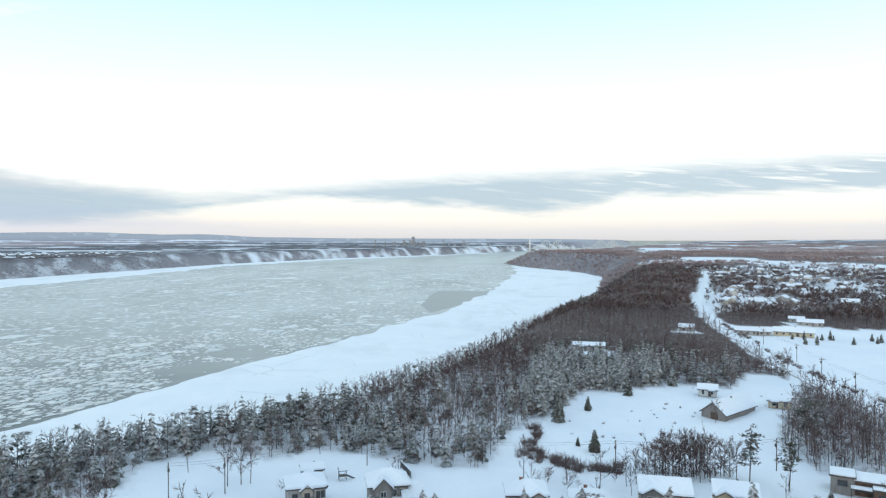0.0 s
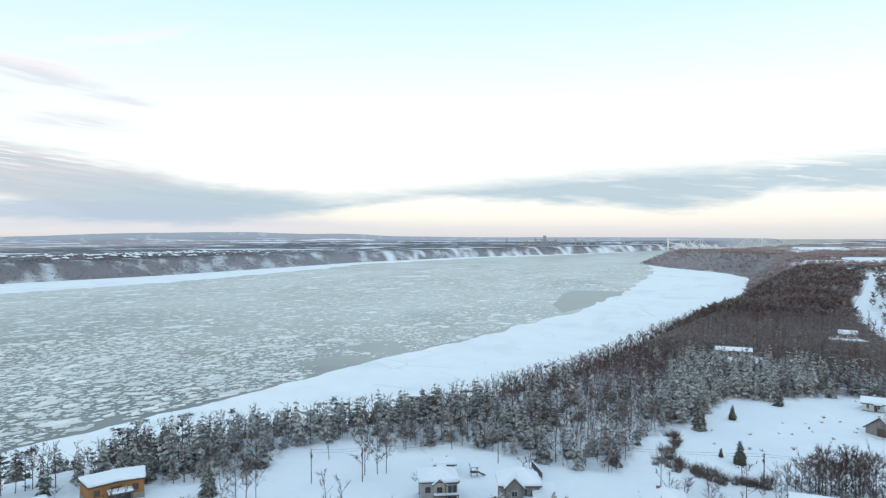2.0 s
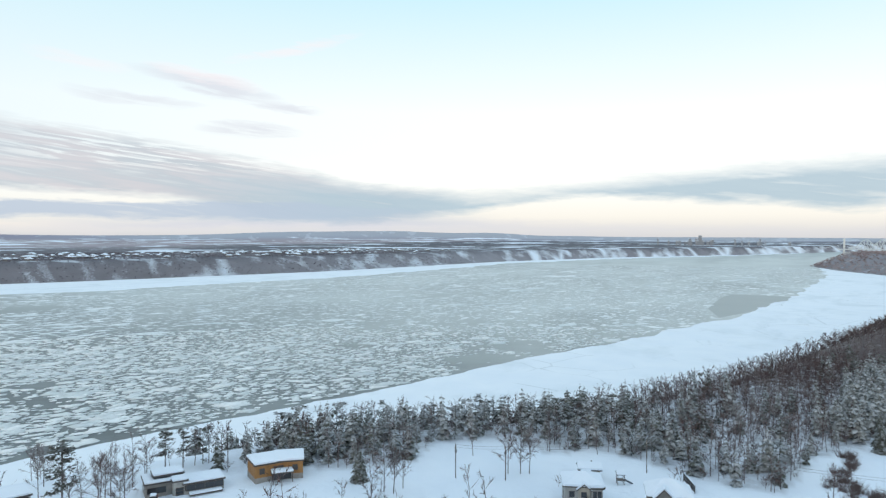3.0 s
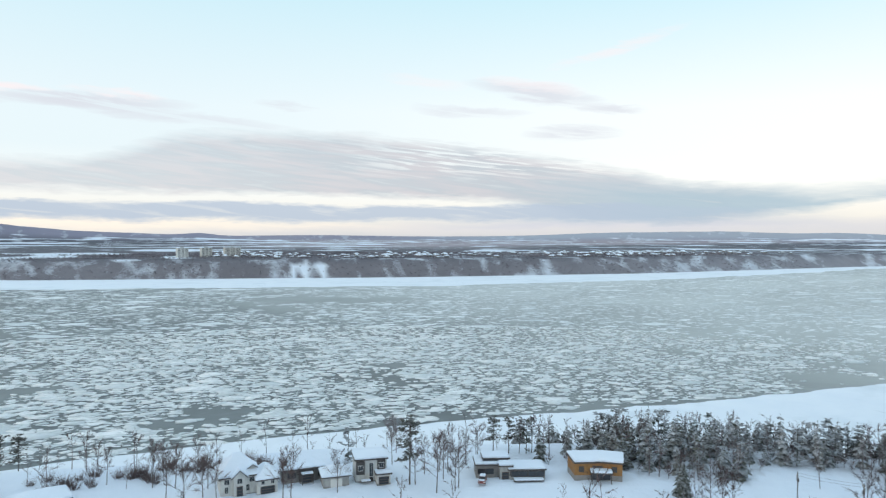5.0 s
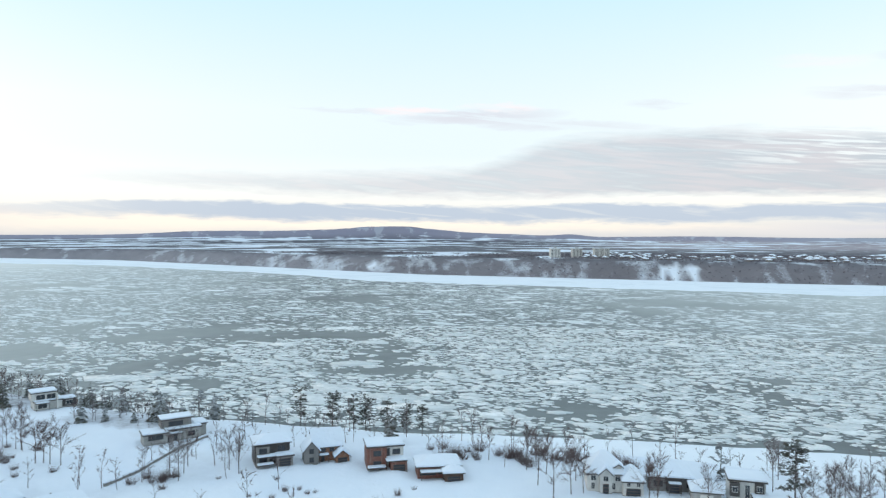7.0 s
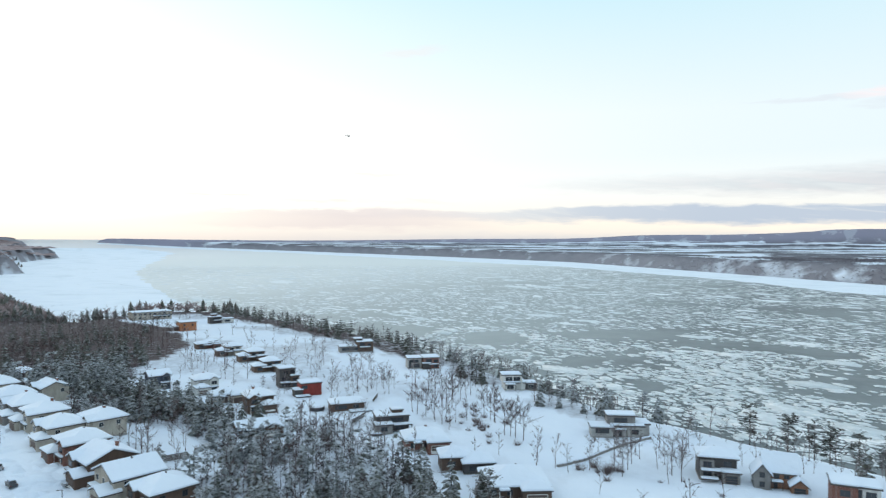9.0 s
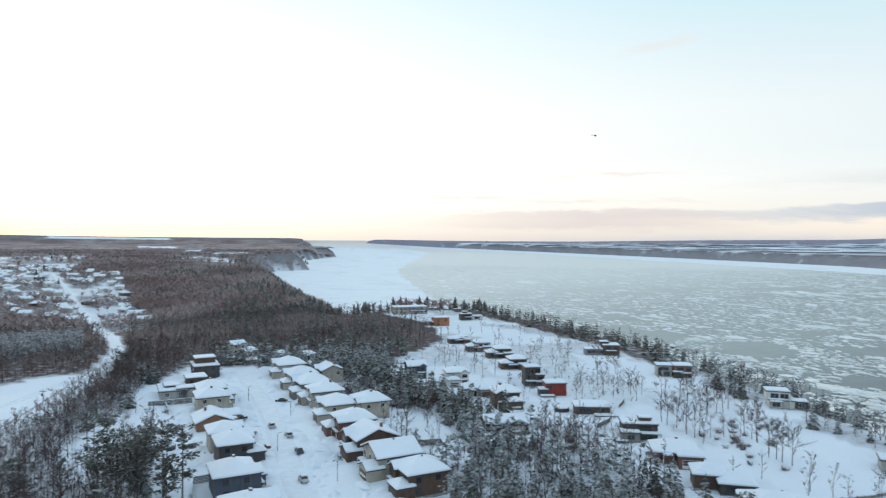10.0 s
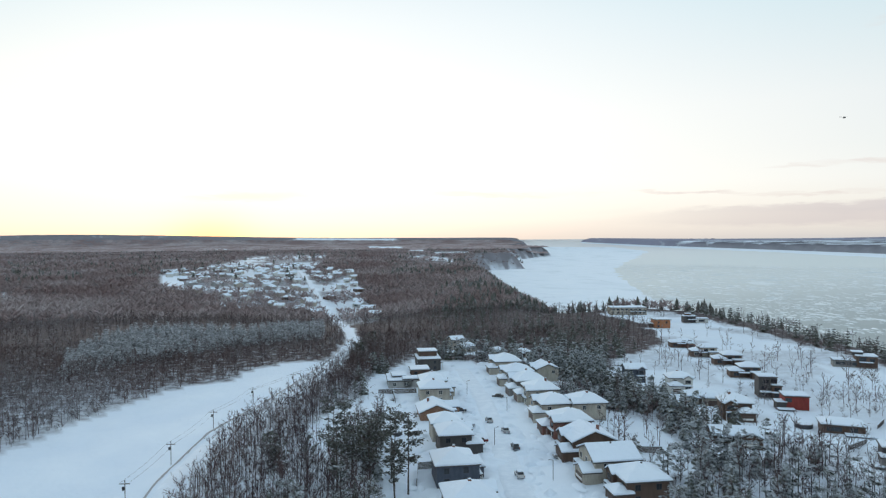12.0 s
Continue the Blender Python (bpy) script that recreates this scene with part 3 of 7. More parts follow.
SHELF = [(-360, -445), (-318, -425), (-308, -363), (-262, -300), (-204, -268), (-172, -234), (-168, -196), (-168, -166), (-164, -140), (-154, -112), (-142, -66), (-110, -40), (-100, 20), (-88, 80), (-70, 110), (-20, 130), (60, 135), (110, 120),
         (125, 165), (72, 174), (10, 172), (-7, 178), (-31, 188), (-48, 182), (-63, 189), (-79, 179), (-79, 158), (-93, 146), (-104, 145), (-118, 133), (-136, 110), (-155, 80), (-170, 45),
         (-186, 15), (-200, -20), (-214, -52), (-238, -98), (-272, -146), (-320, -228), (-358, -335), (-378, -420)]
BARN_FIELD = [(10, 172), (20, 204), (33, 223), (57, 265), (70, 262), (97, 276), (114, 266), (138, 300), (150, 277), (113, 224), (98, 193), (96, 165)]
EAST_FIELD = [(188, 470), (168, 351), (157, 287), (158, 239), (330, 200), (400, 400), (300, 440)]
WEST_FIELD = [(41, -222), (29, -240), (15, -266), (-4, -289), (-18, -300), (-30, -298), (-36, -318), (-61, -330), (-84, -325), (-80, -308), (-50, -264), (-33, -238), (-16, -204), (4, -155), (20, -90), (160, -120)]
VILLAGE = [(5, -1250), (-64, -1400), (-300, -2300), (-600, -2500), (-290, -1300), (-330, -1160), (-265, -930), (-175, -530), (-132, -500), (-155, -640), (-118, -665), (-65, -705), (-36, -850), (-36, -1000)]
SUBURB = [(200, 525), (430, 1100), (480, 1400), (1000, 1700), (1300, 1100), (900, 620), (450, 560), (253, 560)]
SHELF_STRIP = [(-144, -142), (-169, -148), (-172, -129), (-172, -107), (-142, -88), (-107, -105)]
# snowy yards and a bare slope among the trees on either side of the street
GLADES = [[(-151, -220), (-143, -181), (-146, -173), (-137, -146), (-124, -128), (-117, -134), (-121, -148)], [(-77, -250), (-73, -220), (-56, -203), (-41, -176), (-38, -186), (-44, -213), (-60, -235)]]
OPEN = [STREET, SHELF, BARN_FIELD, EAST_FIELD, WEST_FIELD]
FAR_FIELDS = [[(-2250, -11800), (-3600, -10400), (-3050, -8800), (-1800, -9600)],
              [(-1475, -4980), (-1691, -4722), (-1320, -3685), (-1157, -3847)], [(-1080, -2624), (-1250, -2600), (-1010, -2160), (-880, -2150)], [(-1156, -3143), (-1223, -3083), (-1031, -2598), (-977, -2643)],
              [(-329, -4674), (-453, -4550), (-382, -3844), (-277, -3939)], [(0, -1182), (-46, -1193), (-35, -908), (-2, -926)], [(167, -914), (156, -909), (140, -819), (150, -825)]]
HAMLET = [(-842, -2187), (-786, -1769), (-574, -1278), (-599, -1776)]
PLANTATION = [(39, -330), (43, -390), (24, -480), (-17, -500), (-55, -456), (-90, -520), (-115, -490), (-95, -400), (-40, -385), (1, -362), (23, -345)]
ROAD_WEST = [(12, -110), (-1, -168), (-8, -189), (-17, -215), (-50, -266), (-83, -326), (-107, -385), (-129, -487), (-169, -722), (-245, -1251)]
ROAD_EAST = [(150, 170), (152, 231), (155, 281), (169, 360), (204, 518), (238, 633), (336, 865), (488, 1242)]


def bearing(x, y):
    """Degrees to the left of +y, from -90 to 270."""
    az = np.degrees(np.arctan2(-x, y))
    return np.where(az < -90, az + 360, az)


def wooded(x, y):
    """1 where woods stand on the south side, less in the settlements."""
    s = signed(x, y, SOUTH)
    d, az = np.hypot(x, y), bearing(x, y)
    m = (s > 0).astype(float)
    slope = np.interp(az, [35, 44, 98, 106, 134, 143, 147], [1.0, 0.08, 0.12, 0.6, 0.7, 0.6, 1.0])
    on_slope = (s <= 0) & (s > -0.72 * slope_width(x, y))
    m = np.where(on_slope, slope, m)
    m = np.where((s > 0) & (s < 22) & (az > 38) & (az < 146), np.interp(az, [38, 45, 98, 104, 146], [1.0, 0.10, 0.10, 0.8, 0.9]), m)
    for poly in OPEN:
        m[inside(x, y, poly)] = 0
    shelf = inside(x, y, SHELF)
    thin = np.where(fractal(x, y, 38, 77) > np.where(az > 112, 0.47, 0.58), np.where((az > 116) & (az < 142) & (d < 225), 0.6, 0.24), 0.03)
    m[shelf] = thin[shelf]
    m[inside(x, y, SHELF_STRIP)] = 1.0
    for poly in (VILLAGE, SUBURB):
        i = inside(x, y, poly)
        m[i] = np.minimum(m[i], np.where(fractal(x[i], y[i], 90, 78) > 0.52, 0.5, 0.10))
    for road, half in ((ROAD_WEST, 5), (ROAD_EAST, 7)):
        m[away(x, y, road) < half] = 0
    fields = fractal(x, y, 420, 31)
    m[(d > 1300) & (fields > np.where(az > 140, 2.0, 0.60)) & (d < 9000) & (az > -5) | (d > 1300) & (fields > 0.60) & (az < -16)] = 0
    for poly in FAR_FIELDS:
        m[inside(x, y, poly)] = 0
    i = inside(x, y, HAMLET)
    m[i] = np.minimum(m[i], np.where(fractal(x[i], y[i], 120, 79) > 0.5, 0.8, 0.15))
    for poly in GLADES:
        m[inside(x, y, poly)] *= 0.07
    m[d < 100] = 0
    # clear ground round each house, shifted towards the camera to keep it in view
    for rows in PLOTS:
        for hx, hy, _, hw, hd, *_ in rows:
            k = 1 - 5.0 / math.hypot(hx, hy)
            m[np.hypot(x - hx * k, y - hy * k) < max(hw, hd) * 0.62 + 4] = 0
    return m


def north_wooded(x, y):
    n = signed(x, y, NORTH)
    az, d = bearing(x, y), np.hypot(x, y)
    patches = value_noise(az * 40, d * 0.9, 170, 41) * 0.6 + fractal(x, y, 300, 44) * 0.45
    m = (n > 0).astype(float) * np.where(n < 150, 0.12 + 0.6 * value_noise(az * 22, n * 0.02, 3, 47) + 0.45 * value_noise(az * 90, n * 0.2, 3, 48) + 0.3 * (az > 96), np.where(patches > np.interp(az, [50, 64, 90, 100], [0.66, 0.60, 0.575, 0.55]), 0.05, 0.92))
    town = (n > 150) & (n < 720) & (az > 14) & (az < 66)
    m = np.where(town, np.where(fractal(x, y, 70, 49) > 0.58, 0.4, 0.9), m)
    scar = ((az > 60.2) & (az < 63.2) & (value_noise(az * 10, n * 0.08, 4, 45) > 0.25)) | (fractal(x, y, 48, 43) > np.where(az < 16, 0.56, np.where((az > 84) & (az < 90), 0.66, 2.0)))
    m[(n < 120) & (n > 20) & scar] = 0.05
    m[(d > 9500) & (n > 0)] = 1.0
    return m


# ground sheet: rings round the eye, closer together near by
az_front = np.arange(-42.0, 200.0, 0.5)
az_back = np.arange(200.0, 318.0, 4.0)
AZ = np.radians(np.concatenate([az_front, az_back]))
RING = np.concatenate([[0.001, 30, 60], 80 * 1.0235 ** np.arange(273)])
AA, RR = np.meshgrid(AZ, RING)
gx, gy = -np.sin(AA) * RR, np.cos(AA) * RR
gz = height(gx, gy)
rows_n, cols_n = gx.shape
idx = np.arange(rows_n * cols_n).reshape(rows_n, cols_n)
nxt = np.roll(idx, -1, 1)
quads = np.stack([idx[:-1], idx[1:], nxt[1:], nxt[:-1]], -1).reshape(-1, 4)
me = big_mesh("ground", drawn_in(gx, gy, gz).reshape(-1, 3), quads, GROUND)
me.polygons.foreach_set("use_smooth", np.ones(len(quads), bool))
# brush cover raised with distance, where trunks hide the snow from the camera
woods = np.maximum(wooded(gx, gy), north_wooded(gx, gy)) * np.interp(RR, [150, 220, 320, 420], [0.3, 0.5, 1.2, 2.2])
me.attributes.new("woods", "FLOAT", "POINT").data.foreach_set("value", woods.astype(np.float32).ravel())
# grows with distance from the eye: amount of haze in the brush colour
me.attributes.new("far_haze", "FLOAT", "POINT").data.foreach_set("value", (np.clip((RR - 1100) / 1500, 0, 1) * np.where(signed(gx, gy, SOUTH) < 0, 1.0, 0.75)).astype(np.float32).ravel())
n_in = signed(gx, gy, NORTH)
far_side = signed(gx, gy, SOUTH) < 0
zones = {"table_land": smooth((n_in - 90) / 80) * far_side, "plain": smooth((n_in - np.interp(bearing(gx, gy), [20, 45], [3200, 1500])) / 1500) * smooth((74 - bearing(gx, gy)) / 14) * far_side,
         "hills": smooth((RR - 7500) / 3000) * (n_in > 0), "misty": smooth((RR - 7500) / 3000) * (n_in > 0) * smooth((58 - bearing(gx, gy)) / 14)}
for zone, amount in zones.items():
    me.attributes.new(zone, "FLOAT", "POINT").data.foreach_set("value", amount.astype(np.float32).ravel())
tagged(new("ground", me), "snow-covered plateau, wooded bluffs and far rolling country", "ground", kind="structure")

# river surface
AA2, RR2 = np.meshgrid(np.radians(np.arange(-30.0, 172.0, 1.0)), 150 * 1.06 ** np.arange(98))
rx, ry = -np.sin(AA2) * RR2, np.cos(AA2) * RR2
idx = np.arange(rx.size).reshape(rx.shape)
q = np.stack([idx[:-1, :-1], idx[1:, :-1], idx[1:, 1:], idx[:-1, 1:]], -1).reshape(-1, 4)
inland = np.maximum(signed(rx, ry, SOUTH), signed(rx, ry, NORTH)).ravel()
q = q[(inland[q] < 60).any(1)]
used, inv = np.unique(q, return_inverse=True)
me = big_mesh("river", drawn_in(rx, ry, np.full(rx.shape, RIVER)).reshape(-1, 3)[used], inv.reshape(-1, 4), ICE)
tagged(new("river", me), "wide river of grey slush between snowy shores", "river", kind="structure")

# shore-fast ice along both banks
EDGE_NEAR = [(640, 4300), (330, 3160), (250, 2300), (110, 1545), (-4, 1090), (-122, 787), (-198, 610), (-241, 490), (-275, 420), (-306, 345), (-347, 243), (-372, 165), (-390, 105), (-415, 20), (-452, -70),
             (-520, -250), (-600, -450), (-690, -640), (-771, -867), (-982, -1194), (-1285, -1640), (-1605, -2098), (-2628, -3194), (-3712, -4373), (-5000, -6500)]
SOUTH_ICE = EDGE_NEAR + [(-4000, -9000), (2000, -9000), (3000, 2000), (2500, 6000)]
NORTH_ICE = [(500, 7000), (420, 5600), (-20, 4750), (-620, 3730), (-930, 2930), (-1000, 2050), (-1070, 1680), (-1260, 1045), (-1475, 680), (-1830, 80), (-2180, -170), (-2860, -900),
             (-3300, -1740), (-4320, -3800), (-5400, -6450), (-9000, -13400), (-14000, -13000), (-5000, 3000), (-2000, 5000), (-500, 7000)]


def ice_shelf(name, poly, label, top):
    fine = np.radians(np.arange(-34.0, 172.0, 0.5))
    rr = 150 * 1.022 ** np.arange(245)
    A, R = np.meshgrid(fine, rr)
    x, y = -np.sin(A) * R, np.cos(A) * R
    sd = signed(x, y, poly) + (0.010 * R + 4) * (fractal(x, y, 45, 51) - 0.5) * 2
    z = RIVER + np.clip(sd * 0.06, -1.2, top) + np.where(sd > 8, 0.5 * fractal(x, y, 25, 52), 0)
    idx = np.arange(x.size).reshape(x.shape)
    q = np.stack([idx[:-1, :-1], idx[1:, :-1], idx[1:, 1:], idx[:-1, 1:]], -1).reshape(-1, 4)
    q = q[(sd.ravel()[q] > -4).any(1)]
    used, inv = np.unique(q, return_inverse=True)
    me = big_mesh(name, drawn_in(x, y, z).reshape(-1, 3)[used], inv.reshape(-1, 4), SHELF_ICE)
    tagged(new(name, me), label, "ice", kind="structure")


ice_shelf("shore_ice_south", SOUTH_ICE, "smooth snow-covered ice frozen along the near shore", 0.5)
ice_shelf("shore_ice_north", NORTH_ICE, "narrow snow-covered ice frozen along the far shore", 0.5)


# drifting floes; they lie along the current
def floes(name, near, far, step, thick, seed, bare, sides):
    """Floes that keep clear of one another, thinner where open leads run."""
    g = np.random.default_rng(seed)
    u0, v0 = np.meshgrid(np.arange(-far, far, step * 1.5), np.arange(-far, far, step * 0.95))
    u0, v0 = u0 + g.uniform(-0.42, 0.42, u0.shape) * step * 1.5, v0 + g.uniform(-0.42, 0.42, v0.shape) * step * 0.95
    c, s = math.cos(DRIFT), math.sin(DRIFT)
    x, y = (u0 * c - v0 * s).ravel(), (u0 * s + v0 * c).ravel()
    r, az = np.hypot(x, y), bearing(x, y)
    ok = (r > near) & (r < far) & (az > -8) & (az < 152)
    x, y = x[ok], y[ok]
    ok = (signed(x, y, SOUTH_ICE) < -4) & (signed(x, y, NORTH_ICE) < -4)
    dense = fractal(x, y, 220, 61) * 0.62 + fractal(x, y, 55, 62) * 0.52 + g.random(len(x)) * 0.13 + 0.05 * (bearing(x, y) > 108) + 0.075 * smooth((52 - bearing(x, y)) / 14) - 0.03 * np.exp(-((bearing(x, y) - 84) / 22) ** 2)
    ok &= dense > bare
    ok &= ~inside(x, y, LEAD)
    x, y = x[ok], y[ok]
    n, k = len(x), 8 if sides else 6
    s = step * 0.5 * np.clip(0.74 * np.exp(g.normal(0, 0.48, n)), 0.25, 2.0) * np.where(bearing(x, y) < 48, 0.82, 1.0)
    big = g.random(n) < 0.035
    s[big] *= g.uniform(1.6, 3.6, big.sum())
    ang = np.linspace(0, 2 * np.pi, k, endpoint=False)[None] + g.uniform(-0.3, 0.3, (n, k))
    rad = s[:, None] * g.uniform(0.65, 1.15, (n, k))
    rad[:, ::2] *= g.uniform(0.8, 1.1, (n, k // 2))
    turn = DRIFT + g.normal(0.0, 0.3, n)[:, None]
    u, v = np.cos(ang) * rad * 1.45, np.sin(ang) * rad * 0.8
    px, py = x[:, None] + u * np.cos(turn) - v * np.sin(turn), y[:, None] + u * np.sin(turn) + v * np.cos(turn)
    top = RIVER + thick * g.uniform(0.5, 1.5, n)[:, None] + np.zeros((n, k))
    i = np.arange(k)
    side = np.stack([i, i + k, (i + 1) % k + k, (i + 1) % k], -1)
    cap = np.array([[0, 1, 2, 3], [0, 3, 4, 7], [7, 4, 5, 6]] if sides else [[0, 1, 2, 3], [0, 3, 4, 5]])
    if sides:
        v3 = np.concatenate([np.stack([px, py, top], -1), np.stack([px, py, np.full((n, k), RIVER - 0.1)], -1)], 1)
        f = np.concatenate([side, cap])
    else:
        # flat tops just above the water, without sides: none show from the camera
        top[:, ::3] -= 0.03
        v3, f = np.stack([px, py, top], -1), cap
    faces = (f[None] + (np.arange(n) * v3.shape[1])[:, None, None]).reshape(-1, 4)
    v3 = v3.reshape(-1, 3)
    me = big_mesh(name, drawn_in(v3[:, 0], v3[:, 1], v3[:, 2]), faces, FLOE)
    tagged(new(name, me), "broken pale ice floes drifting on the grey river", "ice floes", kind="stuff")


LEAD = [(120, 1520), (-10, 1540), (-30, 1380), (-40, 1210), (-20, 1080), (40, 1230), (90, 1400)]
DRIFT = radians(62)
lead = bmesh.new()
lead.faces.new([lead.verts.new((px, py, RIVER + 0.06)) for px, py in LEAD[::-1]])
me = bpy.data.meshes.new("open_lead")
lead.to_mesh(me)
me.materials.append(material("lead_water", lambda n, p: (n.mix(n.noise(p, 0.01, 4), (0.26, 0.30, 0.31), (0.33, 0.37, 0.375)), n.noise(p, 0.2, 3), 0.05), 0.4, spec=0.2))
tagged(new("open_lead", me), "smooth grey lead of thin new ice beside the shelf", "water", kind="structure")
floes("ice_floes", 330, 900, 6.6, 0.4, 11, 0.548, True)
floes("brash_ice", 330, 800, 3.7, 0.3, 14, 0.60, False)
floes("ice_floes_far", 885, 1500, 8.8, 0.14, 12, 0.535, False)
floes("ice_floes_distant", 1490, 3000, 13.5, 0.14, 13, 0.53, False)


# ---- trees ----
def joined(parts):
    """Join (verts, faces) lists of triangles."""
    v, f, k = [], [], 0
    for a, b in parts:
        v.append(a)
        f.append(b + k)
        k += len(a)
    return np.concatenate(v), np.concatenate(f)


def limb(p, q, r0, r1, sides=4):
    """A tapered stick between two points, as triangles."""
    p, q = np.array(p, float), np.array(q, float)
    d = (q - p) / max(np.linalg.norm(q - p), 1e-6)
    u = np.cross(d, (0.3, 0.9, 0.2))
    u /= np.linalg.norm(u)
    w2 = np.cross(d, u)
    a = np.linspace(0, 2 * np.pi, sides, endpoint=False)
    ring = np.cos(a)[:, None] * u + np.sin(a)[:, None] * w2
    v = np.concatenate([p + ring * r0, q + ring * r1])
    i = np.arange(sides)
    j = (i + 1) % sides
    return v, np.concatenate([np.stack([i, j, j + sides], -1), np.stack([i, j + sides, i + sides], -1)])


def tied(parts):
    """Tie the limbs to the first one by slivers inside the wood, so that it is one piece."""
    v, f = joined(parts)
    k, ties = len(parts[0][0]), []
    for a, _ in parts[1:]:
        ties.append((int(np.argmin(np.linalg.norm(v[:len(parts[0][0])] - a[0], axis=1))), k, k + 1))
        k += len(a)
    return v, np.concatenate([f, np.array(ties)])


def blade(g, p, d, length, width):
    """One thin twig as a triangle."""
    d = d / np.linalg.norm(d)
    u = np.cross(d, g.normal(size=3))
    u = u / np.linalg.norm(u) * width / 2
    return np.array([p - u, p + u, p + d * length]), np.array([[0, 1, 2]])


def bare_tree(seed, tall=13.0, twigs=820, spread=0.29, clear=0.2, thick=0.0036, boughs=13, forks=2):
    """Trunk with ascending boughs that fork, and a crown of fine twigs. Returns wood and crown as (verts, faces)."""
    g = np.random.default_rng(seed)
    top = np.array([g.normal(0, 0.35), g.normal(0, 0.35), tall * 0.9])
    mid = np.array([g.normal(0, 0.2), g.normal(0, 0.2), tall * 0.45])
    wood = [limb((0, 0, -0.4), mid, tall * 0.0105, tall * 0.0065, 5), limb(mid, top, tall * 0.0065, tall * 0.0015, 4)]
    arms = [(mid, top)]
    for k in range(boughs):
        h = clear + (0.8 - clear) * (k + g.random()) / boughs
        base = mid * (h / 0.45) if h < 0.45 else mid + (top - mid) * (h - 0.45) / 0.45
        a = 2.4 * k + g.uniform(-0.5, 0.5)
        up = radians(g.uniform(28, 66))
        length = tall * spread * (1.45 - h) * g.uniform(0.75, 1.15)
        end = base + length * np.array([np.cos(a) * np.cos(up), np.sin(a) * np.cos(up), np.sin(up)])
        end[2] = min(end[2], tall * 1.0)
        wood.append(limb(base, end, tall * 0.0026, tall * 0.0008, 3))
        arms.append((base, end))
        for q in range(forks):
            p = base + (end - base) * g.uniform(0.3, 0.7)
            e = p + (end - base) * g.uniform(0.35, 0.6) + g.normal(0, 0.16, 3) * length
            wood.append(limb(p, e, tall * 0.0017, tall * 0.0006, 3))
            arms.append((p, e))
    crown = []
    for k in range(twigs):
        p, e = arms[g.integers(len(arms))]
        q = p + (e - p) * g.uniform(0.12, 1.02) ** 0.8
        dr = (e - p) / np.linalg.norm(e - p) + g.normal(0, 0.62, 3) + np.array([0, 0, 0.2])
        crown.append(blade(g, q, dr, tall * g.uniform(0.05, 0.13), tall * thick))
    return tied(wood), joined(crown)


def snowy_conifer(seed, tall=14.0, wide=2.9, tiers=15, fringe=9, start=0.08, taper=0.8):
    """A spruce or fir of drooping boughs, each a bent pair of triangles."""
    g = np.random.default_rng(seed)
    wood = [limb((0, 0, -0.4), (0, 0, tall * 0.97), tall * 0.015, 0.02, 5)]
    crown = []
    for k in range(tiers):
        h = start + (0.97 - start) * (k / tiers) ** 0.9
        reach = wide * (1 - h) ** taper * g.uniform(0.7, 1.2) + 0.22
        m = max(4, int(fringe * (1 - h) + 3))
        for b in range(m):
            a = 2 * np.pi * (b + g.uniform(-0.35, 0.35)) / m + k
            r = reach * g.uniform(0.65, 1.15)
            d, s = np.array([np.cos(a), np.sin(a), 0]), np.array([-np.sin(a), np.cos(a), 0])
            z = tall * h + g.uniform(-0.25, 0.25)
            wd = r * g.uniform(0.22, 0.36) * (12 / (fringe + 1)) ** 0.5 + 0.10
            root = np.array([0, 0, z + 0.25])
            elbow = d * r * 0.6 + np.array([0, 0, z - r * 0.06])
            tip = d * r + np.array([0, 0, z - r * g.uniform(0.25, 0.5)])
            v = np.array([root, elbow - s * wd + (0, 0, -r * 0.14), elbow + (0, 0, 0.10 * r), elbow + s * wd + (0, 0, -r * 0.14), tip])
            crown.append((v, np.array([[0, 1, 2], [0, 2, 3], [1, 4, 2], [2, 4, 3]])))
    crown.append((np.array([[-0.1, 0, tall * 0.93], [0.1, 0, tall * 0.93], [0, 0, tall * 1.01]]), np.array([[0, 1, 2]])))
    return joined(wood), joined(crown)


def tall_pine(seed, tall=17.0, clear=0.34, reach=0.18, boughs=34, tufts=20, tuft=1.0):
    """A white pine: bare lower trunk and flat irregular plates of needles."""
    g = np.random.default_rng(seed)
    wood = [limb((0, 0, -0.4), (g.normal(0, 0.3), g.normal(0, 0.3), tall * 0.96), tall * 0.014, 0.05, 5)]
    crown = []
    for k in range(boughs):
        h = g.uniform(clear, 0.98)
        a = g.uniform(0, 2 * np.pi)
        r = tall * reach * (1.15 - 0.8 * abs(h - 0.55)) * g.uniform(0.5, 1.15)
        d = np.array([np.cos(a), np.sin(a), 0])
        end = d * r + np.array([0, 0, tall * h + r * 0.18])
        wood.append(limb((0, 0, tall * h), end, 0.07, 0.03, 3))
        for c in range(tufts):
            p = d * r * g.uniform(0.35, 1.1) + np.array([0, 0, tall * h + r * 0.15]) + g.normal(0, (0.55, 0.55, 0.24))
            s = g.uniform(0.28, 0.62) * tuft
            e1 = np.array([np.cos(a + g.normal(0, 0.9)), np.sin(a + g.normal(0, 0.9)), g.normal(0.15, 0.3)]) * s
            e2 = np.cross(e1, (g.normal(0, 0.4), g.normal(0, 0.4), 1.0)) * 0.55
            crown.append((np.array([p - e1 * 0.6, p + e2, p + e1, p - e2]), np.array([[0, 1, 2], [0, 2, 3]])))
    return tied(wood), joined(crown)


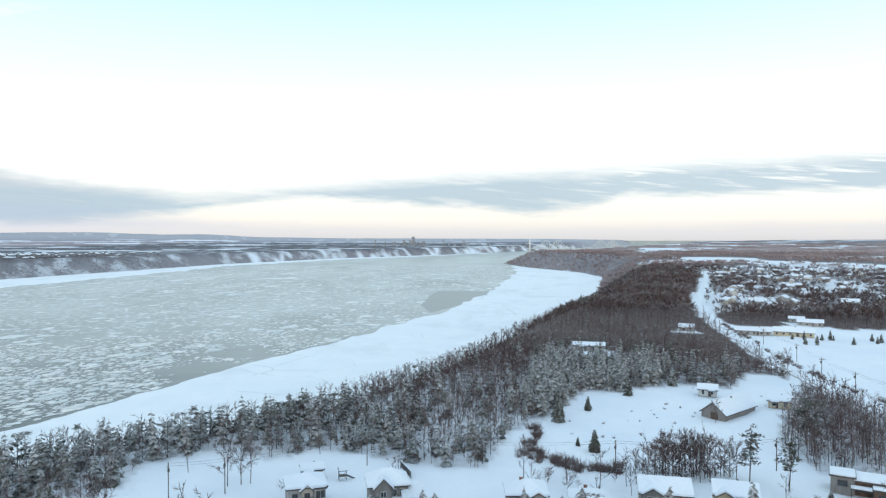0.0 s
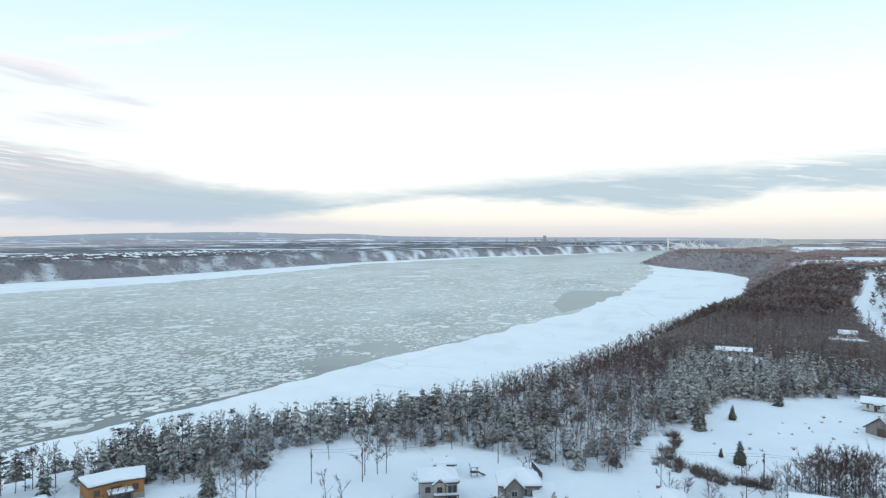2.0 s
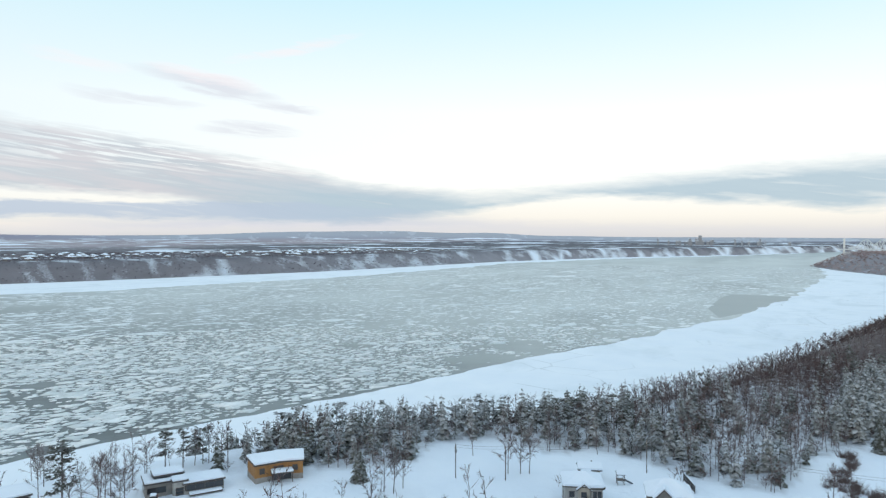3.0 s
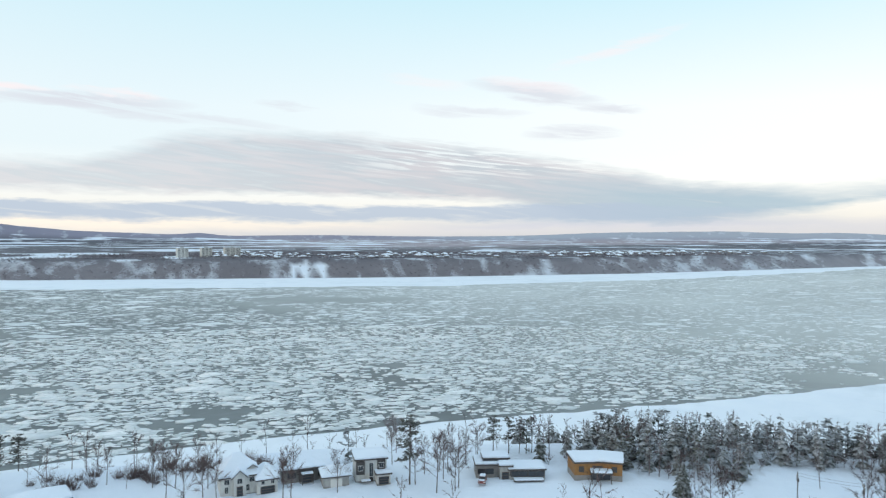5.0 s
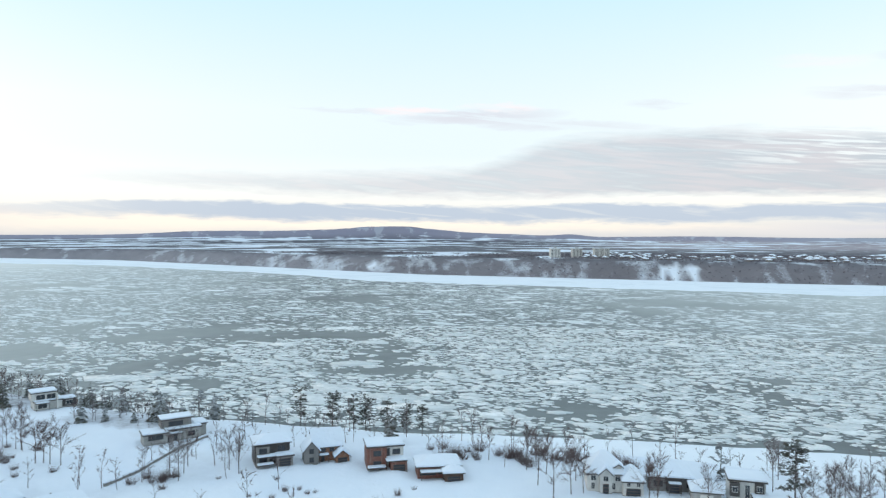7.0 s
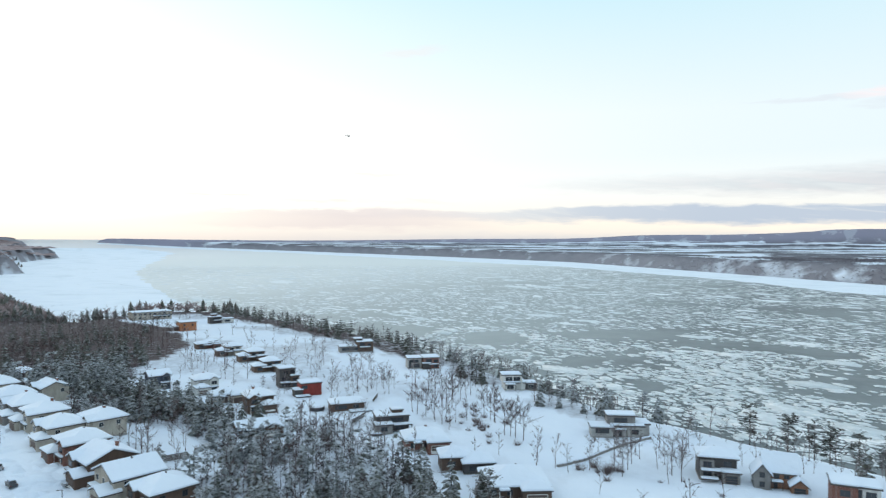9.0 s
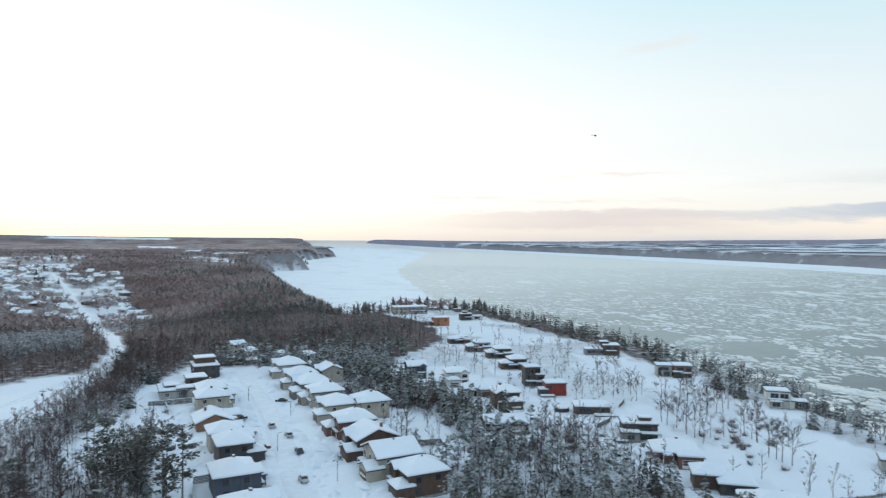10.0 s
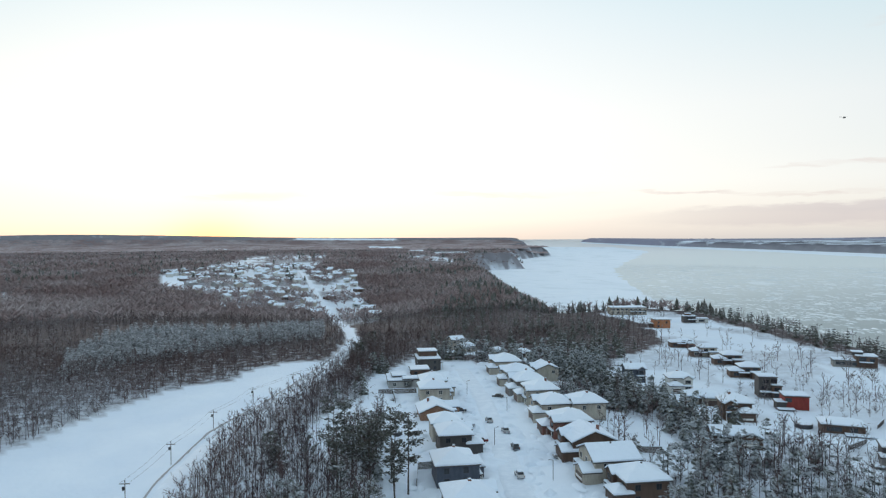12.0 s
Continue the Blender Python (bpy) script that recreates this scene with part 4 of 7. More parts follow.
def far_bare(seed, blades=11, width=0.1):
    g = np.random.default_rng(seed)
    parts = [limb((0, 0, -1), (0, 0, 0.75), 0.012, 0.006, 3)]
    for k in range(blades):
        a = g.uniform(0, 2 * np.pi)
        p = np.array([np.cos(a), np.sin(a), 0]) * g.uniform(0, 0.12) + np.array([0, 0, g.uniform(0.2, 0.62)])
        d = np.array([np.cos(a) * 0.8, np.sin(a) * 0.8, g.uniform(0.5, 1.6)])
        parts.append(blade(g, p, d, g.uniform(0.24, 0.42), width))
    return joined(parts)


def far_conifer(seed):
    g = np.random.default_rng(seed)
    parts = []
    for k, (z0, z1, r) in enumerate(((0.08, 0.5, 0.2), (0.34, 0.76, 0.15), (0.6, 1.0, 0.1))):
        n = 6
        a = np.linspace(0, 2 * np.pi, n, endpoint=False) + g.uniform(0, 1) + k
        rim = np.stack([np.cos(a) * r * g.uniform(0.7, 1.25, n), np.sin(a) * r * g.uniform(0.7, 1.25, n), z0 + g.uniform(-0.05, 0.05, n)], -1)
        i = np.arange(n)
        parts.append((np.concatenate([rim, [[0, 0, z1]]]), np.stack([i, (i + 1) % n, np.full(n, n)], -1)))
    return joined(parts)


def plant(name, models, spots, label, category, group):
    """Trees as things of their own: trunk and crown under an empty, shared meshes."""
    protos = []
    for trunk, crown, leaf in models:
        protos.append((big_mesh(name + "_trunk", *trunk, BARK), big_mesh(name + "_crown", *crown, leaf)))
    for k, (x, y, s) in enumerate(spots):
        g = random.Random(int(x * 31 + y * 17) + k)
        root = tagged(new(name), label, category, group)
        root.matrix_world = Matrix.LocRotScale((x, y, float(height(np.array([x]), np.array([y]))[0])), Euler((0, 0, g.uniform(0, 6.28))), (s, s, s * g.uniform(0.9, 1.12)))
        tm, cm = protos[g.randrange(len(protos))]
        for nm, me in (("trunk", tm), ("crown", cm)):
            new(nm, me).parent = root


BARE = [(*bare_tree(s, 13 + s % 3), TWIG) for s in range(1, 6)]
ROUND_PINE = [(*tall_pine(s, 12 + s % 3, 0.12, 0.24, 40), CONIFER) for s in range(11, 14)]
SPRUCE = [(*snowy_conifer(s, 12 + s % 3, 2.9 + 0.4 * (s % 3), 24, 16, 0.05), CONIFER) for s in range(1, 4)] + [(*snowy_conifer(s, 10 + s % 3, 3.3, 20, 17, 0.05, 0.62), CONIFER) for s in range(4, 8)]
PINE = [(*tall_pine(s, 16 + s % 3), DARK_CONIFER) for s in range(1, 4)]

# woods: a jittered lattice over the plateau, thinned by distance
def lattice(step, near, far, az0, az1, seed):
    g = np.random.default_rng(seed)
    xs = np.arange(-far, far, step)
    x, y = np.meshgrid(xs, xs)
    x, y = x + g.uniform(-0.5, 0.5, x.shape) * step, y + g.uniform(-0.5, 0.5, y.shape) * step
    d, az = np.hypot(x, y), np.degrees(np.arctan2(-x, y))
    az = np.where(az < -90, az + 360, az)
    ok = (d > near) & (d < far) & (az > az0) & (az < az1)
    return x[ok], y[ok], g


CLEARING_EDGE = [(41, 310), (73, 380), (95, 368), (115, 339), (104, 303), (74, 252), (43, 227), (29, 209), (22, 227)]
WEST_STRIP = [(14, -110), (0, -168), (-9, -193), (-19, -217), (-52, -266), (-86, -326), (-108, -385), (-122, -318), (-84, -270), (-72, -222), (-46, -150), (-30, -105)]
DARK_BELT = [(-169, -273), (-187, -248), (-168, -192), (-152, -140), (-130, -116), (-129, -128), (-151, -179), (-157, -213), (-153, -238)]
STRIP_CONIFERS = [(-72, -295), (-102, -296), (-65, -159), (-47, -137), (-44, -154)]


def stand(step, near, far, az0, az1, seed, mask):
    x, y, g = lattice(step, near, far, az0, az1, seed)
    ok = (g.random(len(x)) < mask(x, y)) & ~inside(x, y, PLANTATION)
    x, y = x[ok], y[ok]
    edge = signed(x, y, SOUTH)
    mixed = 0.55 * fractal(x, y, 60, 71) + 0.5 * g.random(len(x)) * 0.9 + 0.06 * np.exp(-(edge / 35) ** 2)
    mixed += 0.16 * inside(x, y, [(-120, -190), (-150, -310), (-260, -420), (-300, -380), (-215, -262), (-165, -160)])
    mixed -= 0.3 * ((bearing(x, y) > 158) & (np.hypot(x, y) > 200) & (np.hypot(x, y) < 1000))
    mixed -= 0.3 * inside(x, y, SHELF) + 0.2 * inside(x, y, [(60, -200), (-40, -300), (-90, -335), (10, -345), (200, -300), (300, -150)])
    mixed -= 0.2 * inside(x, y, [(5, -140), (-20, -218), (-85, -322), (-72, -250), (-45, -145)])
    az = bearing(x, y)
    mixed -= 0.25 * ((az > 44) & (az < 100))
    mixed -= 0.4 * inside(x, y, [(95, 150), (210, 150), (175, 310), (108, 228)])
    mixed += 0.02 * inside(x, y, SHELF_STRIP)
    mixed -= 0.02 * ((az < 40) & (az > -40)) + 0.09 * ((az < 12) & (np.hypot(x, y) > 235) & ~inside(x, y, CLEARING_EDGE))
    mixed += 0.22 * inside(x, y, DARK_BELT)
    mixed += 0.3 * inside(x, y, STRIP_CONIFERS) + 0.2 * inside(x, y, CLEARING_EDGE)
    mixed -= 0.2 * ((az > 139) & (az < 153) & (np.hypot(x, y) > 385) & (np.hypot(x, y) < 560))
    mixed -= 0.08 * ((np.hypot(x, y) > 330) & (bearing(x, y) < 12))
    return x, y, g, mixed


x, y, g, mixed = stand(4.1, 100, 340, -40, 198, 81, wooded)
is_con = mixed > 0.555
near_first = np.argsort(np.hypot(x, y))
con = [i for i in near_first if is_con[i]]
dec = [i for i in near_first if not is_con[i]]
size = np.random.default_rng(5).uniform(0.42, 0.86, len(x))
white = [i for i in con[:270] if bearing(x[i], y[i]) < 45 and (i % 5 < 3 or inside(x[i:i + 1], y[i:i + 1], CLEARING_EDGE)[0])]
plant("spruce", [(t, c, LADEN_CONIFER) for t, c, _ in SPRUCE], [(x[i], y[i], size[i] * 1.12) for i in white], "spruce white with clinging snow at the clearing", "tree", "snow-white conifers")
plant("spruce", SPRUCE + ROUND_PINE, [(x[i], y[i], size[i]) for i in con[:270] if i not in white], "dark green spruce loaded with snow in the woods", "tree", "conifers of the woods")
plant("bare_tree", BARE, [(x[i], y[i], size[i]) for i in dec[:300]], "leafless brown broadleaf tree standing in snow", "tree", "bare trees of the woods")


def woods_stuff(name, templates, x, y, tall, wide, mat, label):
    g = np.random.default_rng(len(name))
    pick = g.integers(0, len(templates), len(x))
    parts = []
    z = height(x, y)
    for k, (tv, tf) in enumerate(templates):
        i = pick == k
        p = np.stack([x[i], y[i], z[i]], -1)
        h = tall * g.uniform(0.55, 1.15, i.sum())
        parts.append(scatter(tv, tf, p, np.stack([h * wide, h], -1), g.uniform(0, 6.28, i.sum())))
    v, f = joined(parts)
    tagged(new(name, big_mesh(name, drawn_in(v[:, 0], v[:, 1], v[:, 2]), f, mat)), label, "woods", kind="stuff")


UNIT_PINE = [(v / 13.0, f) for v, f in (joined(tall_pine(s, 12.0, 0.08, 0.23, 15, 7, 2.0)) for s in range(31, 34))]
UNIT_SPRUCE = [(v / 14.0, f) for v, f in (joined(snowy_conifer(s, 12 + 2 * (s % 2), 3.6 + 0.6 * (s % 2), 8, 6, 0.1, 0.5 + 0.3 * (s % 2))) for s in range(11, 15))]
MID_SPRUCE = [(v / 14.0, f) for v, f in (joined(snowy_conifer(s, 13, 3.9, 6, 4, 0.1, 0.55)) for s in range(21, 24))]
MID_BARE = [(v / 13.0, f) for v, f in (joined(bare_tree(s, 13, 40, 0.32, 0.25, 0.021, 3, 0)) for s in range(21, 25))]
UNIT_BARE = [(v / 13.0, f) for v, f in (joined(bare_tree(s, 13, 76, 0.31, 0.17, 0.0125, 6, 0)) for s in range(11, 15))]
rest = np.array(con[270:], int)
laden = (bearing(x[rest], y[rest]) < 45) & ((rest % 5 < 2) | inside(x[rest], y[rest], CLEARING_EDGE))
for name, i, tall, mat, label in (("spruce_woods", rest[~laden], 10.5, CONIFER, "snow-laden spruces crowding the bluff woods"),
                                  ("white_spruce_woods", rest[laden], 11.2, LADEN_CONIFER, "spruces white with snow round the clearing")):
    woods_stuff(name, UNIT_SPRUCE + UNIT_PINE[:2] if mat is CONIFER else UNIT_SPRUCE, x[i], y[i], tall, 1.0 if mat is CONIFER else 0.85, mat, label)
rest = np.array(dec[300:], int)
woods_stuff("bare_woods", UNIT_BARE, x[rest], y[rest], 10.5, 1.0, TWIG, "leafless brown woods on the plateau")

FAR_BARE = [far_bare(s) for s in range(4)]
FAR_CON = [far_conifer(s) for s in range(4)]
for k, (step, near, far) in enumerate(((5.8, 340, 560), (6.4, 560, 800), (9.6, 800, 1500), (18.0, 1500, 3250))):
    for side, az0, az1 in (("east", -40, 12), ("west", 120 + 14 * (k > 0), 198)):
        x, y, g, mixed = stand(step, near, far, az0, az1, 90 + k, wooded)
        c = mixed > (0.60, 0.67, 0.70, 0.72)[k]
        woods_stuff("far_spruces_" + side, FAR_CON if k else MID_SPRUCE, x[c], y[c], 10 + k, (1.0, 1.3, 1.5, 1.9)[k], DARK_CONIFER, "distant snow-dusted conifers")
        woods_stuff("far_bare_woods_" + side, FAR_BARE if k else MID_BARE, x[~c], y[~c], 9.5 + k, (1.0, 1.35, 1.6, 2.4)[k], HAZED_HOAR if k > 2 or (k > 0 and side == "west") else TWIG, "distant leafless brown woods")
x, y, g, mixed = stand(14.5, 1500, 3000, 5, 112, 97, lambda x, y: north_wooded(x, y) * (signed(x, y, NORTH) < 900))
woods_stuff("north_shore_woods", FAR_BARE, x, y, 8, 2.0, HAZED_TWIG, "bare woods on the far bluff")

# brush and saplings under the trees
BRUSH = [far_bare(s, 20, 0.03) for s in range(4, 8)]
for side, az0, az1, near, far in (("west", 148, 198, 150, 440), ("shelf", 118, 148, 120, 300), ("east", -40, 42, 160, 400)):
    x, y, g, mixed = stand(3.8, near, far, az0, az1, 96, wooded)
    woods_stuff("undergrowth_" + side, BRUSH, x, y, 4.2, 1.3, TWIG, "brown brush and saplings under the bare trees")

# the strip between the west road and the street grows thicker
x, y, g = lattice(2.9, 110, 400, 150, 190, 94)
p = inside(x, y, WEST_STRIP) & (away(x, y, ROAD_WEST) > 4.5) & (g.random(len(x)) < 0.6) & (wooded(x, y) > 0.5)
few = p & (fractal(x, y, 30, 73) > 0.62)
woods_stuff("bare_woods_by_the_road", UNIT_BARE, x[p & ~few], y[p & ~few], 9.5, 1.0, TWIG, "leafless grey-brown trees crowding the roadside")
woods_stuff("pines_by_the_road", UNIT_PINE, x[few], y[few], 9.0, 1.0, DARK_CONIFER, "dark pines among the roadside trees")

# the copse beside the east road, and brush under the birches before the clearing
x, y, g = lattice(2.7, 160, 280, -45, -15, 98)
p = inside(x, y, [(97, 170), (128, 176), (165, 238), (138, 244), (112, 214), (96, 188)]) & (g.random(len(x)) < 0.75) & (wooded(x, y) > 0.2)
woods_stuff("bare_copse", UNIT_BARE, x[p], y[p], 8.8, 1.1, TWIG, "dense leafless brown copse beside the road")
x, y, g = lattice(1.7, 150, 190, -40, -10, 99)
p = np.hypot((x - 61) / 13, (y - 168) / 4.5) < 1
woods_stuff("brush_under_birches", BRUSH, x[p], y[p], 4.6, 1.2, TWIG, "brown brush under a clump of birches")

# a plantation of young conifers, white with frost
x, y, g = lattice(4.8, 250, 540, 150, 198, 95)
p = inside(x, y, PLANTATION)
woods_stuff("conifer_plantation", MID_SPRUCE, x[p], y[p], 7.5, 1.3, RIMED_CONIFER, "young planted conifers white with frost")

# beyond that, clumps of treetops up to the skyline
def clump(seed):
    g = np.random.default_rng(seed)
    parts = []
    for k in range(4):
        a = 2.4 * k + g.uniform(0, 1)
        p = np.array([np.cos(a), np.sin(a), 0]) * g.uniform(0.2, 0.8)
        n3 = 4
        t = np.linspace(0, 2 * np.pi, n3, endpoint=False) + g.uniform(0, 1)
        rim = np.stack([np.cos(t) * 0.7, np.sin(t) * 0.7, np.full(n3, -0.3)], -1) + p
        i = np.arange(n3)
        parts.append((np.concatenate([rim, [p + (0, 0, g.uniform(0.6, 1.05))]]), np.stack([i, (i + 1) % n3, np.full(n3, n3)], -1)))
    return joined(parts)


x, y, g, mixed = stand(78.0, 3200, 9500, 138, 198, 98, wooded)
woods_stuff("skyline_woods_west", [clump(s) for s in range(3)], x, y, 7, 6.2, HAZED_HOAR, "brown woods reaching the western skyline")
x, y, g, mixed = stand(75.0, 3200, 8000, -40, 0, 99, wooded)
woods_stuff("skyline_woods_east", [clump(s) for s in range(3, 6)], x, y, 7, 5.5, HAZED_HOAR, "brown woods reaching the eastern skyline")


# ---- houses ----
def siding(colour, relief=True):
    def build(n, pos):
        z = n.add("ShaderNodeSeparateXYZ", {0: pos}).outputs[2]
        lap = n.math("FRACT", n.math("MULTIPLY", z, 4.5))
        worn = n.noise(n.scaled(pos, (1, 1, 0.35)), 0.9, 5, 0.65)
        dark = tuple(c * 0.72 for c in colour)
        return n.mix(n.ramp(worn, [(0.35, 0.0), (0.65, 1.0)]), dark, colour), lap, 0.03
    return build


def masonry(colour):
    def build(n, pos):
        b = n.add("ShaderNodeTexBrick", {"Vector": n.add("ShaderNodeMapping", {"Vector": pos, "Rotation": (radians(90), 0, 0)}).outputs[0], "Scale": 1.0,
                                        "Color1": (*colour, 1), "Color2": (*(c * 0.65 for c in colour), 1), "Mortar": (0.35, 0.32, 0.3, 1),
                                        "Brick Width": 0.4, "Row Height": 0.14, "Mortar Size": 0.012})
        return n.mix(n.noise(pos, 0.6, 4), b.outputs[0], tuple(c * 0.8 for c in colour)), b.outputs[1], 0.01
    return build


WALLS = {name: (material(name + "_cladding", kind(colour), 0.75), words) for name, kind, colour, words in (
    ("brown", siding, (0.13, 0.085, 0.065), "dark brown clad"), ("redbrown", masonry, (0.23, 0.095, 0.07), "red-brown brick"), ("beige", siding, (0.47, 0.43, 0.37), "beige sided"),
    ("grey", siding, (0.26, 0.255, 0.25), "grey sided"), ("slate", siding, (0.10, 0.115, 0.15), "slate-blue sided"), ("darkgrey", siding, (0.085, 0.08, 0.08), "charcoal clad"),
    ("lightgrey", siding, (0.42, 0.42, 0.41), "pale grey"), ("brick", masonry, (0.30, 0.15, 0.09), "brown brick"), ("orange", masonry, (0.45, 0.17, 0.07), "orange brick"),
    ("white", siding, (0.68, 0.68, 0.66), "white rendered"), ("red", siding, (0.27, 0.05, 0.04), "deep red"), ("cream", siding, (0.62, 0.56, 0.40), "pale yellow"),
    ("wood", siding, (0.36, 0.19, 0.075), "honey-coloured wooden"), ("barn", siding, (0.28, 0.265, 0.26), "weathered grey board"))}
FASCIA = material("roof_edge", lambda n, p: n.mix(n.noise(p, 2.0), (0.05, 0.045, 0.045), (0.11, 0.10, 0.10)), 0.6)
TRIM = material("white_trim", lambda n, p: n.mix(n.noise(p, 1.5), (0.62, 0.62, 0.6), (0.75, 0.75, 0.74)), 0.5)
GLASS = material("window_glass", lambda n, p: n.mix(n.noise(p, 0.4), (0.015, 0.018, 0.022), (0.05, 0.055, 0.065)), 0.08, spec=0.6)
DOOR = material("door_panel", lambda n, p: n.mix(n.noise(p, 1.0), (0.07, 0.05, 0.045), (0.14, 0.1, 0.08)), 0.5)
STONE = material("grey_stone", lambda n, p: (n.mix(n.noise(p, 1.2, 5), (0.16, 0.155, 0.15), (0.36, 0.35, 0.34)), n.noise(p, 2.0, 5), 0.05), 0.85)


def part(name, bm, mat, parent, label="", at=None):
    """A bmesh as one mesh object under a thing or a part."""
    me = bm if isinstance(bm, bpy.types.Mesh) else bpy.data.meshes.new(name)
    if me is not bm:
        bm.to_mesh(me)
        bm.free()
        me.materials.append(mat)
    ob = new(name, me)
    ob.parent = parent
    if at is not None:
        ob.matrix_local = at
    return tagged(ob, label)


def box(w, d, z0, z1, x=0.0, y=0.0, bevel=0.0, bm=None):
    bm = bm or bmesh.new()
    got = bmesh.ops.create_cube(bm, size=1.0, matrix=Matrix.Translation((x, y, (z0 + z1) / 2)) @ Matrix.Diagonal((w, d, z1 - z0, 1)))
    if bevel:
        edges = {e for v in got["verts"] for e in v.link_edges}
        bmesh.ops.bevel(bm, geom=list(edges), offset=bevel, segments=2, affect="EDGES")
    return bm


def hip_solid(w, d, z0, t, rise, x=0.0, y=0.0, bevel=0.0):
    """Low solid with an eaves band t high and four slopes up to a ridge."""
    bm = bmesh.new()
    a, b = w / 2, d / 2
    rx_, ry_ = max(a - b, 0.0) + 0.35, max(b - a, 0.0) + 0.35
    lo = [bm.verts.new((x + i * a, y + j * b, z0)) for i, j in ((-1, -1), (1, -1), (1, 1), (-1, 1))]
    mid = [bm.verts.new((x + i * a, y + j * b, z0 + t)) for i, j in ((-1, -1), (1, -1), (1, 1), (-1, 1))]
    top = [bm.verts.new((x + i * rx_, y + j * ry_, z0 + t + rise)) for i, j in ((-1, -1), (1, -1), (1, 1), (-1, 1))]
    bm.faces.new(lo[::-1])
    bm.faces.new(top)
    for p, q in ((lo, mid), (mid, top)):
        for k in range(4):
            bm.faces.new((p[k], p[(k + 1) % 4], q[(k + 1) % 4], q[k]))
    if bevel:
        bmesh.ops.bevel(bm, geom=bm.edges[:], offset=bevel, segments=2, affect="EDGES")
    return bm


def gable_solid(w, d, z0, t, rise, along_x=True, x=0.0, y=0.0, bevel=0.0, filled=False):
    """A folded slab over a ridge along x or y, or the filled triangle under it."""
    bm = bmesh.new()
    half, run = (w / 2, d / 2) if along_x else (d / 2, w / 2)
    prof = [(-run, z0), (0, z0 + rise), (run, z0)] if filled else [(-run, z0), (0, z0 + rise), (run, z0), (run, z0 + t), (0, z0 + rise + t), (-run, z0 + t)]
    ends = []
    for s in (-half, half):
        ends.append([bm.verts.new((x + s, y + p, z) if along_x else (x + p, y + s, z)) for p, z in prof])
    n = len(prof)
    bm.faces.new(ends[0])
    bm.faces.new(ends[1][::-1])
    for k in range(n):
        bm.faces.new((ends[0][k], ends[1][k], ends[1][(k + 1) % n], ends[0][(k + 1) % n]))
    bmesh.ops.recalc_face_normals(bm, faces=bm.faces[:])
    if bevel:
        bmesh.ops.bevel(bm, geom=bm.edges[:], offset=bevel, segments=2, affect="EDGES")
    return bm


def window_meshes(w, h, dark=False):
    fr = box(w, 0.1, 0, h, 0, 0)
    pa = box(w / 2 - 0.1, 0.04, 0.09, h - 0.09, -w / 4 + 0.02, -0.05)
    box(w / 2 - 0.1, 0.04, 0.09, h - 0.09, w / 4 - 0.02, -0.05, bm=pa)
    out = []
    for nm, bm, mat in (("window_frame", fr, FASCIA if dark else TRIM), ("pane", pa, GLASS)):
        me = bpy.data.meshes.new(nm)
        bm.to_mesh(me)
        bm.free()
        me.materials.append(mat)
        out.append(me)
    return out


WINDOWS = {(k, dark): window_meshes(*k, dark) for k in ((1.3, 1.4), (2.2, 1.5), (0.9, 1.7), (3.0, 2.0), (1.1, 3.6), (4.4, 1.5)) for dark in (False, True)}


def add_window(root, kind, x, y, z, turn, dark=True):
    fr, pa = WINDOWS[kind, dark]
    f = part("window", fr, None, root, at=Matrix.Translation((x, y, z)) @ Matrix.Rotation(radians(turn), 4, "Z"))
    part("pane", pa, None, f)


def snow_cover(root, kind, w, d, z, rise, x=0.0, y=0.0, name="snow_cover"):
    t = 0.42
    if kind == "flat":
        bm = box(w - 0.25, d - 0.25, z, z + t, x, y, 0.16)
    elif kind == "hip":
        bm = hip_solid(w + 0.06, d + 0.06, z, t, rise, x, y, 0.12)
    else:
        bm = gable_solid(w + 0.06, d + 0.06, z, t, rise, kind == "gable", x, y, 0.12)
    part(name, bm, SNOW, root, "thick white snow")


def roof_on(root, kind, w, d, z, wall, x=0.0, y=0.0, over=0.6, pitch=0.42, prefix=""):
    W, D = w + 2 * over, d + 2 * over
    if kind == "flat":
        part(prefix + "roof", box(W - 0.3, D - 0.3, z, z + 0.28, x, y, 0.03), FASCIA, root, "dark flat roof edge")
        snow_cover(root, "flat", W - 0.3, D - 0.3, z + 0.284, 0, x, y, prefix + "snow_cover")
        return z + 0.7
    run = min(W, D) / 2 if kind == "hip" else (D / 2 if kind == "gable" else W / 2)
    rise = run * pitch
    if kind == "hip":
        part(prefix + "roof", hip_solid(W, D, z, 0.2, rise, x, y), FASCIA, root)
    else:
        part(prefix + "gable_wall", gable_solid(w, d, z, 0, rise * (1 - over / run), kind == "gable", x, y, filled=True), wall, root)
        part(prefix + "roof", gable_solid(W, D, z - over * pitch * 0.9, 0.2, rise, kind == "gable", x, y), FASCIA, root)
        z -= over * pitch * 0.9
    snow_cover(root, kind, W, D, z + 0.203, rise, x, y, prefix + "snow_cover")
    return z + 0.6 + rise


ROOF_WORDS = {"hip": "hipped", "gable": "gabled", "gablex": "gabled", "flat": "flat"}


def base_height(x, y):
    return float(height(np.array([float(x)]), np.array([float(y)]))[0])


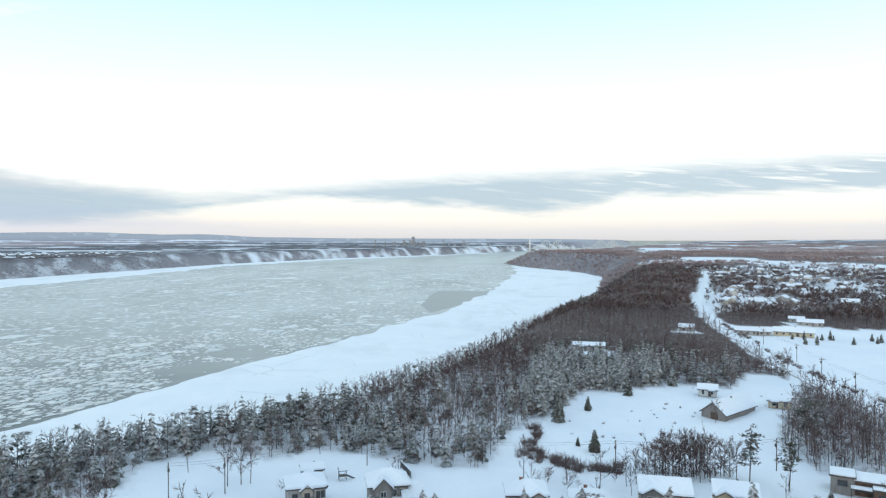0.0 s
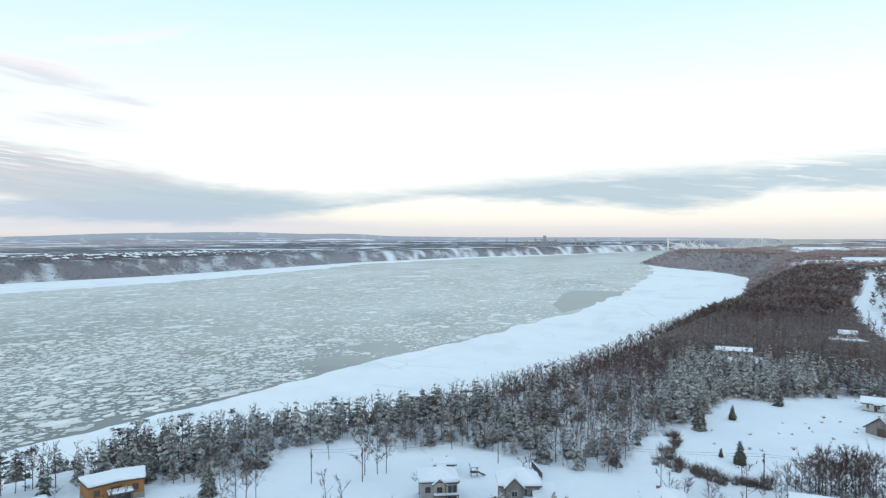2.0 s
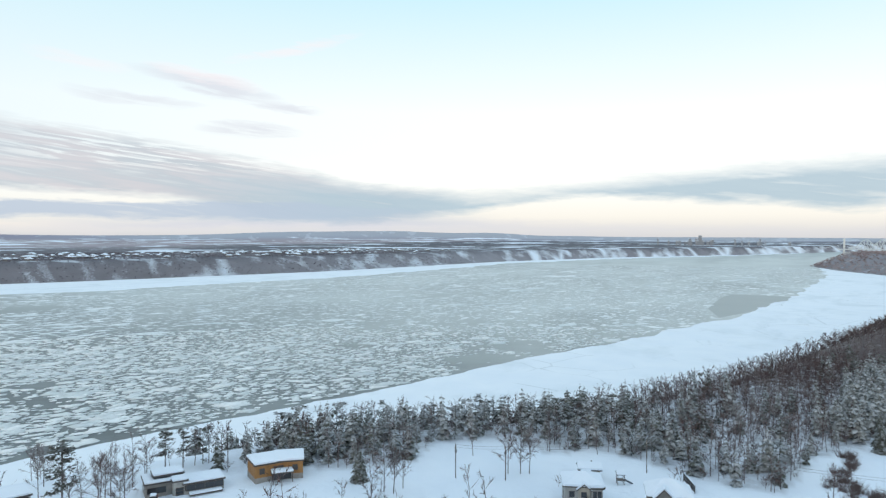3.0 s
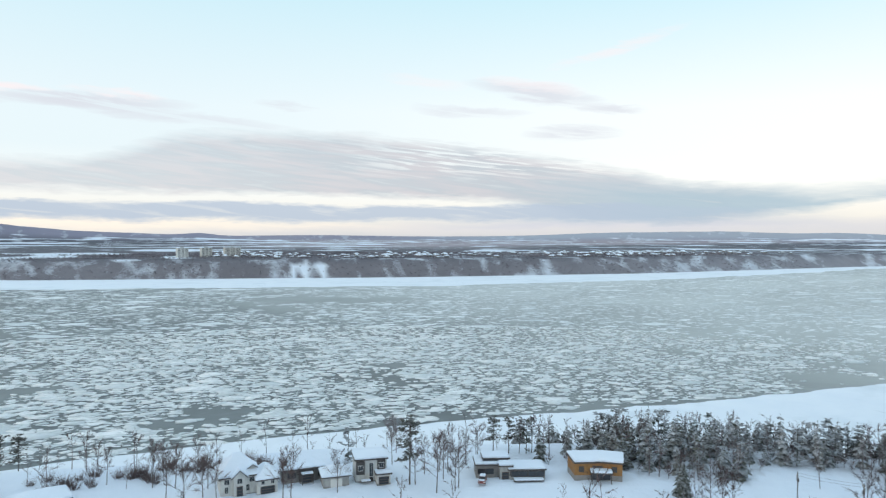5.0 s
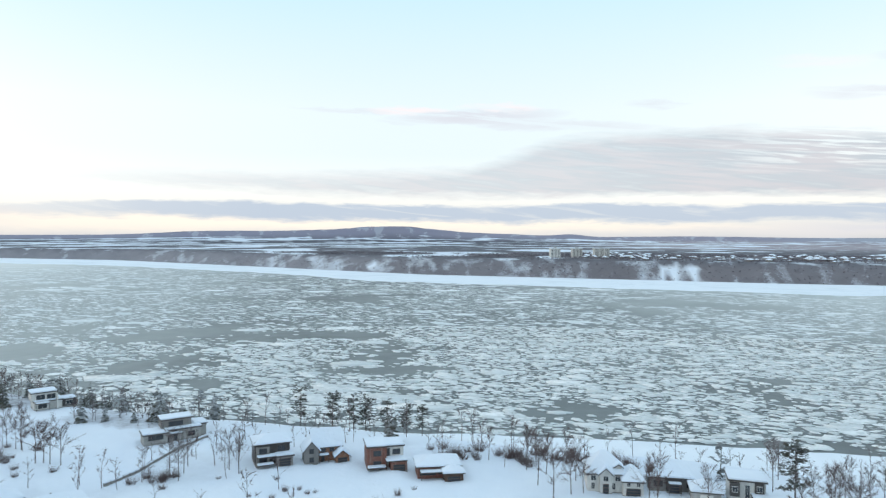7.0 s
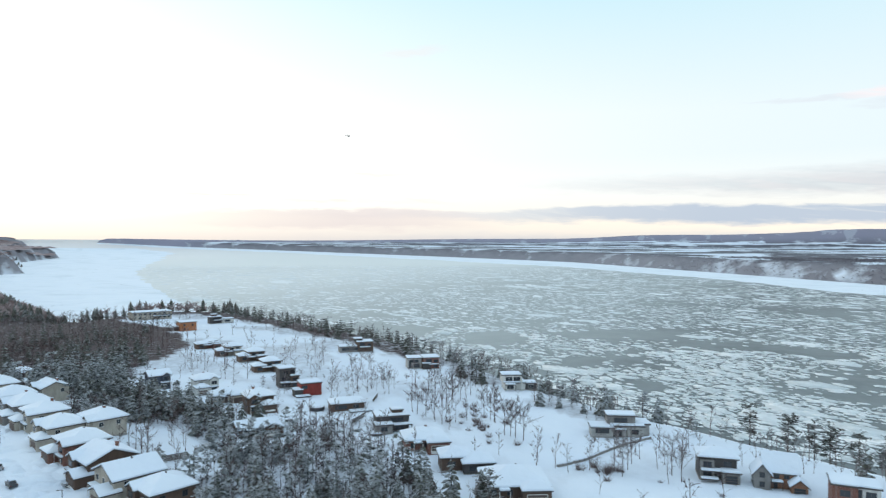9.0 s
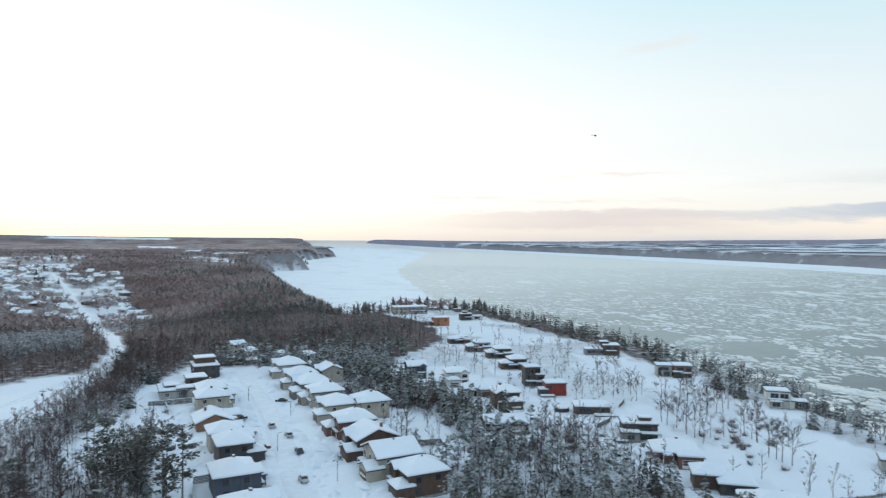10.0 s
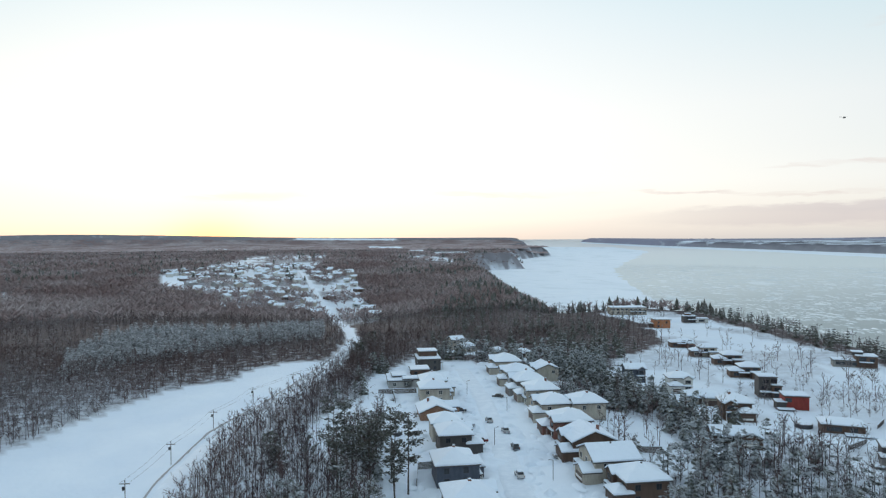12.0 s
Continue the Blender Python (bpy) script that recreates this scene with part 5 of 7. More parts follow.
def house(x, y, turn, w, d, storeys, roof, look_of, garage, group):
    rnd = random.Random(int(x * 13 + y * 7))
    wall, words = WALLS[look_of]
    dark = look_of not in ("beige", "white", "cream", "grey", "lightgrey")
    kind = "barn" if look_of == "barn" else "house"
    size = ("single-storey", "two-storey", "three-storey")[storeys - 1]
    root = tagged(new(kind), f"{words} {size} {kind} under a snow-covered {ROOF_WORDS[roof]} roof", kind, group)
    root.matrix_world = pose(x, y, base_height(x, y) - 0.1, 0, 0, turn)
    h = 2.2 if kind == "barn" else 2.55 * storeys + 0.3
    part("wall", box(w, d, -1.5, h, 0, 0, 0.02), wall, root)
    part("foundation", box(w + 0.08, d + 0.08, -1.5, 0.35), STONE, root)
    ridge = roof_on(root, roof, w, d, h, wall, pitch=0.8 if kind == "barn" else 0.42)
    if roof == "flat" and storeys == 1 and w > 12:
        # long low house in tiers: a raised middle with a strip of glass, and a wing forward
        part("clerestory", box(w * 0.5, d * 0.5, h + 0.2, h + 0.95, w * 0.1, 0.2), GLASS, root, "strip of high windows")
        roof_on(root, "flat", w * 0.52, d * 0.54, h + 0.95, wall, w * 0.1, 0.2, prefix="upper_")
        ww, wd = w * 0.4, d * 0.75
        part("wing", box(ww, wd, -1.5, h + 0.55, -w * 0.3, -d * 0.5, 0.02), wall, root)
        roof_on(root, "flat", ww, wd, h + 0.55, wall, -w * 0.3, -d * 0.5, prefix="wing_")
        for q in (-0.25, 0.25):
            add_window(root, (2.2, 1.5), -w * 0.3 + q * ww, -d * 0.5 - wd / 2 - 0.03, 1.1, 0, dark)
        part("canopy", box(w * 0.3, 2.4, 2.5, 2.68, w * 0.1, -d / 2 - 1.2, 0.03), FASCIA, root, "dark entrance canopy")
        part("canopy_snow", box(w * 0.28, 2.2, 2.684, 3.0, w * 0.1, -d / 2 - 1.2, 0.1), SNOW, root)
    elif roof == "flat" and storeys < 3 and w > 9 and look_of in ("white", "lightgrey", "darkgrey"):
        side = rnd.choice((-1, 1))
        uw, ud = w * 0.55, d * 0.8
        part("upper_wall", box(uw, ud, h + 0.2, h + 2.6, side * (w - uw) * 0.42, 0.0, 0.02), WALLS["darkgrey" if look_of != "darkgrey" else "brown"][0], root, "dark set-back upper storey")
        roof_on(root, "flat", uw, ud, h + 2.6, wall, side * (w - uw) * 0.42, 0, prefix="upper_")
        for q in (-0.25, 0.25):
            add_window(root, (2.2, 1.5), side * (w - uw) * 0.42 + q * uw, -ud / 2 - 0.03, h + 0.75, 0, dark)
    # front, back and side windows, storey by storey
    gx0 = (w * 0.27) * (1 if rnd.random() < 0.5 else -1)
    if kind == "house":
        for k in range(storeys):
            z = 2.55 * k + 1.0
            big = (2.2, 1.5) if roof == "flat" else (1.3, 1.4)
            n = max(2, int(w / 3.4))
            for i in range(n):
                px_ = -w / 2 + w * (i + 0.5) / n
                if not (k == 0 and garage and abs(px_ - gx0) < 2.6):
                    add_window(root, big if rnd.random() < 0.75 else (0.9, 1.7), px_, -d / 2 - 0.03, z, 0, dark)
                if rnd.random() < 0.35:
                    add_window(root, big, px_, d / 2 + 0.03, z, 180, dark)
            for i in range(2):
                py_ = -d / 4 + d / 2 * i
                if rnd.random() < 0.75:
                    add_window(root, (1.3, 1.4), w / 2 + 0.03, py_, z, 90, dark)
                if rnd.random() < 0.75:
                    add_window(root, (1.3, 1.4), -w / 2 - 0.03, py_, z, -90, dark)
        part("front_door", box(1.0, 0.1, 0.35, 2.4, -gx0 * 0.4, -d / 2 - 0.03, 0.02), DOOR, root, "dark panelled front door")
        span = w * 0.46 if storeys == 2 else 2.6
        part("porch_roof", box(span, 1.9, 2.55, 2.72, -gx0 * 0.8, -d / 2 - 0.95, 0.03), FASCIA, root)
        part("porch_snow", box(span - 0.1, 1.8, 2.724, 3.12, -gx0 * 0.8, -d / 2 - 0.95, 0.14), SNOW, root, "thick white snow")
        for q in (-1, 1):
            part("porch_post", box(0.14, 0.14, -0.3, 2.55, -gx0 * 0.8 + q * span * 0.48, -d / 2 - 1.75), TRIM, root)
    else:
        part("barn_door", box(2.6, 0.12, -0.2, 2.5, 0.4, -d / 2 - 0.03), DOOR, root, "dark plank barn door")
    if kind == "house" and storeys == 2 and roof in ("hip", "gable"):
        # gabled bay on the front
        bw, by_ = w * 0.38, -d / 2 - 0.35
        part("bay", box(bw, 1.4, -1.0, h, -gx0, by_, 0.02), wall, root)
        roof_on(root, "gablex", bw, 1.4 + d * 0.4, h, wall, -gx0, by_ + d * 0.2, 0.35, 0.6, prefix="bay_")
        for k in range(2):
            add_window(root, (2.2, 1.5), -gx0, by_ - 0.73, 2.55 * k + 1.0, 0, dark)
    if kind == "house" and storeys == 2 and roof == "flat":
        part("balcony", box(w * 0.42, 1.5, 2.5, 2.68, -gx0, -d / 2 - 0.75, 0.02), FASCIA, root, "dark balcony slab")
        part("balcony_rail", box(w * 0.42, 0.06, 2.68, 3.6, -gx0, -d / 2 - 1.46), GLASS, root, "glass balcony rail")
    if garage:
        gw, gd = min(w * 0.54, 6.6), 4.4
        gy = -d / 2 - gd / 2 + 1.3
        part("garage_wing", box(gw, gd, -1.5, 2.9, gx0, gy, 0.02), wall, root)
        roof_on(root, roof if roof in ("flat", "hip") else "gablex", gw, gd, 2.9, wall, gx0, gy, 0.35, prefix="garage_")
        gdm = part("garage_door", box(gw * 0.72, 0.1, 0.0, 2.3, gx0, gy - gd / 2 - 0.02), TRIM if rnd.random() < 0.35 else DOOR, root)
        for k in range(3):
            part("door_panel", box(gw * 0.68, 0.03, 0.12 + k * 0.72, 0.72 + k * 0.72, gx0, gy - gd / 2 - 0.085), TRIM if rnd.random() < 0.2 else DOOR, gdm)
    if rnd.random() < 0.6 and roof != "flat":
        cx, cy = rnd.uniform(-w / 5, w / 5), rnd.uniform(-0.3, d / 5)
        part("chimney", box(0.7, 0.7, h, ridge + 0.35, cx, cy, 0.02), WALLS["redbrown"][0], root, "brick chimney stack")
        part("chimney_snow", box(0.66, 0.66, ridge + 0.353, ridge + 0.55, cx, cy, 0.08), SNOW, root)
    elif roof != "flat":
        part("roof_vent", box(0.35, 0.35, h + 0.3, ridge + 0.12, 0.6, 0.3, 0.03), FASCIA, root, "dark roof vent")
    return root

# ---- houses drawn one by one ----
def villa(plot, words, group, blocks, windows=(), slabs=(), doors=(), kind="house"):
    """blocks: name, x, y, width, depth, foot, top, roof, pitch, cladding; slabs: canopies and terraces with snow on them (x, y, width, depth, height);
    windows: size, x, y, z, turn; doors: x, y, width, height, pale."""
    x, y, turn, *_ = VILLA_PLOTS[plot]
    root = tagged(new(kind), words, kind, group)
    root.matrix_world = pose(x, y, base_height(x, y) - 0.1, 0, 0, turn) @ Matrix.Diagonal((0.93, 0.93, 0.95, 1))
    light = any(b[9] in ("white", "beige", "cream") for b in blocks[:1]) or "white trim" in words
    for k, (name, bx_, by_, bw, bd, z0, z1, roof, pitch, cladding) in enumerate(blocks):
        part(name, box(bw, bd, z0 - (1.5 if z0 <= 0 else 0), z1, bx_, by_, 0.02), WALLS[cladding][0], root, WALLS[cladding][1] + " walls")
        if z0 <= 0:
            part("foundation", box(bw + 0.08, bd + 0.08, -1.5, 0.3, bx_, by_), STONE, root)
        if roof:
            roof_on(root, roof, bw, bd, z1, WALLS[cladding][0], bx_, by_, 0.55, pitch, prefix="" if k == 0 else name + "_")
    for size_, wx, wy, wz, wt in windows:
        add_window(root, size_, wx, wy, wz, wt, not light)
    for sx_, sy_, sw, sd, sz in slabs:
        part("canopy", box(sw, sd, sz, sz + 0.2, sx_, sy_, 0.03), FASCIA, root, "dark flat canopy")
        part("canopy_snow", box(sw - 0.12, sd - 0.12, sz + 0.204, sz + 0.55, sx_, sy_, 0.13), SNOW, root, "thick white snow")
        if sz > 1.6:
            for q in (-1, 1):
                part("canopy_post", box(0.16, 0.16, -0.8, sz, sx_ + q * (sw / 2 - 0.2), sy_ - sd / 2 + 0.2), FASCIA, root)
    for dx_, dy_, dw, dh, pale in doors:
        dm = part("garage_door" if dw > 1.6 else "front_door", box(dw, 0.12, 0.0, dh, dx_, dy_, 0.02), TRIM if pale else DOOR, root)
        for i in range(3):
            part("door_panel", box(dw * 0.9, 0.05, 0.1 + i * dh * 0.32, dh * (0.30 + i * 0.32), dx_, dy_ - 0.07), TRIM if pale else GLASS, dm)
    return root


BRINK, SHELF_HOUSES = "houses along the brink", "houses on the shelf"
villa("white_mansion", "white stone mansion with steep snow-covered roofs and arched door", BRINK,
      [("wall", -2.3, 0.6, 9.0, 8.2, 0, 4.6, "hip", 0.95, "white"), ("garage_wing", 4.4, -2.0, 5.0, 7.0, 0, 3.6, "hip", 0.8, "white"), ("bay", -2.3, -3.7, 3.0, 1.6, 0, 5.0, "gablex", 0.9, "white"), ("dormer", 1.0, -2.2, 1.5, 2.0, 5.0, 6.6, "gablex", 0.7, "white")],
      [((0.9, 1.7), -5.4, -3.55, 0.9, 0), ((0.9, 1.7), -0.2, -3.55, 0.9, 0), ((1.3, 1.4), -5.3, -3.55, 3.0, 0), ((1.3, 1.4), -2.3, -4.55, 3.2, 0), ((1.3, 1.4), 0.8, -3.55, 3.0, 0), ((0.9, 1.7), 3.2, -5.55, 2.5, 0), ((0.9, 1.7), 5.6, -5.55, 2.5, 0), ((1.3, 1.4), 6.95, -1.5, 1.2, 90)],
      [], [(-2.3, -4.55, 1.5, 2.6, False), (4.4, -5.55, 3.6, 2.1, False)])
villa("low_grey", "low grey stone house with a dark entry under snow-covered roofs", BRINK,
      [("wall", 0, 0, 10.6, 8.0, 0, 3.2, "hip", 0.4, "grey"), ("entry", 0.6, -4.2, 3.6, 2.2, 0, 3.5, "flat", 0, "darkgrey"), ("stair_tower", -5.0, -2.0, 1.1, 2.2, 0, 5.2, "flat", 0, "darkgrey")],
      [((2.2, 1.5), -3.2, -4.03, 1.0, 0), ((1.3, 1.4), 4.4, -4.03, 1.0, 0)], [(0.6, -6.0, 3.2, 1.6, 2.4)], [(0.6, -5.35, 2.6, 2.3, False)])
villa("stone_garage", "detached pale stone garage under a thick snow roof", BRINK, [("wall", 0, 0, 6.6, 6.0, 0, 2.6, "hip", 0.45, "lightgrey")], [((1.3, 1.4), 3.33, 0.4, 1.0, 90)], [], [(0.0, -3.05, 3.0, 2.1, True)], "garage")
villa("black_white", "white and black modern house with a tall window", BRINK,
      [("wall", 0, 0.3, 8.2, 6.6, 0, 5.6, "flat", 0, "white"), ("dark_bay", -2.9, -3.3, 2.2, 1.2, 2.2, 5.4, "", 0, "darkgrey"), ("dark_bay", 2.6, -3.2, 2.0, 1.0, 2.8, 5.6, "", 0, "darkgrey"), ("garage_wing", 2.9, -4.2, 3.6, 3.4, 0, 2.5, "flat", 0, "white")],
      [((1.1, 3.6), 0.0, -3.05, 1.3, 0), ((1.3, 1.4), -2.9, -3.95, 3.2, 0), ((1.3, 1.4), 2.6, -3.75, 3.6, 0), ((2.2, 1.5), 4.13, 0.4, 3.2, 90)], [(-1.6, -4.3, 2.6, 1.4, 0.5)], [(2.9, -5.95, 2.7, 2.0, False), (0.0, -3.06, 1.0, 1.2, False)])
villa("long_grey", "long low grey stone house in tiers with flat snowy roofs", BRINK,
      [("wall", -4.0, 1.2, 9.5, 7.0, 0, 3.3, "flat", 0, "grey"), ("clerestory", -3.2, 1.6, 6.8, 4.6, 3.5, 4.5, "flat", 0, "darkgrey"), ("wing", 4.6, -1.8, 9.6, 6.2, 0, 2.8, "flat", 0, "lightgrey"), ("dark_band", 4.6, -4.95, 9.3, 0.3, 1.3, 2.6, "", 0, "darkgrey"), ("bay", -1.0, -3.0, 3.2, 3.2, 0, 3.7, "flat", 0, "lightgrey")],
      [((4.4, 1.5), -6.2, -2.33, 1.0, 0), ((4.4, 1.5), 2.5, -5.15, 1.2, 0), ((4.4, 1.5), 7.0, -5.15, 1.2, 0), ((2.2, 1.5), 9.43, -2.0, 1.1, 90), ((4.4, 1.5), -4.6, -0.73, 3.55, 0), ((2.2, 1.5), -8.78, 1.0, 1.1, -90)],
      [(4.8, -6.2, 8.0, 2.0, 0.6)], [(-1.0, -4.65, 2.2, 2.3, False)])
villa("grey_upper", "pale grey flat-roofed house with a darker set-back upper storey", SHELF_HOUSES,
      [("wall", 3.0, 0.6, 10.5, 8.0, 0, 3.4, "flat", 0, "lightgrey"), ("upper_wall", 1.2, 1.2, 9.0, 5.4, 3.6, 6.2, "flat", 0, "grey"), ("garage_wing", -5.4, -1.4, 7.0, 6.4, 0, 3.0, "flat", 0, "lightgrey"), ("end_wing", 8.6, 1.8, 3.6, 6.0, 0, 3.6, "flat", 0, "lightgrey")],
      [((4.4, 1.5), 1.0, -1.53, 4.2, 0), ((1.1, 3.6), 0.6, -3.45, 0.1, 0), ((2.2, 1.5), 5.4, -3.43, 1.0, 0), ((4.4, 1.5), -5.4, -4.63, 1.4, 0), ((1.3, 1.4), 10.43, 1.6, 1.2, 90)], [(0.4, -4.3, 4.0, 1.6, 2.5)], [(-1.3, -3.45, 2.6, 2.3, False)])
villa("white_cube", "white modern house of two offset boxes under snow", SHELF_HOUSES,
      [("wall", 0, 0, 9.0, 8.0, 0, 3.0, "flat", 0, "white"), ("upper_wall", -1.2, 0.6, 8.2, 6.6, 3.2, 6.0, "flat", 0, "white"), ("wing", 6.6, -0.6, 5.4, 5.0, 0, 2.6, "flat", 0, "darkgrey"), ("fin_wall", 2.6, -4.6, 0.4, 2.4, 0, 5.8, "", 0, "white")],
      [((3.0, 2.0), -2.4, -2.73, 3.5, 0), ((3.0, 2.0), 1.0, -2.73, 3.5, 0), ((3.0, 2.0), -2.0, -4.03, 0.6, 0), ((2.2, 1.5), 7.0, -3.13, 0.8, 0)], [(-2.2, -5.2, 4.6, 2.2, 2.7)], [])
villa("twin_pavilion", "flat-roofed house of two pavilions, grey and dark red", SHELF_HOUSES,
      [("wall", 3.4, -0.6, 8.0, 8.4, 0, 5.4, "flat", 0, "redbrown"), ("pavilion", -4.6, 0.8, 7.0, 7.0, 0, 5.0, "flat", 0, "lightgrey"), ("bay", 1.0, -5.4, 4.0, 1.6, 0, 2.8, "flat", 0, "darkgrey")],
      [((3.0, 2.0), 2.2, -4.83, 3.0, 0), ((2.2, 1.5), 5.8, -4.83, 3.2, 0), ((4.4, 1.5), -4.8, -2.73, 3.0, 0), ((1.1, 3.6), -7.0, -2.73, 0.6, 0), ((2.2, 1.5), 5.6, -4.83, 0.8, 0), ((3.0, 2.0), -3.6, -2.73, 0.6, 0)], [(4.6, -5.8, 5.0, 2.0, 2.4)], [])
villa("brown_pavilion", "brown flat-roofed house with a low pale wing", SHELF_HOUSES,
      [("wall", 4.4, 0, 9.0, 8.6, 0, 5.2, "flat", 0, "brown"), ("upper_wall", 1.0, 1.0, 4.6, 4.6, 5.4, 6.6, "flat", 0, "darkgrey"), ("wing", -5.2, -0.8, 9.6, 7.0, 0, 2.9, "flat", 0, "grey")],
      [((3.0, 2.0), 2.6, -4.33, 2.9, 0), ((2.2, 1.5), 6.6, -4.33, 3.0, 0), ((4.4, 1.5), -6.6, -4.33, 1.0, 0), ((4.4, 1.5), -2.0, -4.33, 1.0, 0), ((2.2, 1.5), 8.93, 0.4, 3.0, 90)], [(4.0, -5.4, 6.0, 2.0, 2.5)], [])
villa("dark_tiers", "dark grey two-storey house with tiers of snowy canopies", BRINK,
      [("wall", 0, 0.4, 9.6, 7.8, 0, 5.6, "hip", 0.32, "darkgrey"), ("bay", -2.8, -3.8, 3.6, 1.4, 0, 5.2, "", 0, "grey"), ("garage_wing", 3.0, -4.6, 4.4, 3.4, 0, 2.6, "flat", 0, "grey")],
      [((2.2, 1.5), -2.8, -4.53, 3.4, 0), ((2.2, 1.5), 2.4, -3.53, 3.5, 0), ((2.2, 1.5), -2.8, -4.53, 0.8, 0), ((1.3, 1.4), 4.83, 0.6, 3.4, 90), ((1.3, 1.4), -4.83, 0.6, 3.4, -90)],
      [(-0.2, -5.0, 8.8, 2.4, 2.7), (-2.4, -6.4, 4.6, 1.8, 0.9)], [(3.0, -6.35, 3.2, 2.1, False)])
villa("brick_gable", "brown brick house with steep snowy gables and a stone front", BRINK,
      [("wall", 1.6, 0.6, 8.0, 7.0, 0, 4.6, "gable", 1.05, "brick"), ("front_gable", -3.0, -1.8, 4.0, 6.0, 0, 4.2, "gablex", 1.15, "grey"), ("garage_wing", 5.6, -4.0, 3.8, 4.4, 0, 2.3, "gablex", 0.8, "brick")],
      [((1.3, 1.4), -3.0, -4.83, 0.9, 0), ((1.3, 1.4), -3.0, -4.83, 3.3, 0), ((1.3, 1.4), 0.6, -2.93, 2.9, 0), ((1.3, 1.4), 3.0, -2.93, 2.9, 0), ((1.3, 1.4), -5.03, -1.6, 1.2, -90)], [(0.6, -3.9, 3.0, 1.8, 2.3)], [(5.6, -6.25, 2.8, 2.0, False), (0.4, -2.95, 1.0, 2.1, False)])
villa("brick_flat", "red-brown brick and white flat-roofed house with balconies", BRINK,
      [("wall", -2.6, 0, 5.4, 8.0, 0, 6.2, "flat", 0, "redbrown"), ("white_block", 2.4, 0.8, 5.2, 6.6, 0, 5.8, "flat", 0, "white"), ("garage_wing", 3.2, -4.4, 4.6, 4.0, 0, 2.6, "", 0, "redbrown")],
      [((2.2, 1.5), -2.6, -4.03, 3.8, 0), ((1.1, 3.6), 0.6, -2.55, 1.8, 0), ((2.2, 1.5), 3.0, -2.53, 3.6, 0), ((2.2, 1.5), -2.6, -4.03, 1.0, 0), ((1.3, 1.4), 5.03, 0.6, 3.4, 90)],
      [(2.6, -4.2, 6.0, 4.4, 2.7), (-2.8, -5.0, 5.2, 2.0, 1.0)], [(3.2, -6.45, 3.4, 2.0, False)])
villa("low_hip", "low dark brick house with broad snowy hipped roofs", BRINK,
      [("wall", 0, 0.6, 11.5, 8.0, 0, 3.4, "hip", 0.35, "redbrown"), ("garage_wing", 3.6, -4.6, 5.0, 4.6, 0, 2.6, "hip", 0.35, "brown")],
      [((4.4, 1.5), -3.0, -3.43, 1.3, 0), ((1.3, 1.4), 0.6, -3.43, 1.4, 0), ((1.3, 1.4), 5.78, 0.6, 1.2, 90)], [(-2.0, -4.4, 6.4, 2.2, 2.4)], [(3.6, -6.95, 3.6, 2.0, False)])
villa("tiered_flat", "grey flat-roofed house in snowy tiers with a roof box", SHELF_HOUSES,
      [("wall", 0, 0.6, 11.0, 7.0, 0, 4.8, "flat", 0, "darkgrey"), ("roof_box", 2.0, 1.0, 3.6, 3.0, 5.0, 6.2, "flat", 0, "brown"), ("wing", -3.4, -3.8, 5.6, 4.0, 0, 2.8, "flat", 0, "grey")],
      [((4.4, 1.5), 1.4, -2.93, 3.0, 0), ((2.2, 1.5), -3.4, -5.83, 0.9, 0), ((3.0, 2.0), 2.4, -2.93, 0.4, 0), ((2.2, 1.5), 5.53, 0.4, 2.9, 90)], [(3.0, -4.2, 6.4, 2.6, 2.4), (-6.2, -5.6, 4.0, 3.0, 0.4)], [])
villa("terrace_gable", "low dark house with a broad snowy roof and fenced terrace", SHELF_HOUSES,
      [("wall", 0, 0.8, 12.4, 7.6, 0, 2.9, "hip", 0.3, "brown")], [((4.4, 1.5), -2.6, -3.03, 1.0, 0), ((2.2, 1.5), 3.0, -3.03, 1.0, 0), ((2.2, 1.5), 6.23, 0.8, 1.0, 90)], [(4.6, -5.0, 9.0, 3.6, 0.5)], [])
villa("two_part_hip", "grey-brown house with two stepped snowy hipped roofs", SHELF_HOUSES,
      [("wall", -2.6, 1.6, 8.4, 7.6, 0, 3.6, "hip", 0.42, "brown"), ("wing", 3.2, -2.0, 8.4, 7.0, 0, 2.8, "hip", 0.42, "darkgrey")],
      [((2.2, 1.5), -4.0, -2.23, 1.2, 0), ((4.4, 1.5), 2.6, -5.53, 0.9, 0), ((1.3, 1.4), 6.0, -5.53, 0.9, 0), ((1.3, 1.4), 7.43, -2.0, 0.9, 90)], [], [])
villa("three_storey", "charcoal three-storey house with stacked snowy terraces", SHELF_HOUSES,
      [("wall", -0.8, 0.6, 6.8, 6.6, 0, 8.0, "flat", 0, "darkgrey"), ("bay", 2.2, -2.6, 3.6, 3.4, 0, 5.0, "flat", 0, "brown")],
      [((2.2, 1.5), -1.6, -2.73, 5.8, 0), ((2.2, 1.5), 1.4, -2.73, 6.0, 0), ((2.2, 1.5), -2.2, -2.73, 3.2, 0), ((2.2, 1.5), 2.2, -4.33, 3.0, 0), ((2.2, 1.5), -2.2, -2.73, 0.8, 0), ((2.2, 1.5), 2.2, -4.33, 0.6, 0)],
      [(-1.8, -4.0, 4.6, 2.4, 2.4), (2.0, -5.2, 4.4, 1.8, 2.4)], [])
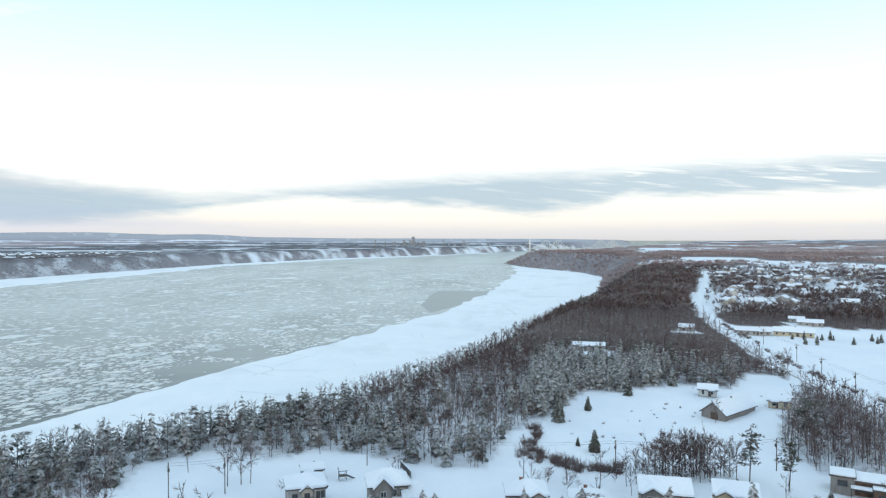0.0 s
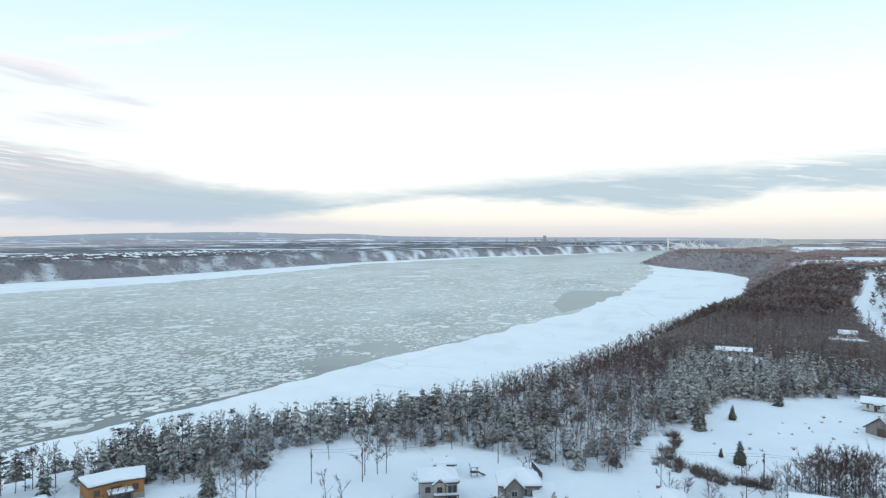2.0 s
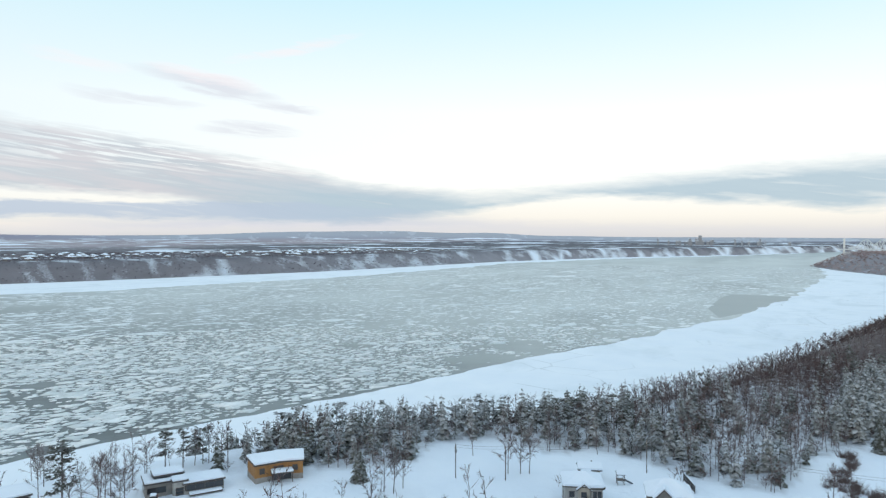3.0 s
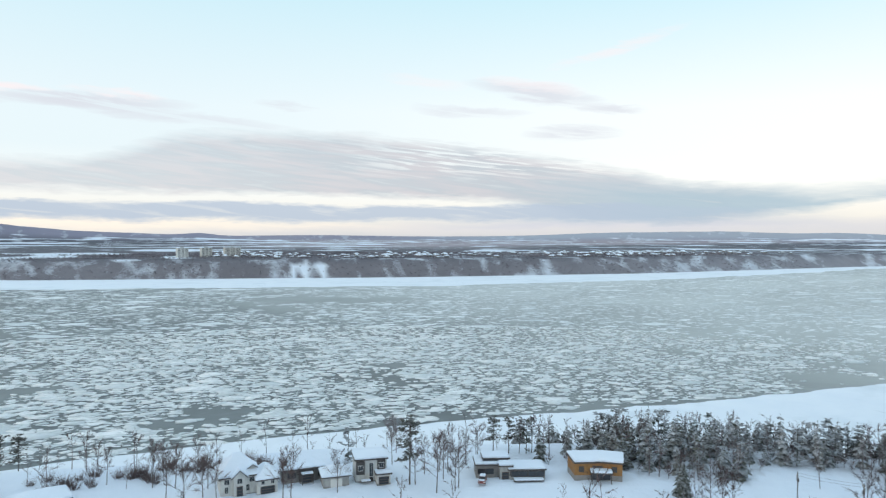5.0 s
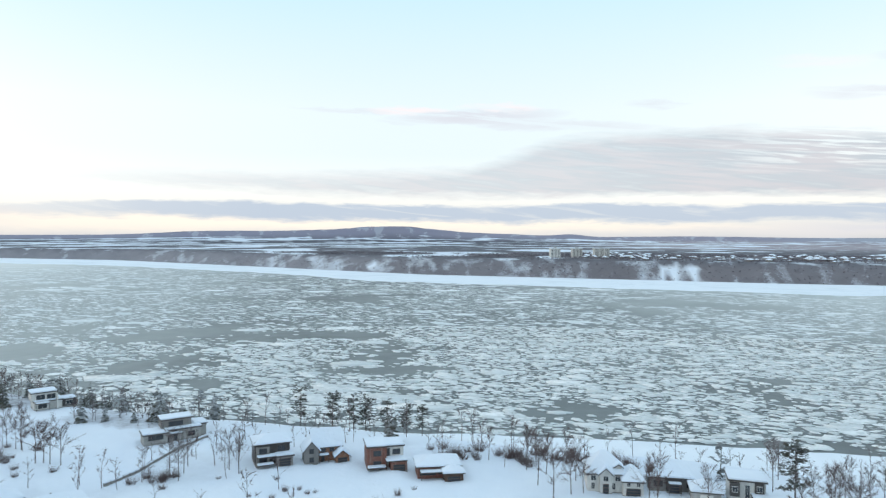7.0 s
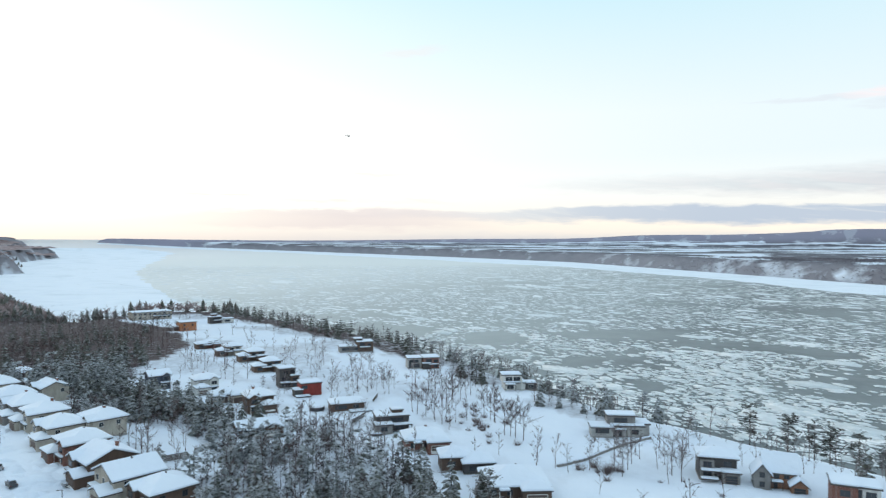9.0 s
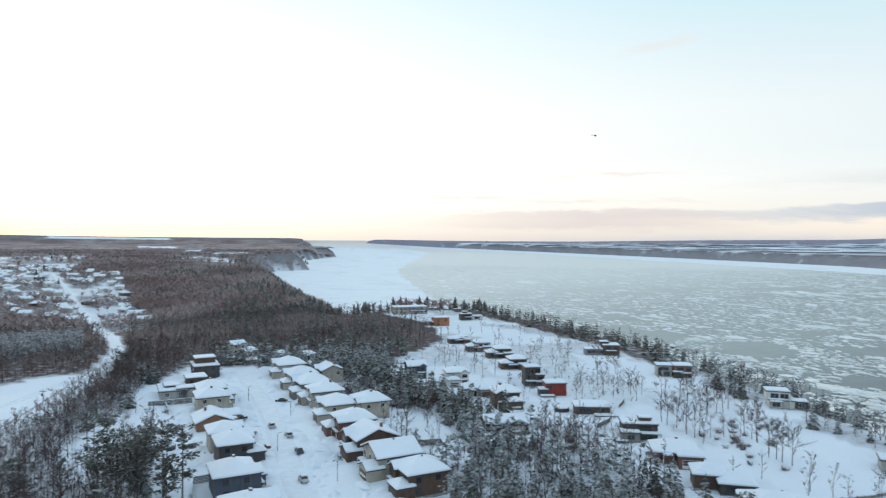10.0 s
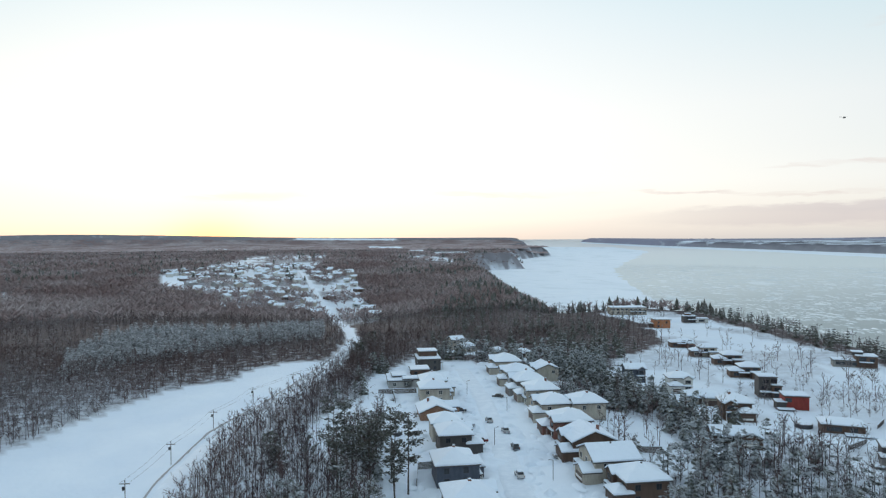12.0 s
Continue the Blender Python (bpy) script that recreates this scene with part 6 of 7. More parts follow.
villa("red_box", "deep red box-shaped house beside a snowy terrace", SHELF_HOUSES,
      [("wall", 0.6, 0, 8.4, 7.0, 0, 5.0, "flat", 0, "red"), ("lean_to", -4.6, -1.4, 3.4, 4.4, 0, 2.6, "flat", 0, "darkgrey")], [((2.2, 1.5), -2.2, -3.53, 3.0, 0), ((1.3, 1.4), 4.83, 1.0, 1.6, 90)], [(-3.4, -5.2, 6.0, 3.0, 0.6)], [])
villa("orange_box", "plain orange brick box-shaped house on the point", SHELF_HOUSES,
      [("wall", 0, 0, 11.0, 9.6, 0, 5.8, "flat", 0, "orange"), ("porch", -6.4, 0.4, 2.4, 5.0, 0, 2.6, "flat", 0, "brown")], [((1.3, 1.4), -2.6, -4.83, 3.4, 0), ((1.3, 1.4), 2.8, -4.83, 3.4, 0), ((1.3, 1.4), -2.6, -4.83, 0.9, 0)], [], [])
villa("white_low", "low white and dark modern house at the point's edge", SHELF_HOUSES,
      [("wall", -4.0, 0, 9.0, 7.0, 0, 4.6, "flat", 0, "darkgrey"), ("wing", 4.8, -0.8, 9.0, 6.0, 0, 2.9, "flat", 0, "white"), ("roof_box", -4.6, 0.6, 4.0, 3.6, 4.8, 6.2, "flat", 0, "brown")],
      [((4.4, 1.5), -4.2, -3.53, 2.6, 0), ((4.4, 1.5), 4.6, -3.83, 0.9, 0)], [(-2.4, -4.6, 6.4, 2.0, 2.3)], [])
for plot, clad, words in (("stacked_brown", "brown", "dark brown"), ("stacked_beige", "brown", "tan and brown"), ("stacked_tan", "beige", "beige"), ("stacked_dark", "redbrown", "red-brown brick")):
    villa(plot, words + " house with stepped snowy roofs and a terrace", SHELF_HOUSES,
          [("wall", 1.6, 0.8, 8.6, 7.6, 0, 4.6 if plot != "stacked_dark" else 3.2, "hip", 0.36, clad), ("wing", -4.6, -0.6, 5.6, 6.4, 0, 2.9, "hip", 0.36, "brown"), ("garage_wing", 3.6, -4.4, 4.6, 3.6, 0, 2.6, "flat", 0, clad)],
          [((2.2, 1.5), 0.4, -3.03, 2.7, 0), ((2.2, 1.5), 3.6, -3.03, 2.9, 0), ((2.2, 1.5), -4.8, -3.83, 0.9, 0), ((1.3, 1.4), 5.93, 0.8, 2.6, 90)], [(-1.6, -4.6, 5.0, 2.4, 2.3)], [(3.6, -6.25, 3.2, 2.0, False)])
villa("grey_front_gable", "grey sided house with a front gable and white trim", "houses by the barn field",
      [("wall", -0.4, 0.6, 9.2, 7.6, 0, 5.2, "hip", 0.6, "grey"), ("front_gable", -1.8, -3.4, 3.8, 1.6, 0, 5.4, "gablex", 1.0, "grey"), ("garage_wing", 5.2, -1.6, 4.4, 6.0, 0, 2.8, "gable", 0.7, "grey")],
      [((1.3, 1.4), -1.8, -4.23, 3.2, 0), ((1.3, 1.4), -1.8, -4.23, 0.8, 0), ((0.9, 1.7), 1.0, -3.23, 3.0, 0), ((0.9, 1.7), 2.6, -3.23, 3.0, 0)], [(1.4, -4.2, 2.6, 1.6, 2.5), (-4.0, -4.0, 1.8, 1.6, 2.3)], [(1.4, -3.25, 1.0, 2.1, False), (5.2, -4.65, 3.2, 2.1, True)])
villa("grey_plain", "pale grey two-storey house with a small front gable", "houses by the barn field",
      [("wall", 0, 0, 8.8, 8.0, 0, 5.4, "hip", 0.38, "lightgrey"), ("front_gable", 0.0, -4.0, 2.6, 0.8, 0, 5.0, "gablex", 0.8, "beige"), ("back_bay", 3.0, -4.2, 2.6, 0.8, 0, 5.2, "flat", 0, "lightgrey")],
      [((1.3, 1.4), 0.0, -4.43, 3.0, 0), ((0.9, 1.7), 2.5, -4.63, 3.0, 0), ((0.9, 1.7), 3.6, -4.63, 3.0, 0), ((2.2, 1.5), 3.0, -4.63, 0.7, 0), ((1.3, 1.4), -2.8, -4.03, 3.0, 0), ((0.9, 1.7), -4.43, 0.8, 1.0, -90)], [(0.0, -5.0, 3.2, 1.4, 2.5), (3.0, -5.0, 3.2, 1.2, 2.5)], [])
villa("brown_flat", "dark brown low house with stepped flat snowy roofs", "houses by the barn field",
      [("wall", 1.5, 0.5, 9.0, 7.0, 0, 3.6, "flat", 0, "brown"), ("wing", -4.6, -0.6, 5.2, 6.0, 0, 4.4, "flat", 0, "grey"), ("garage_wing", 4.6, -3.4, 5.0, 4.0, 0, 2.7, "flat", 0, "brown")],
      [((4.4, 1.5), 0.4, -3.03, 1.2, 0), ((2.2, 1.5), -4.6, -3.63, 2.2, 0), ((1.3, 1.4), 7.13, -3.2, 1.0, 90)], [(-0.4, -4.4, 5.0, 2.4, 2.3)], [(4.6, -5.45, 3.4, 2.0, False)])

# honey-coloured wooden house: two halves meeting at a blunt angle, stone plinth and a glazed porch
wx_, wy_, wt_, *_ = VILLA_PLOTS["honey_wood"]
root = tagged(new("house"), "honey-coloured wooden house of two angled halves under snow", "house", BRINK)
root.matrix_world = pose(wx_, wy_, base_height(wx_, wy_) - 0.1, 0, 0, wt_)
for side_, name_ in ((-1, "left_wing"), (1, "right_wing")):
    at_ = Matrix.Translation((side_ * 2.85, -0.4, 0.05 * side_)) @ Matrix.Rotation(radians(side_ * -9), 4, "Z")
    half = part(name_, box(7.0, 7.0, -1.5, 4.3, 0, 0, 0.02), WALLS["wood"][0], root, "honey-coloured board walls", at=at_)
    part("roof", box(7.8, 8.2, 4.3, 4.6, 0, -0.2, 0.03), FASCIA, half)
    part("snow_cover", box(7.6, 8.0, 4.604, 5.1, 0, -0.2, 0.16), SNOW, half, "thick white snow")
    part("stone_plinth", box(7.06, 7.06, -1.5, 1.2), STONE, half)
    for q in (-1.8, 1.6):
        fr_, pa_ = WINDOWS[(1.3, 1.4), True]
        wn = part("window", fr_, None, half, at=Matrix.Translation((q, -3.53, 2.0)))
part("porch_roof", box(5.4, 3.0, 2.3, 2.5, 0.6, -5.0, 0.03), FASCIA, root)
part("porch_snow", box(5.2, 2.8, 2.504, 2.95, 0.6, -5.0, 0.14), SNOW, root, "thick white snow")
part("porch_glazing", box(4.6, 0.12, 0.2, 2.3, 0.6, -4.3), GLASS, root, "dark glazed porch")
for q in (-1.7, 2.9):
    part("porch_post", box(0.2, 0.2, -0.6, 2.3, q, -6.3), FASCIA, root)


for rows, group in ((STREET_EAST, "houses along the cul-de-sac"), (STREET_WEST, "houses along the cul-de-sac"), (BEYOND_STREET, "houses in the woods"), (POINT, "houses on the shelf"),
                    (SHELF_WEST, "houses on the shelf"), (EAST_ROW, "houses by the barn field"), (FARM, "farm buildings")):
    for row in rows:
        house(*row, group)


# small distant houses: three models, copied
def far_house(words, wall, w, d, h, roof):
    root = tagged(new("distant_house"), f"small distant {words} house with a snow-covered roof", "house", "houses of the far villages")
    part("wall", box(w, d, -2, h), WALLS[wall][0], root)
    if roof == "gable":
        part("gable_wall", gable_solid(w, d, h, 0, d * 0.25, filled=True), WALLS[wall][0], root)
        part("roof", gable_solid(w + 0.8, d + 0.8, h - 0.2, 0.55, d * 0.27), SNOW, root, "snow-covered roof")
    else:
        part("roof", hip_solid(w + 0.8, d + 0.8, h, 0.5, d * 0.25), SNOW, root, "snow-covered roof")
    band = box(w * 0.5, 0.1, 1.2, 2.4, 0, -d / 2 - 0.03)
    part("window_band", band, GLASS, root)
    return root


MODELS = [far_house("beige", "beige", 11, 9, 4.2, "gable"), far_house("brown", "brown", 13, 9, 3.4, "hip"), far_house("white", "white", 10, 8, 5.2, "gable"), far_house("grey", "lightgrey", 15, 10, 3.6, "gable")]


def settle(count, seed, x0, x1, y0, y1, keep, gap, models):
    g = random.Random(seed)
    done = []
    tries = 0
    while len(done) < count and tries < 20000:
        tries += 1
        x, y = g.uniform(x0, x1), g.uniform(y0, y1)
        if not keep(np.array([x]), np.array([y]))[0] or any((x - a) ** 2 + (y - b) ** 2 < gap * gap for a, b in done):
            continue
        done.append((x, y))
        copy_thing(models[g.randrange(len(models))], pose(x, y, base_height(x, y), 0, 0, g.choice((10, 100, 55, -20, 160)) + g.uniform(-8, 8)))


settle(135, 3, -340, 10, -1500, -500, lambda x, y: inside(x, y, VILLAGE) & (away(x, y, ROAD_WEST) > 12), 18, MODELS)
settle(95, 4, 200, 900, 520, 1300, lambda x, y: inside(x, y, SUBURB) & (away(x, y, ROAD_EAST) > 14), 24, MODELS)


def shore_town(count, seed, keep):
    """Small houses across the river, too far off to tell apart: pale walls, snowy hipped roofs."""
    g = np.random.default_rng(seed)
    x, y = g.uniform(-2700, -500, 40 * count), g.uniform(0, 3000, 40 * count)
    ok = np.flatnonzero(keep(x, y))[:count]
    x, y = x[ok], y[ok]
    body = np.array([(i, j, k) for k in (-2.0, 4.2) for i, j in ((-6, -4.5), (6, -4.5), (6, 4.5), (-6, 4.5))], float)
    hat = np.array([(i, j, 4.2) for i, j in ((-6.6, -5), (6.6, -5), (6.6, 5), (-6.6, 5))] + [(i, 0, 7.0) for i in (-2.5, 2.5, 2.5, -2.5)], float)
    hat[4:, 1] = (-0.2, -0.2, 0.2, 0.2)
    walls = np.array([(0, 1, 5, 4), (1, 2, 6, 5), (2, 3, 7, 6), (3, 0, 4, 7)])
    tops = np.concatenate([walls, [(4, 5, 6, 7)]])
    at = np.stack([x, y, height(x, y)], -1)
    size, turn = g.uniform(0.8, 1.5, (len(x), 1)) * np.ones((1, 2)), g.uniform(0, 6.28, len(x))
    (v1, f1), (v2, f2) = scatter(body, walls, at, size, turn), scatter(hat, tops, at, size, turn)
    me = big_mesh("far_shore_houses", np.concatenate([v1, v2]), np.concatenate([f1, f2 + len(v1)]), WALLS["grey"][0])
    me.materials.append(SNOW)
    me.polygons.foreach_set("material_index", np.concatenate([np.zeros(len(f1), np.int32), np.ones(len(f2), np.int32)]))
    tagged(new("far_shore_houses", me), "small snowy-roofed houses scattered over the far shore", "houses", kind="stuff")


shore_town(330, 5, lambda x, y: (signed(x, y, NORTH) > 170) & (signed(x, y, NORTH) < 900) & (bearing(x, y) > 12) & (bearing(x, y) < 70) & (fractal(x, y, 180, 55) > 0.42) | (signed(x, y, NORTH) > 8) & (signed(x, y, NORTH) < 24) & (bearing(x, y) > 25) & (bearing(x, y) < 66))
for k, m in enumerate(MODELS):
    px_, py_ = ((-140, -640), (-190, -790), (330, 760), (420, 820))[k]
    m.matrix_world = pose(px_, py_, base_height(px_, py_), 0, 0, 30 * k)

# three apartment blocks above the far bluff
for k, az in enumerate((71.7, 69.9, 67.9)):
    a = radians(az)
    bx, by = -math.sin(a) * 2330, math.cos(a) * 2330
    root = tagged(new("apartment_block"), "pale concrete apartment block above the far bluff", "building", "apartment blocks")
    root.matrix_world = pose(bx, by, base_height(bx, by), 0, 0, az + 15)
    wide = (34, 34, 52)[k]
    part("wall", box(wide, 20, -3, 31, 0, 0, 0.1), WALLS["white"][0], root)
    part("roof", box(wide + 0.6, 20.6, 31, 31.8), SNOW, root, "snow-covered flat roof")
    part("plant_room", box(9, 7, 31.8, 34.6), WALLS["lightgrey"][0], root)
    for f in range(10):
        for c in range(3):
            part("window_band", box(wide / 3 - 4.5, 0.3, 1.4 + 3 * f, 2.4 + 3 * f, (c - 1) * wide / 3, -10.05), GLASS, root)

# the city on the skyline
# concrete in bluish grey: distance haze put into the wall colour
CONCRETE = material("haze_grey_concrete", lambda n, p: n.mix(n.noise(p, 0.08), (0.24, 0.26, 0.30), (0.34, 0.36, 0.39)), 0.8)
g = random.Random(12)
for k in range(34):
    az = 2.55 if k == 0 else g.choice((g.uniform(1.2, 4.2), g.uniform(-2.2, 0.2), g.uniform(-4.0, 6.5)))
    tall = 46 if k == 0 else g.choice((5, 7, 9, 12, 15, 20, 26))
    wide = 20 if k == 0 else g.uniform(7, 15)
    a, r = radians(az), 4560 + g.uniform(-60, 60)
    root = tagged(new("city_tower"), "hazy grey tower of the distant city", "building", "city skyline")
    root.matrix_world = pose(-math.sin(a) * r, math.cos(a) * r, 60 - r * 0.0075, 0, 0, az)
    part("wall", box(wide, wide, -25, tall, 0, 0, 0.3), CONCRETE, root)
    part("roof", box(wide + 1, wide + 1, tall, tall + 1.2), SNOW, root)


# the two bridges
def stick(bm, p, q, r):
    v, f = limb(p, q, r, r, 4)
    vs = [bm.verts.new(c) for c in v]
    for t in f:
        bm.faces.new([vs[i] for i in t])


STEEL = material("bridge_steel", lambda n, p: n.mix(n.noise(p, 0.1), (0.52, 0.56, 0.58), (0.66, 0.69, 0.71)), 0.6)
a = radians(-11.2)
bx, by = -math.sin(a) * 4350, math.cos(a) * 4350
root = tagged(new("truss_bridge"), "pale grey steel cantilever bridge across the river", "bridge")
root.matrix_world = pose(bx, by, 60 - 4350 * 0.0148, 0, 0, -11.2)
part("deck", box(640, 12, -2, 1.5), STEEL, root)
for cx in (-150, 190):
    for k in range(-8, 9):
        hgt = lambda i: 9 + 46 * math.exp(-((abs(i) - 2.5) / 2.4) ** 2)
        x0 = cx + k * 15
        bm = bmesh.new()
        stick(bm, (x0, 0, 0), (x0, 0, hgt(k)), 1.6)
        stick(bm, (x0, 0, hgt(k)), (x0 + 15, 0, hgt(k + 1)), 2.0)
        stick(bm, (x0, 0, 0), (x0 + 15, 0, hgt(k + 1)), 1.3)
        part("truss_bay", bm, STEEL, root)
    for k in (-2.5, 2.5):
        part("pier", box(9, 14, -45, -2, cx + k * 15, 0, 0.3), STONE, root)
root = tagged(new("suspension_bridge"), "pale suspension bridge tower and deck beyond the river", "bridge")
root.matrix_world = pose(bx, by + 60, 60 - 4350 * 0.0148, 0, 0, -11.2)
part("deck", box(640, 14, -2, 1.2, 0, 30), STEEL, root)
for cx in (-285, 250):
    part("tower", box(9, 9, -45, 60, cx, 30, 0.4), TRIM, root, "pale bridge tower")
    bm = bmesh.new()
    for k in range(-8, 8):
        f = lambda i: 46 * (abs(i) < 0.5) + (0.6 * (8 - abs(i)) ** 2 * 46 / 64 + 4) * (abs(i) >= 0.5)
        stick(bm, (cx + k * 16, 30, f(k)), (cx + k * 16 + 16, 30, f(k + 1)), 0.8)
    part("cable", bm, STEEL, root)


# ---- roads, banks and street things ----
PACKED = material("packed_snow_road", lambda n, p: (n.mix(n.ramp(n.noise(p, 0.35, 5, 0.7), [(0.4, 0.0), (0.65, 1.0)]), (0.66, 0.735, 0.83), (0.75, 0.815, 0.90)), n.noise(p, 0.8, 4), 0.2), 0.7)
GRIT = material("gritty_road_edge", lambda n, p: n.mix(n.noise(p, 0.5, 5, 0.7), (0.22, 0.19, 0.18), (0.60, 0.62, 0.66)), 0.8)
WOODPOLE = material("weathered_pole", lambda n, p: n.mix(n.noise(n.scaled(p, (6, 6, 0.5)), 1.0, 4), (0.07, 0.06, 0.055), (0.17, 0.15, 0.14)), 0.85)
METAL = material("dark_metal", lambda n, p: n.mix(n.noise(p, 3.0), (0.05, 0.05, 0.055), (0.1, 0.1, 0.11)), 0.45, 0.6)
RUBBER = material("tyre_rubber", lambda n, p: n.mix(n.noise(p, 4.0), (0.015, 0.015, 0.015), (0.04, 0.04, 0.04)), 0.8)
SHRUB = material("shrub_stems", lambda n, p: n.mix(n.noise(p, 0.5, 3), (0.085, 0.066, 0.066), (0.20, 0.155, 0.15)), 0.9)


def resample(line, step):
    pts = []
    for (x0, y0), (x1, y1) in zip(line, line[1:]):
        k = max(1, int(math.hypot(x1 - x0, y1 - y0) / step))
        pts += [(x0 + (x1 - x0) * i / k, y0 + (y1 - y0) * i / k) for i in range(k)]
    return np.array(pts + [line[-1]], float)


def ribbon(name, line, half, lift, mat, label, shift=0.0, crown=0.0, rough=0.0, seed=0, cols=7):
    """A strip that lies on the ground along a line; crown makes it a bank."""
    p = resample(line, 4.0)
    for _ in range(6):
        p[1:-1] = (p[:-2] + 2 * p[1:-1] + p[2:]) / 4
    t = np.gradient(p, axis=0)
    t /= np.linalg.norm(t, axis=1)[:, None]
    nrm = np.stack([-t[:, 1], t[:, 0]], -1)
    u = np.linspace(-1, 1, cols)
    x = p[:, 0][:, None] + nrm[:, 0][:, None] * (shift + u * half)
    y = p[:, 1][:, None] + nrm[:, 1][:, None] * (shift + u * half)
    z = height(x, y) + lift + crown * np.cos(u * math.pi / 2)[None] * (0.35 + 1.2 * value_noise(x, y, 5, seed) * (1 if crown else 0))
    z = z + rough * (value_noise(x, y, 2.3, seed + 5) - 0.5)
    z[:, (0, -1)] -= lift + 0.35
    idx = np.arange(x.size).reshape(x.shape)
    q = np.stack([idx[:-1, :-1], idx[1:, :-1], idx[1:, 1:], idx[:-1, 1:]], -1).reshape(-1, 4)
    me = big_mesh(name, np.stack([x, y, z], -1).reshape(-1, 3), q, mat)
    me.polygons.foreach_set("use_smooth", np.ones(len(q), bool))
    tagged(new(name, me), label, "road" if not crown else "snow bank", kind="structure")


STREET_LINE = [(-70, -110), (-76, -134), (-82, -148), (-91, -170), (-102, -198), (-113, -228), (-122, -258), (-128, -278)]
ribbon("road_west", ROAD_WEST, 3.6, 0.35, PACKED, "packed snowy country road", cols=5)
ribbon("road_east", ROAD_EAST, 3.6, 0.35, PACKED, "packed snowy country road", cols=5)
ribbon("road_edge_west", ROAD_WEST, 0.6, 0.38, GRIT, "gritty brown road shoulder", 4.3, cols=3)
ribbon("road_edge_east", ROAD_EAST, 0.6, 0.38, GRIT, "gritty brown road shoulder", 4.3, cols=3)
ribbon("street", STREET_LINE, 3.8, 0.3, PACKED, "rutted snow-covered street", rough=0.12, cols=9)


def mound_mesh(seed):
    g = np.random.default_rng(seed)
    a, r = np.meshgrid(np.linspace(0, 2 * np.pi, 12, endpoint=False), np.linspace(0.0, 1.0, 5))
    rag = 1 + 0.25 * np.sin(a * 2 + seed) + 0.15 * np.sin(a * 3 + 2 * seed)
    x, y = np.cos(a) * r * rag, np.sin(a) * r * rag
    z = 0.5 * np.cos(r * math.pi / 2) * (1 + 0.35 * value_noise(x * 5, y * 5, 1.0, seed)) - 0.1
    idx = np.arange(a.size).reshape(a.shape)
    nx = np.roll(idx, -1, 1)
    me = big_mesh("snow_mound", np.stack([x, y, z], -1).reshape(-1, 3), np.stack([idx[:-1], idx[1:], nx[1:], nx[:-1]], -1).reshape(-1, 4), SNOW)
    me.polygons.foreach_set("use_smooth", np.ones(len(me.polygons), bool))
    return me


HEAPS = [mound_mesh(k) for k in range(1, 5)]
g = random.Random(9)
for side in (-1, 1):
    line = resample(STREET_LINE, 3.4)
    for k in range(1, len(line) - 1):
        if g.random() < 0.25:
            continue
        tx, ty = line[k + 1] - line[k - 1]
        ln = math.hypot(tx, ty)
        off = side * g.uniform(4.6, 7.5)
        x, y = line[k][0] - ty / ln * off, line[k][1] + tx / ln * off
        ob = tagged(new("snow_mound", HEAPS[g.randrange(4)]), "lumpy mound of ploughed snow beside the street", "snow mound", "snow mounds along the street")
        sx_ = g.uniform(1.4, 3.0)
        ob.matrix_world = Matrix.LocRotScale((x, y, base_height(x, y)), Euler((0, 0, g.uniform(0, 6.28))), (sx_, sx_ * g.uniform(0.6, 1.0), g.uniform(1.0, 2.4)))


# deep snow heaped between the drives and in the yards
placed = 0
while placed < 190:
    x, y = g.uniform(-155, -45), g.uniform(-295, -112)
    px, py = np.array([x]), np.array([y])
    if not inside(px, py, STREET)[0] or away(px, py, STREET_LINE)[0] < 4.2 or any(math.hypot(x - h[0], y - h[1]) < max(h[3], h[4]) * 0.6 for rows in (STREET_EAST, STREET_WEST) for h in rows):
        continue
    placed += 1
    ob = tagged(new("snow_mound", HEAPS[g.randrange(4)]), "lumpy heap of deep snow in a front yard", "snow mound", "snow heaps in the yards")
    sx_ = g.uniform(1.6, 4.2)
    ob.matrix_world = Matrix.LocRotScale((x, y, base_height(x, y)), Euler((0, 0, g.uniform(0, 6.28))), (sx_, sx_ * g.uniform(0.45, 0.9), g.uniform(0.7, 1.9)))


def wheel_mesh(r, wdt, mat, name):
    bm = bmesh.new()
    bmesh.ops.create_cone(bm, cap_ends=True, segments=14, radius1=r, radius2=r, depth=wdt, matrix=Matrix.Rotation(radians(90), 4, "Y"))
    me = bpy.data.meshes.new(name)
    bm.to_mesh(me)
    bm.free()
    me.materials.append(mat)
    return me


TYRE, RIM = wheel_mesh(0.33, 0.22, RUBBER, "tyre"), wheel_mesh(0.19, 0.25, TRIM, "rim")


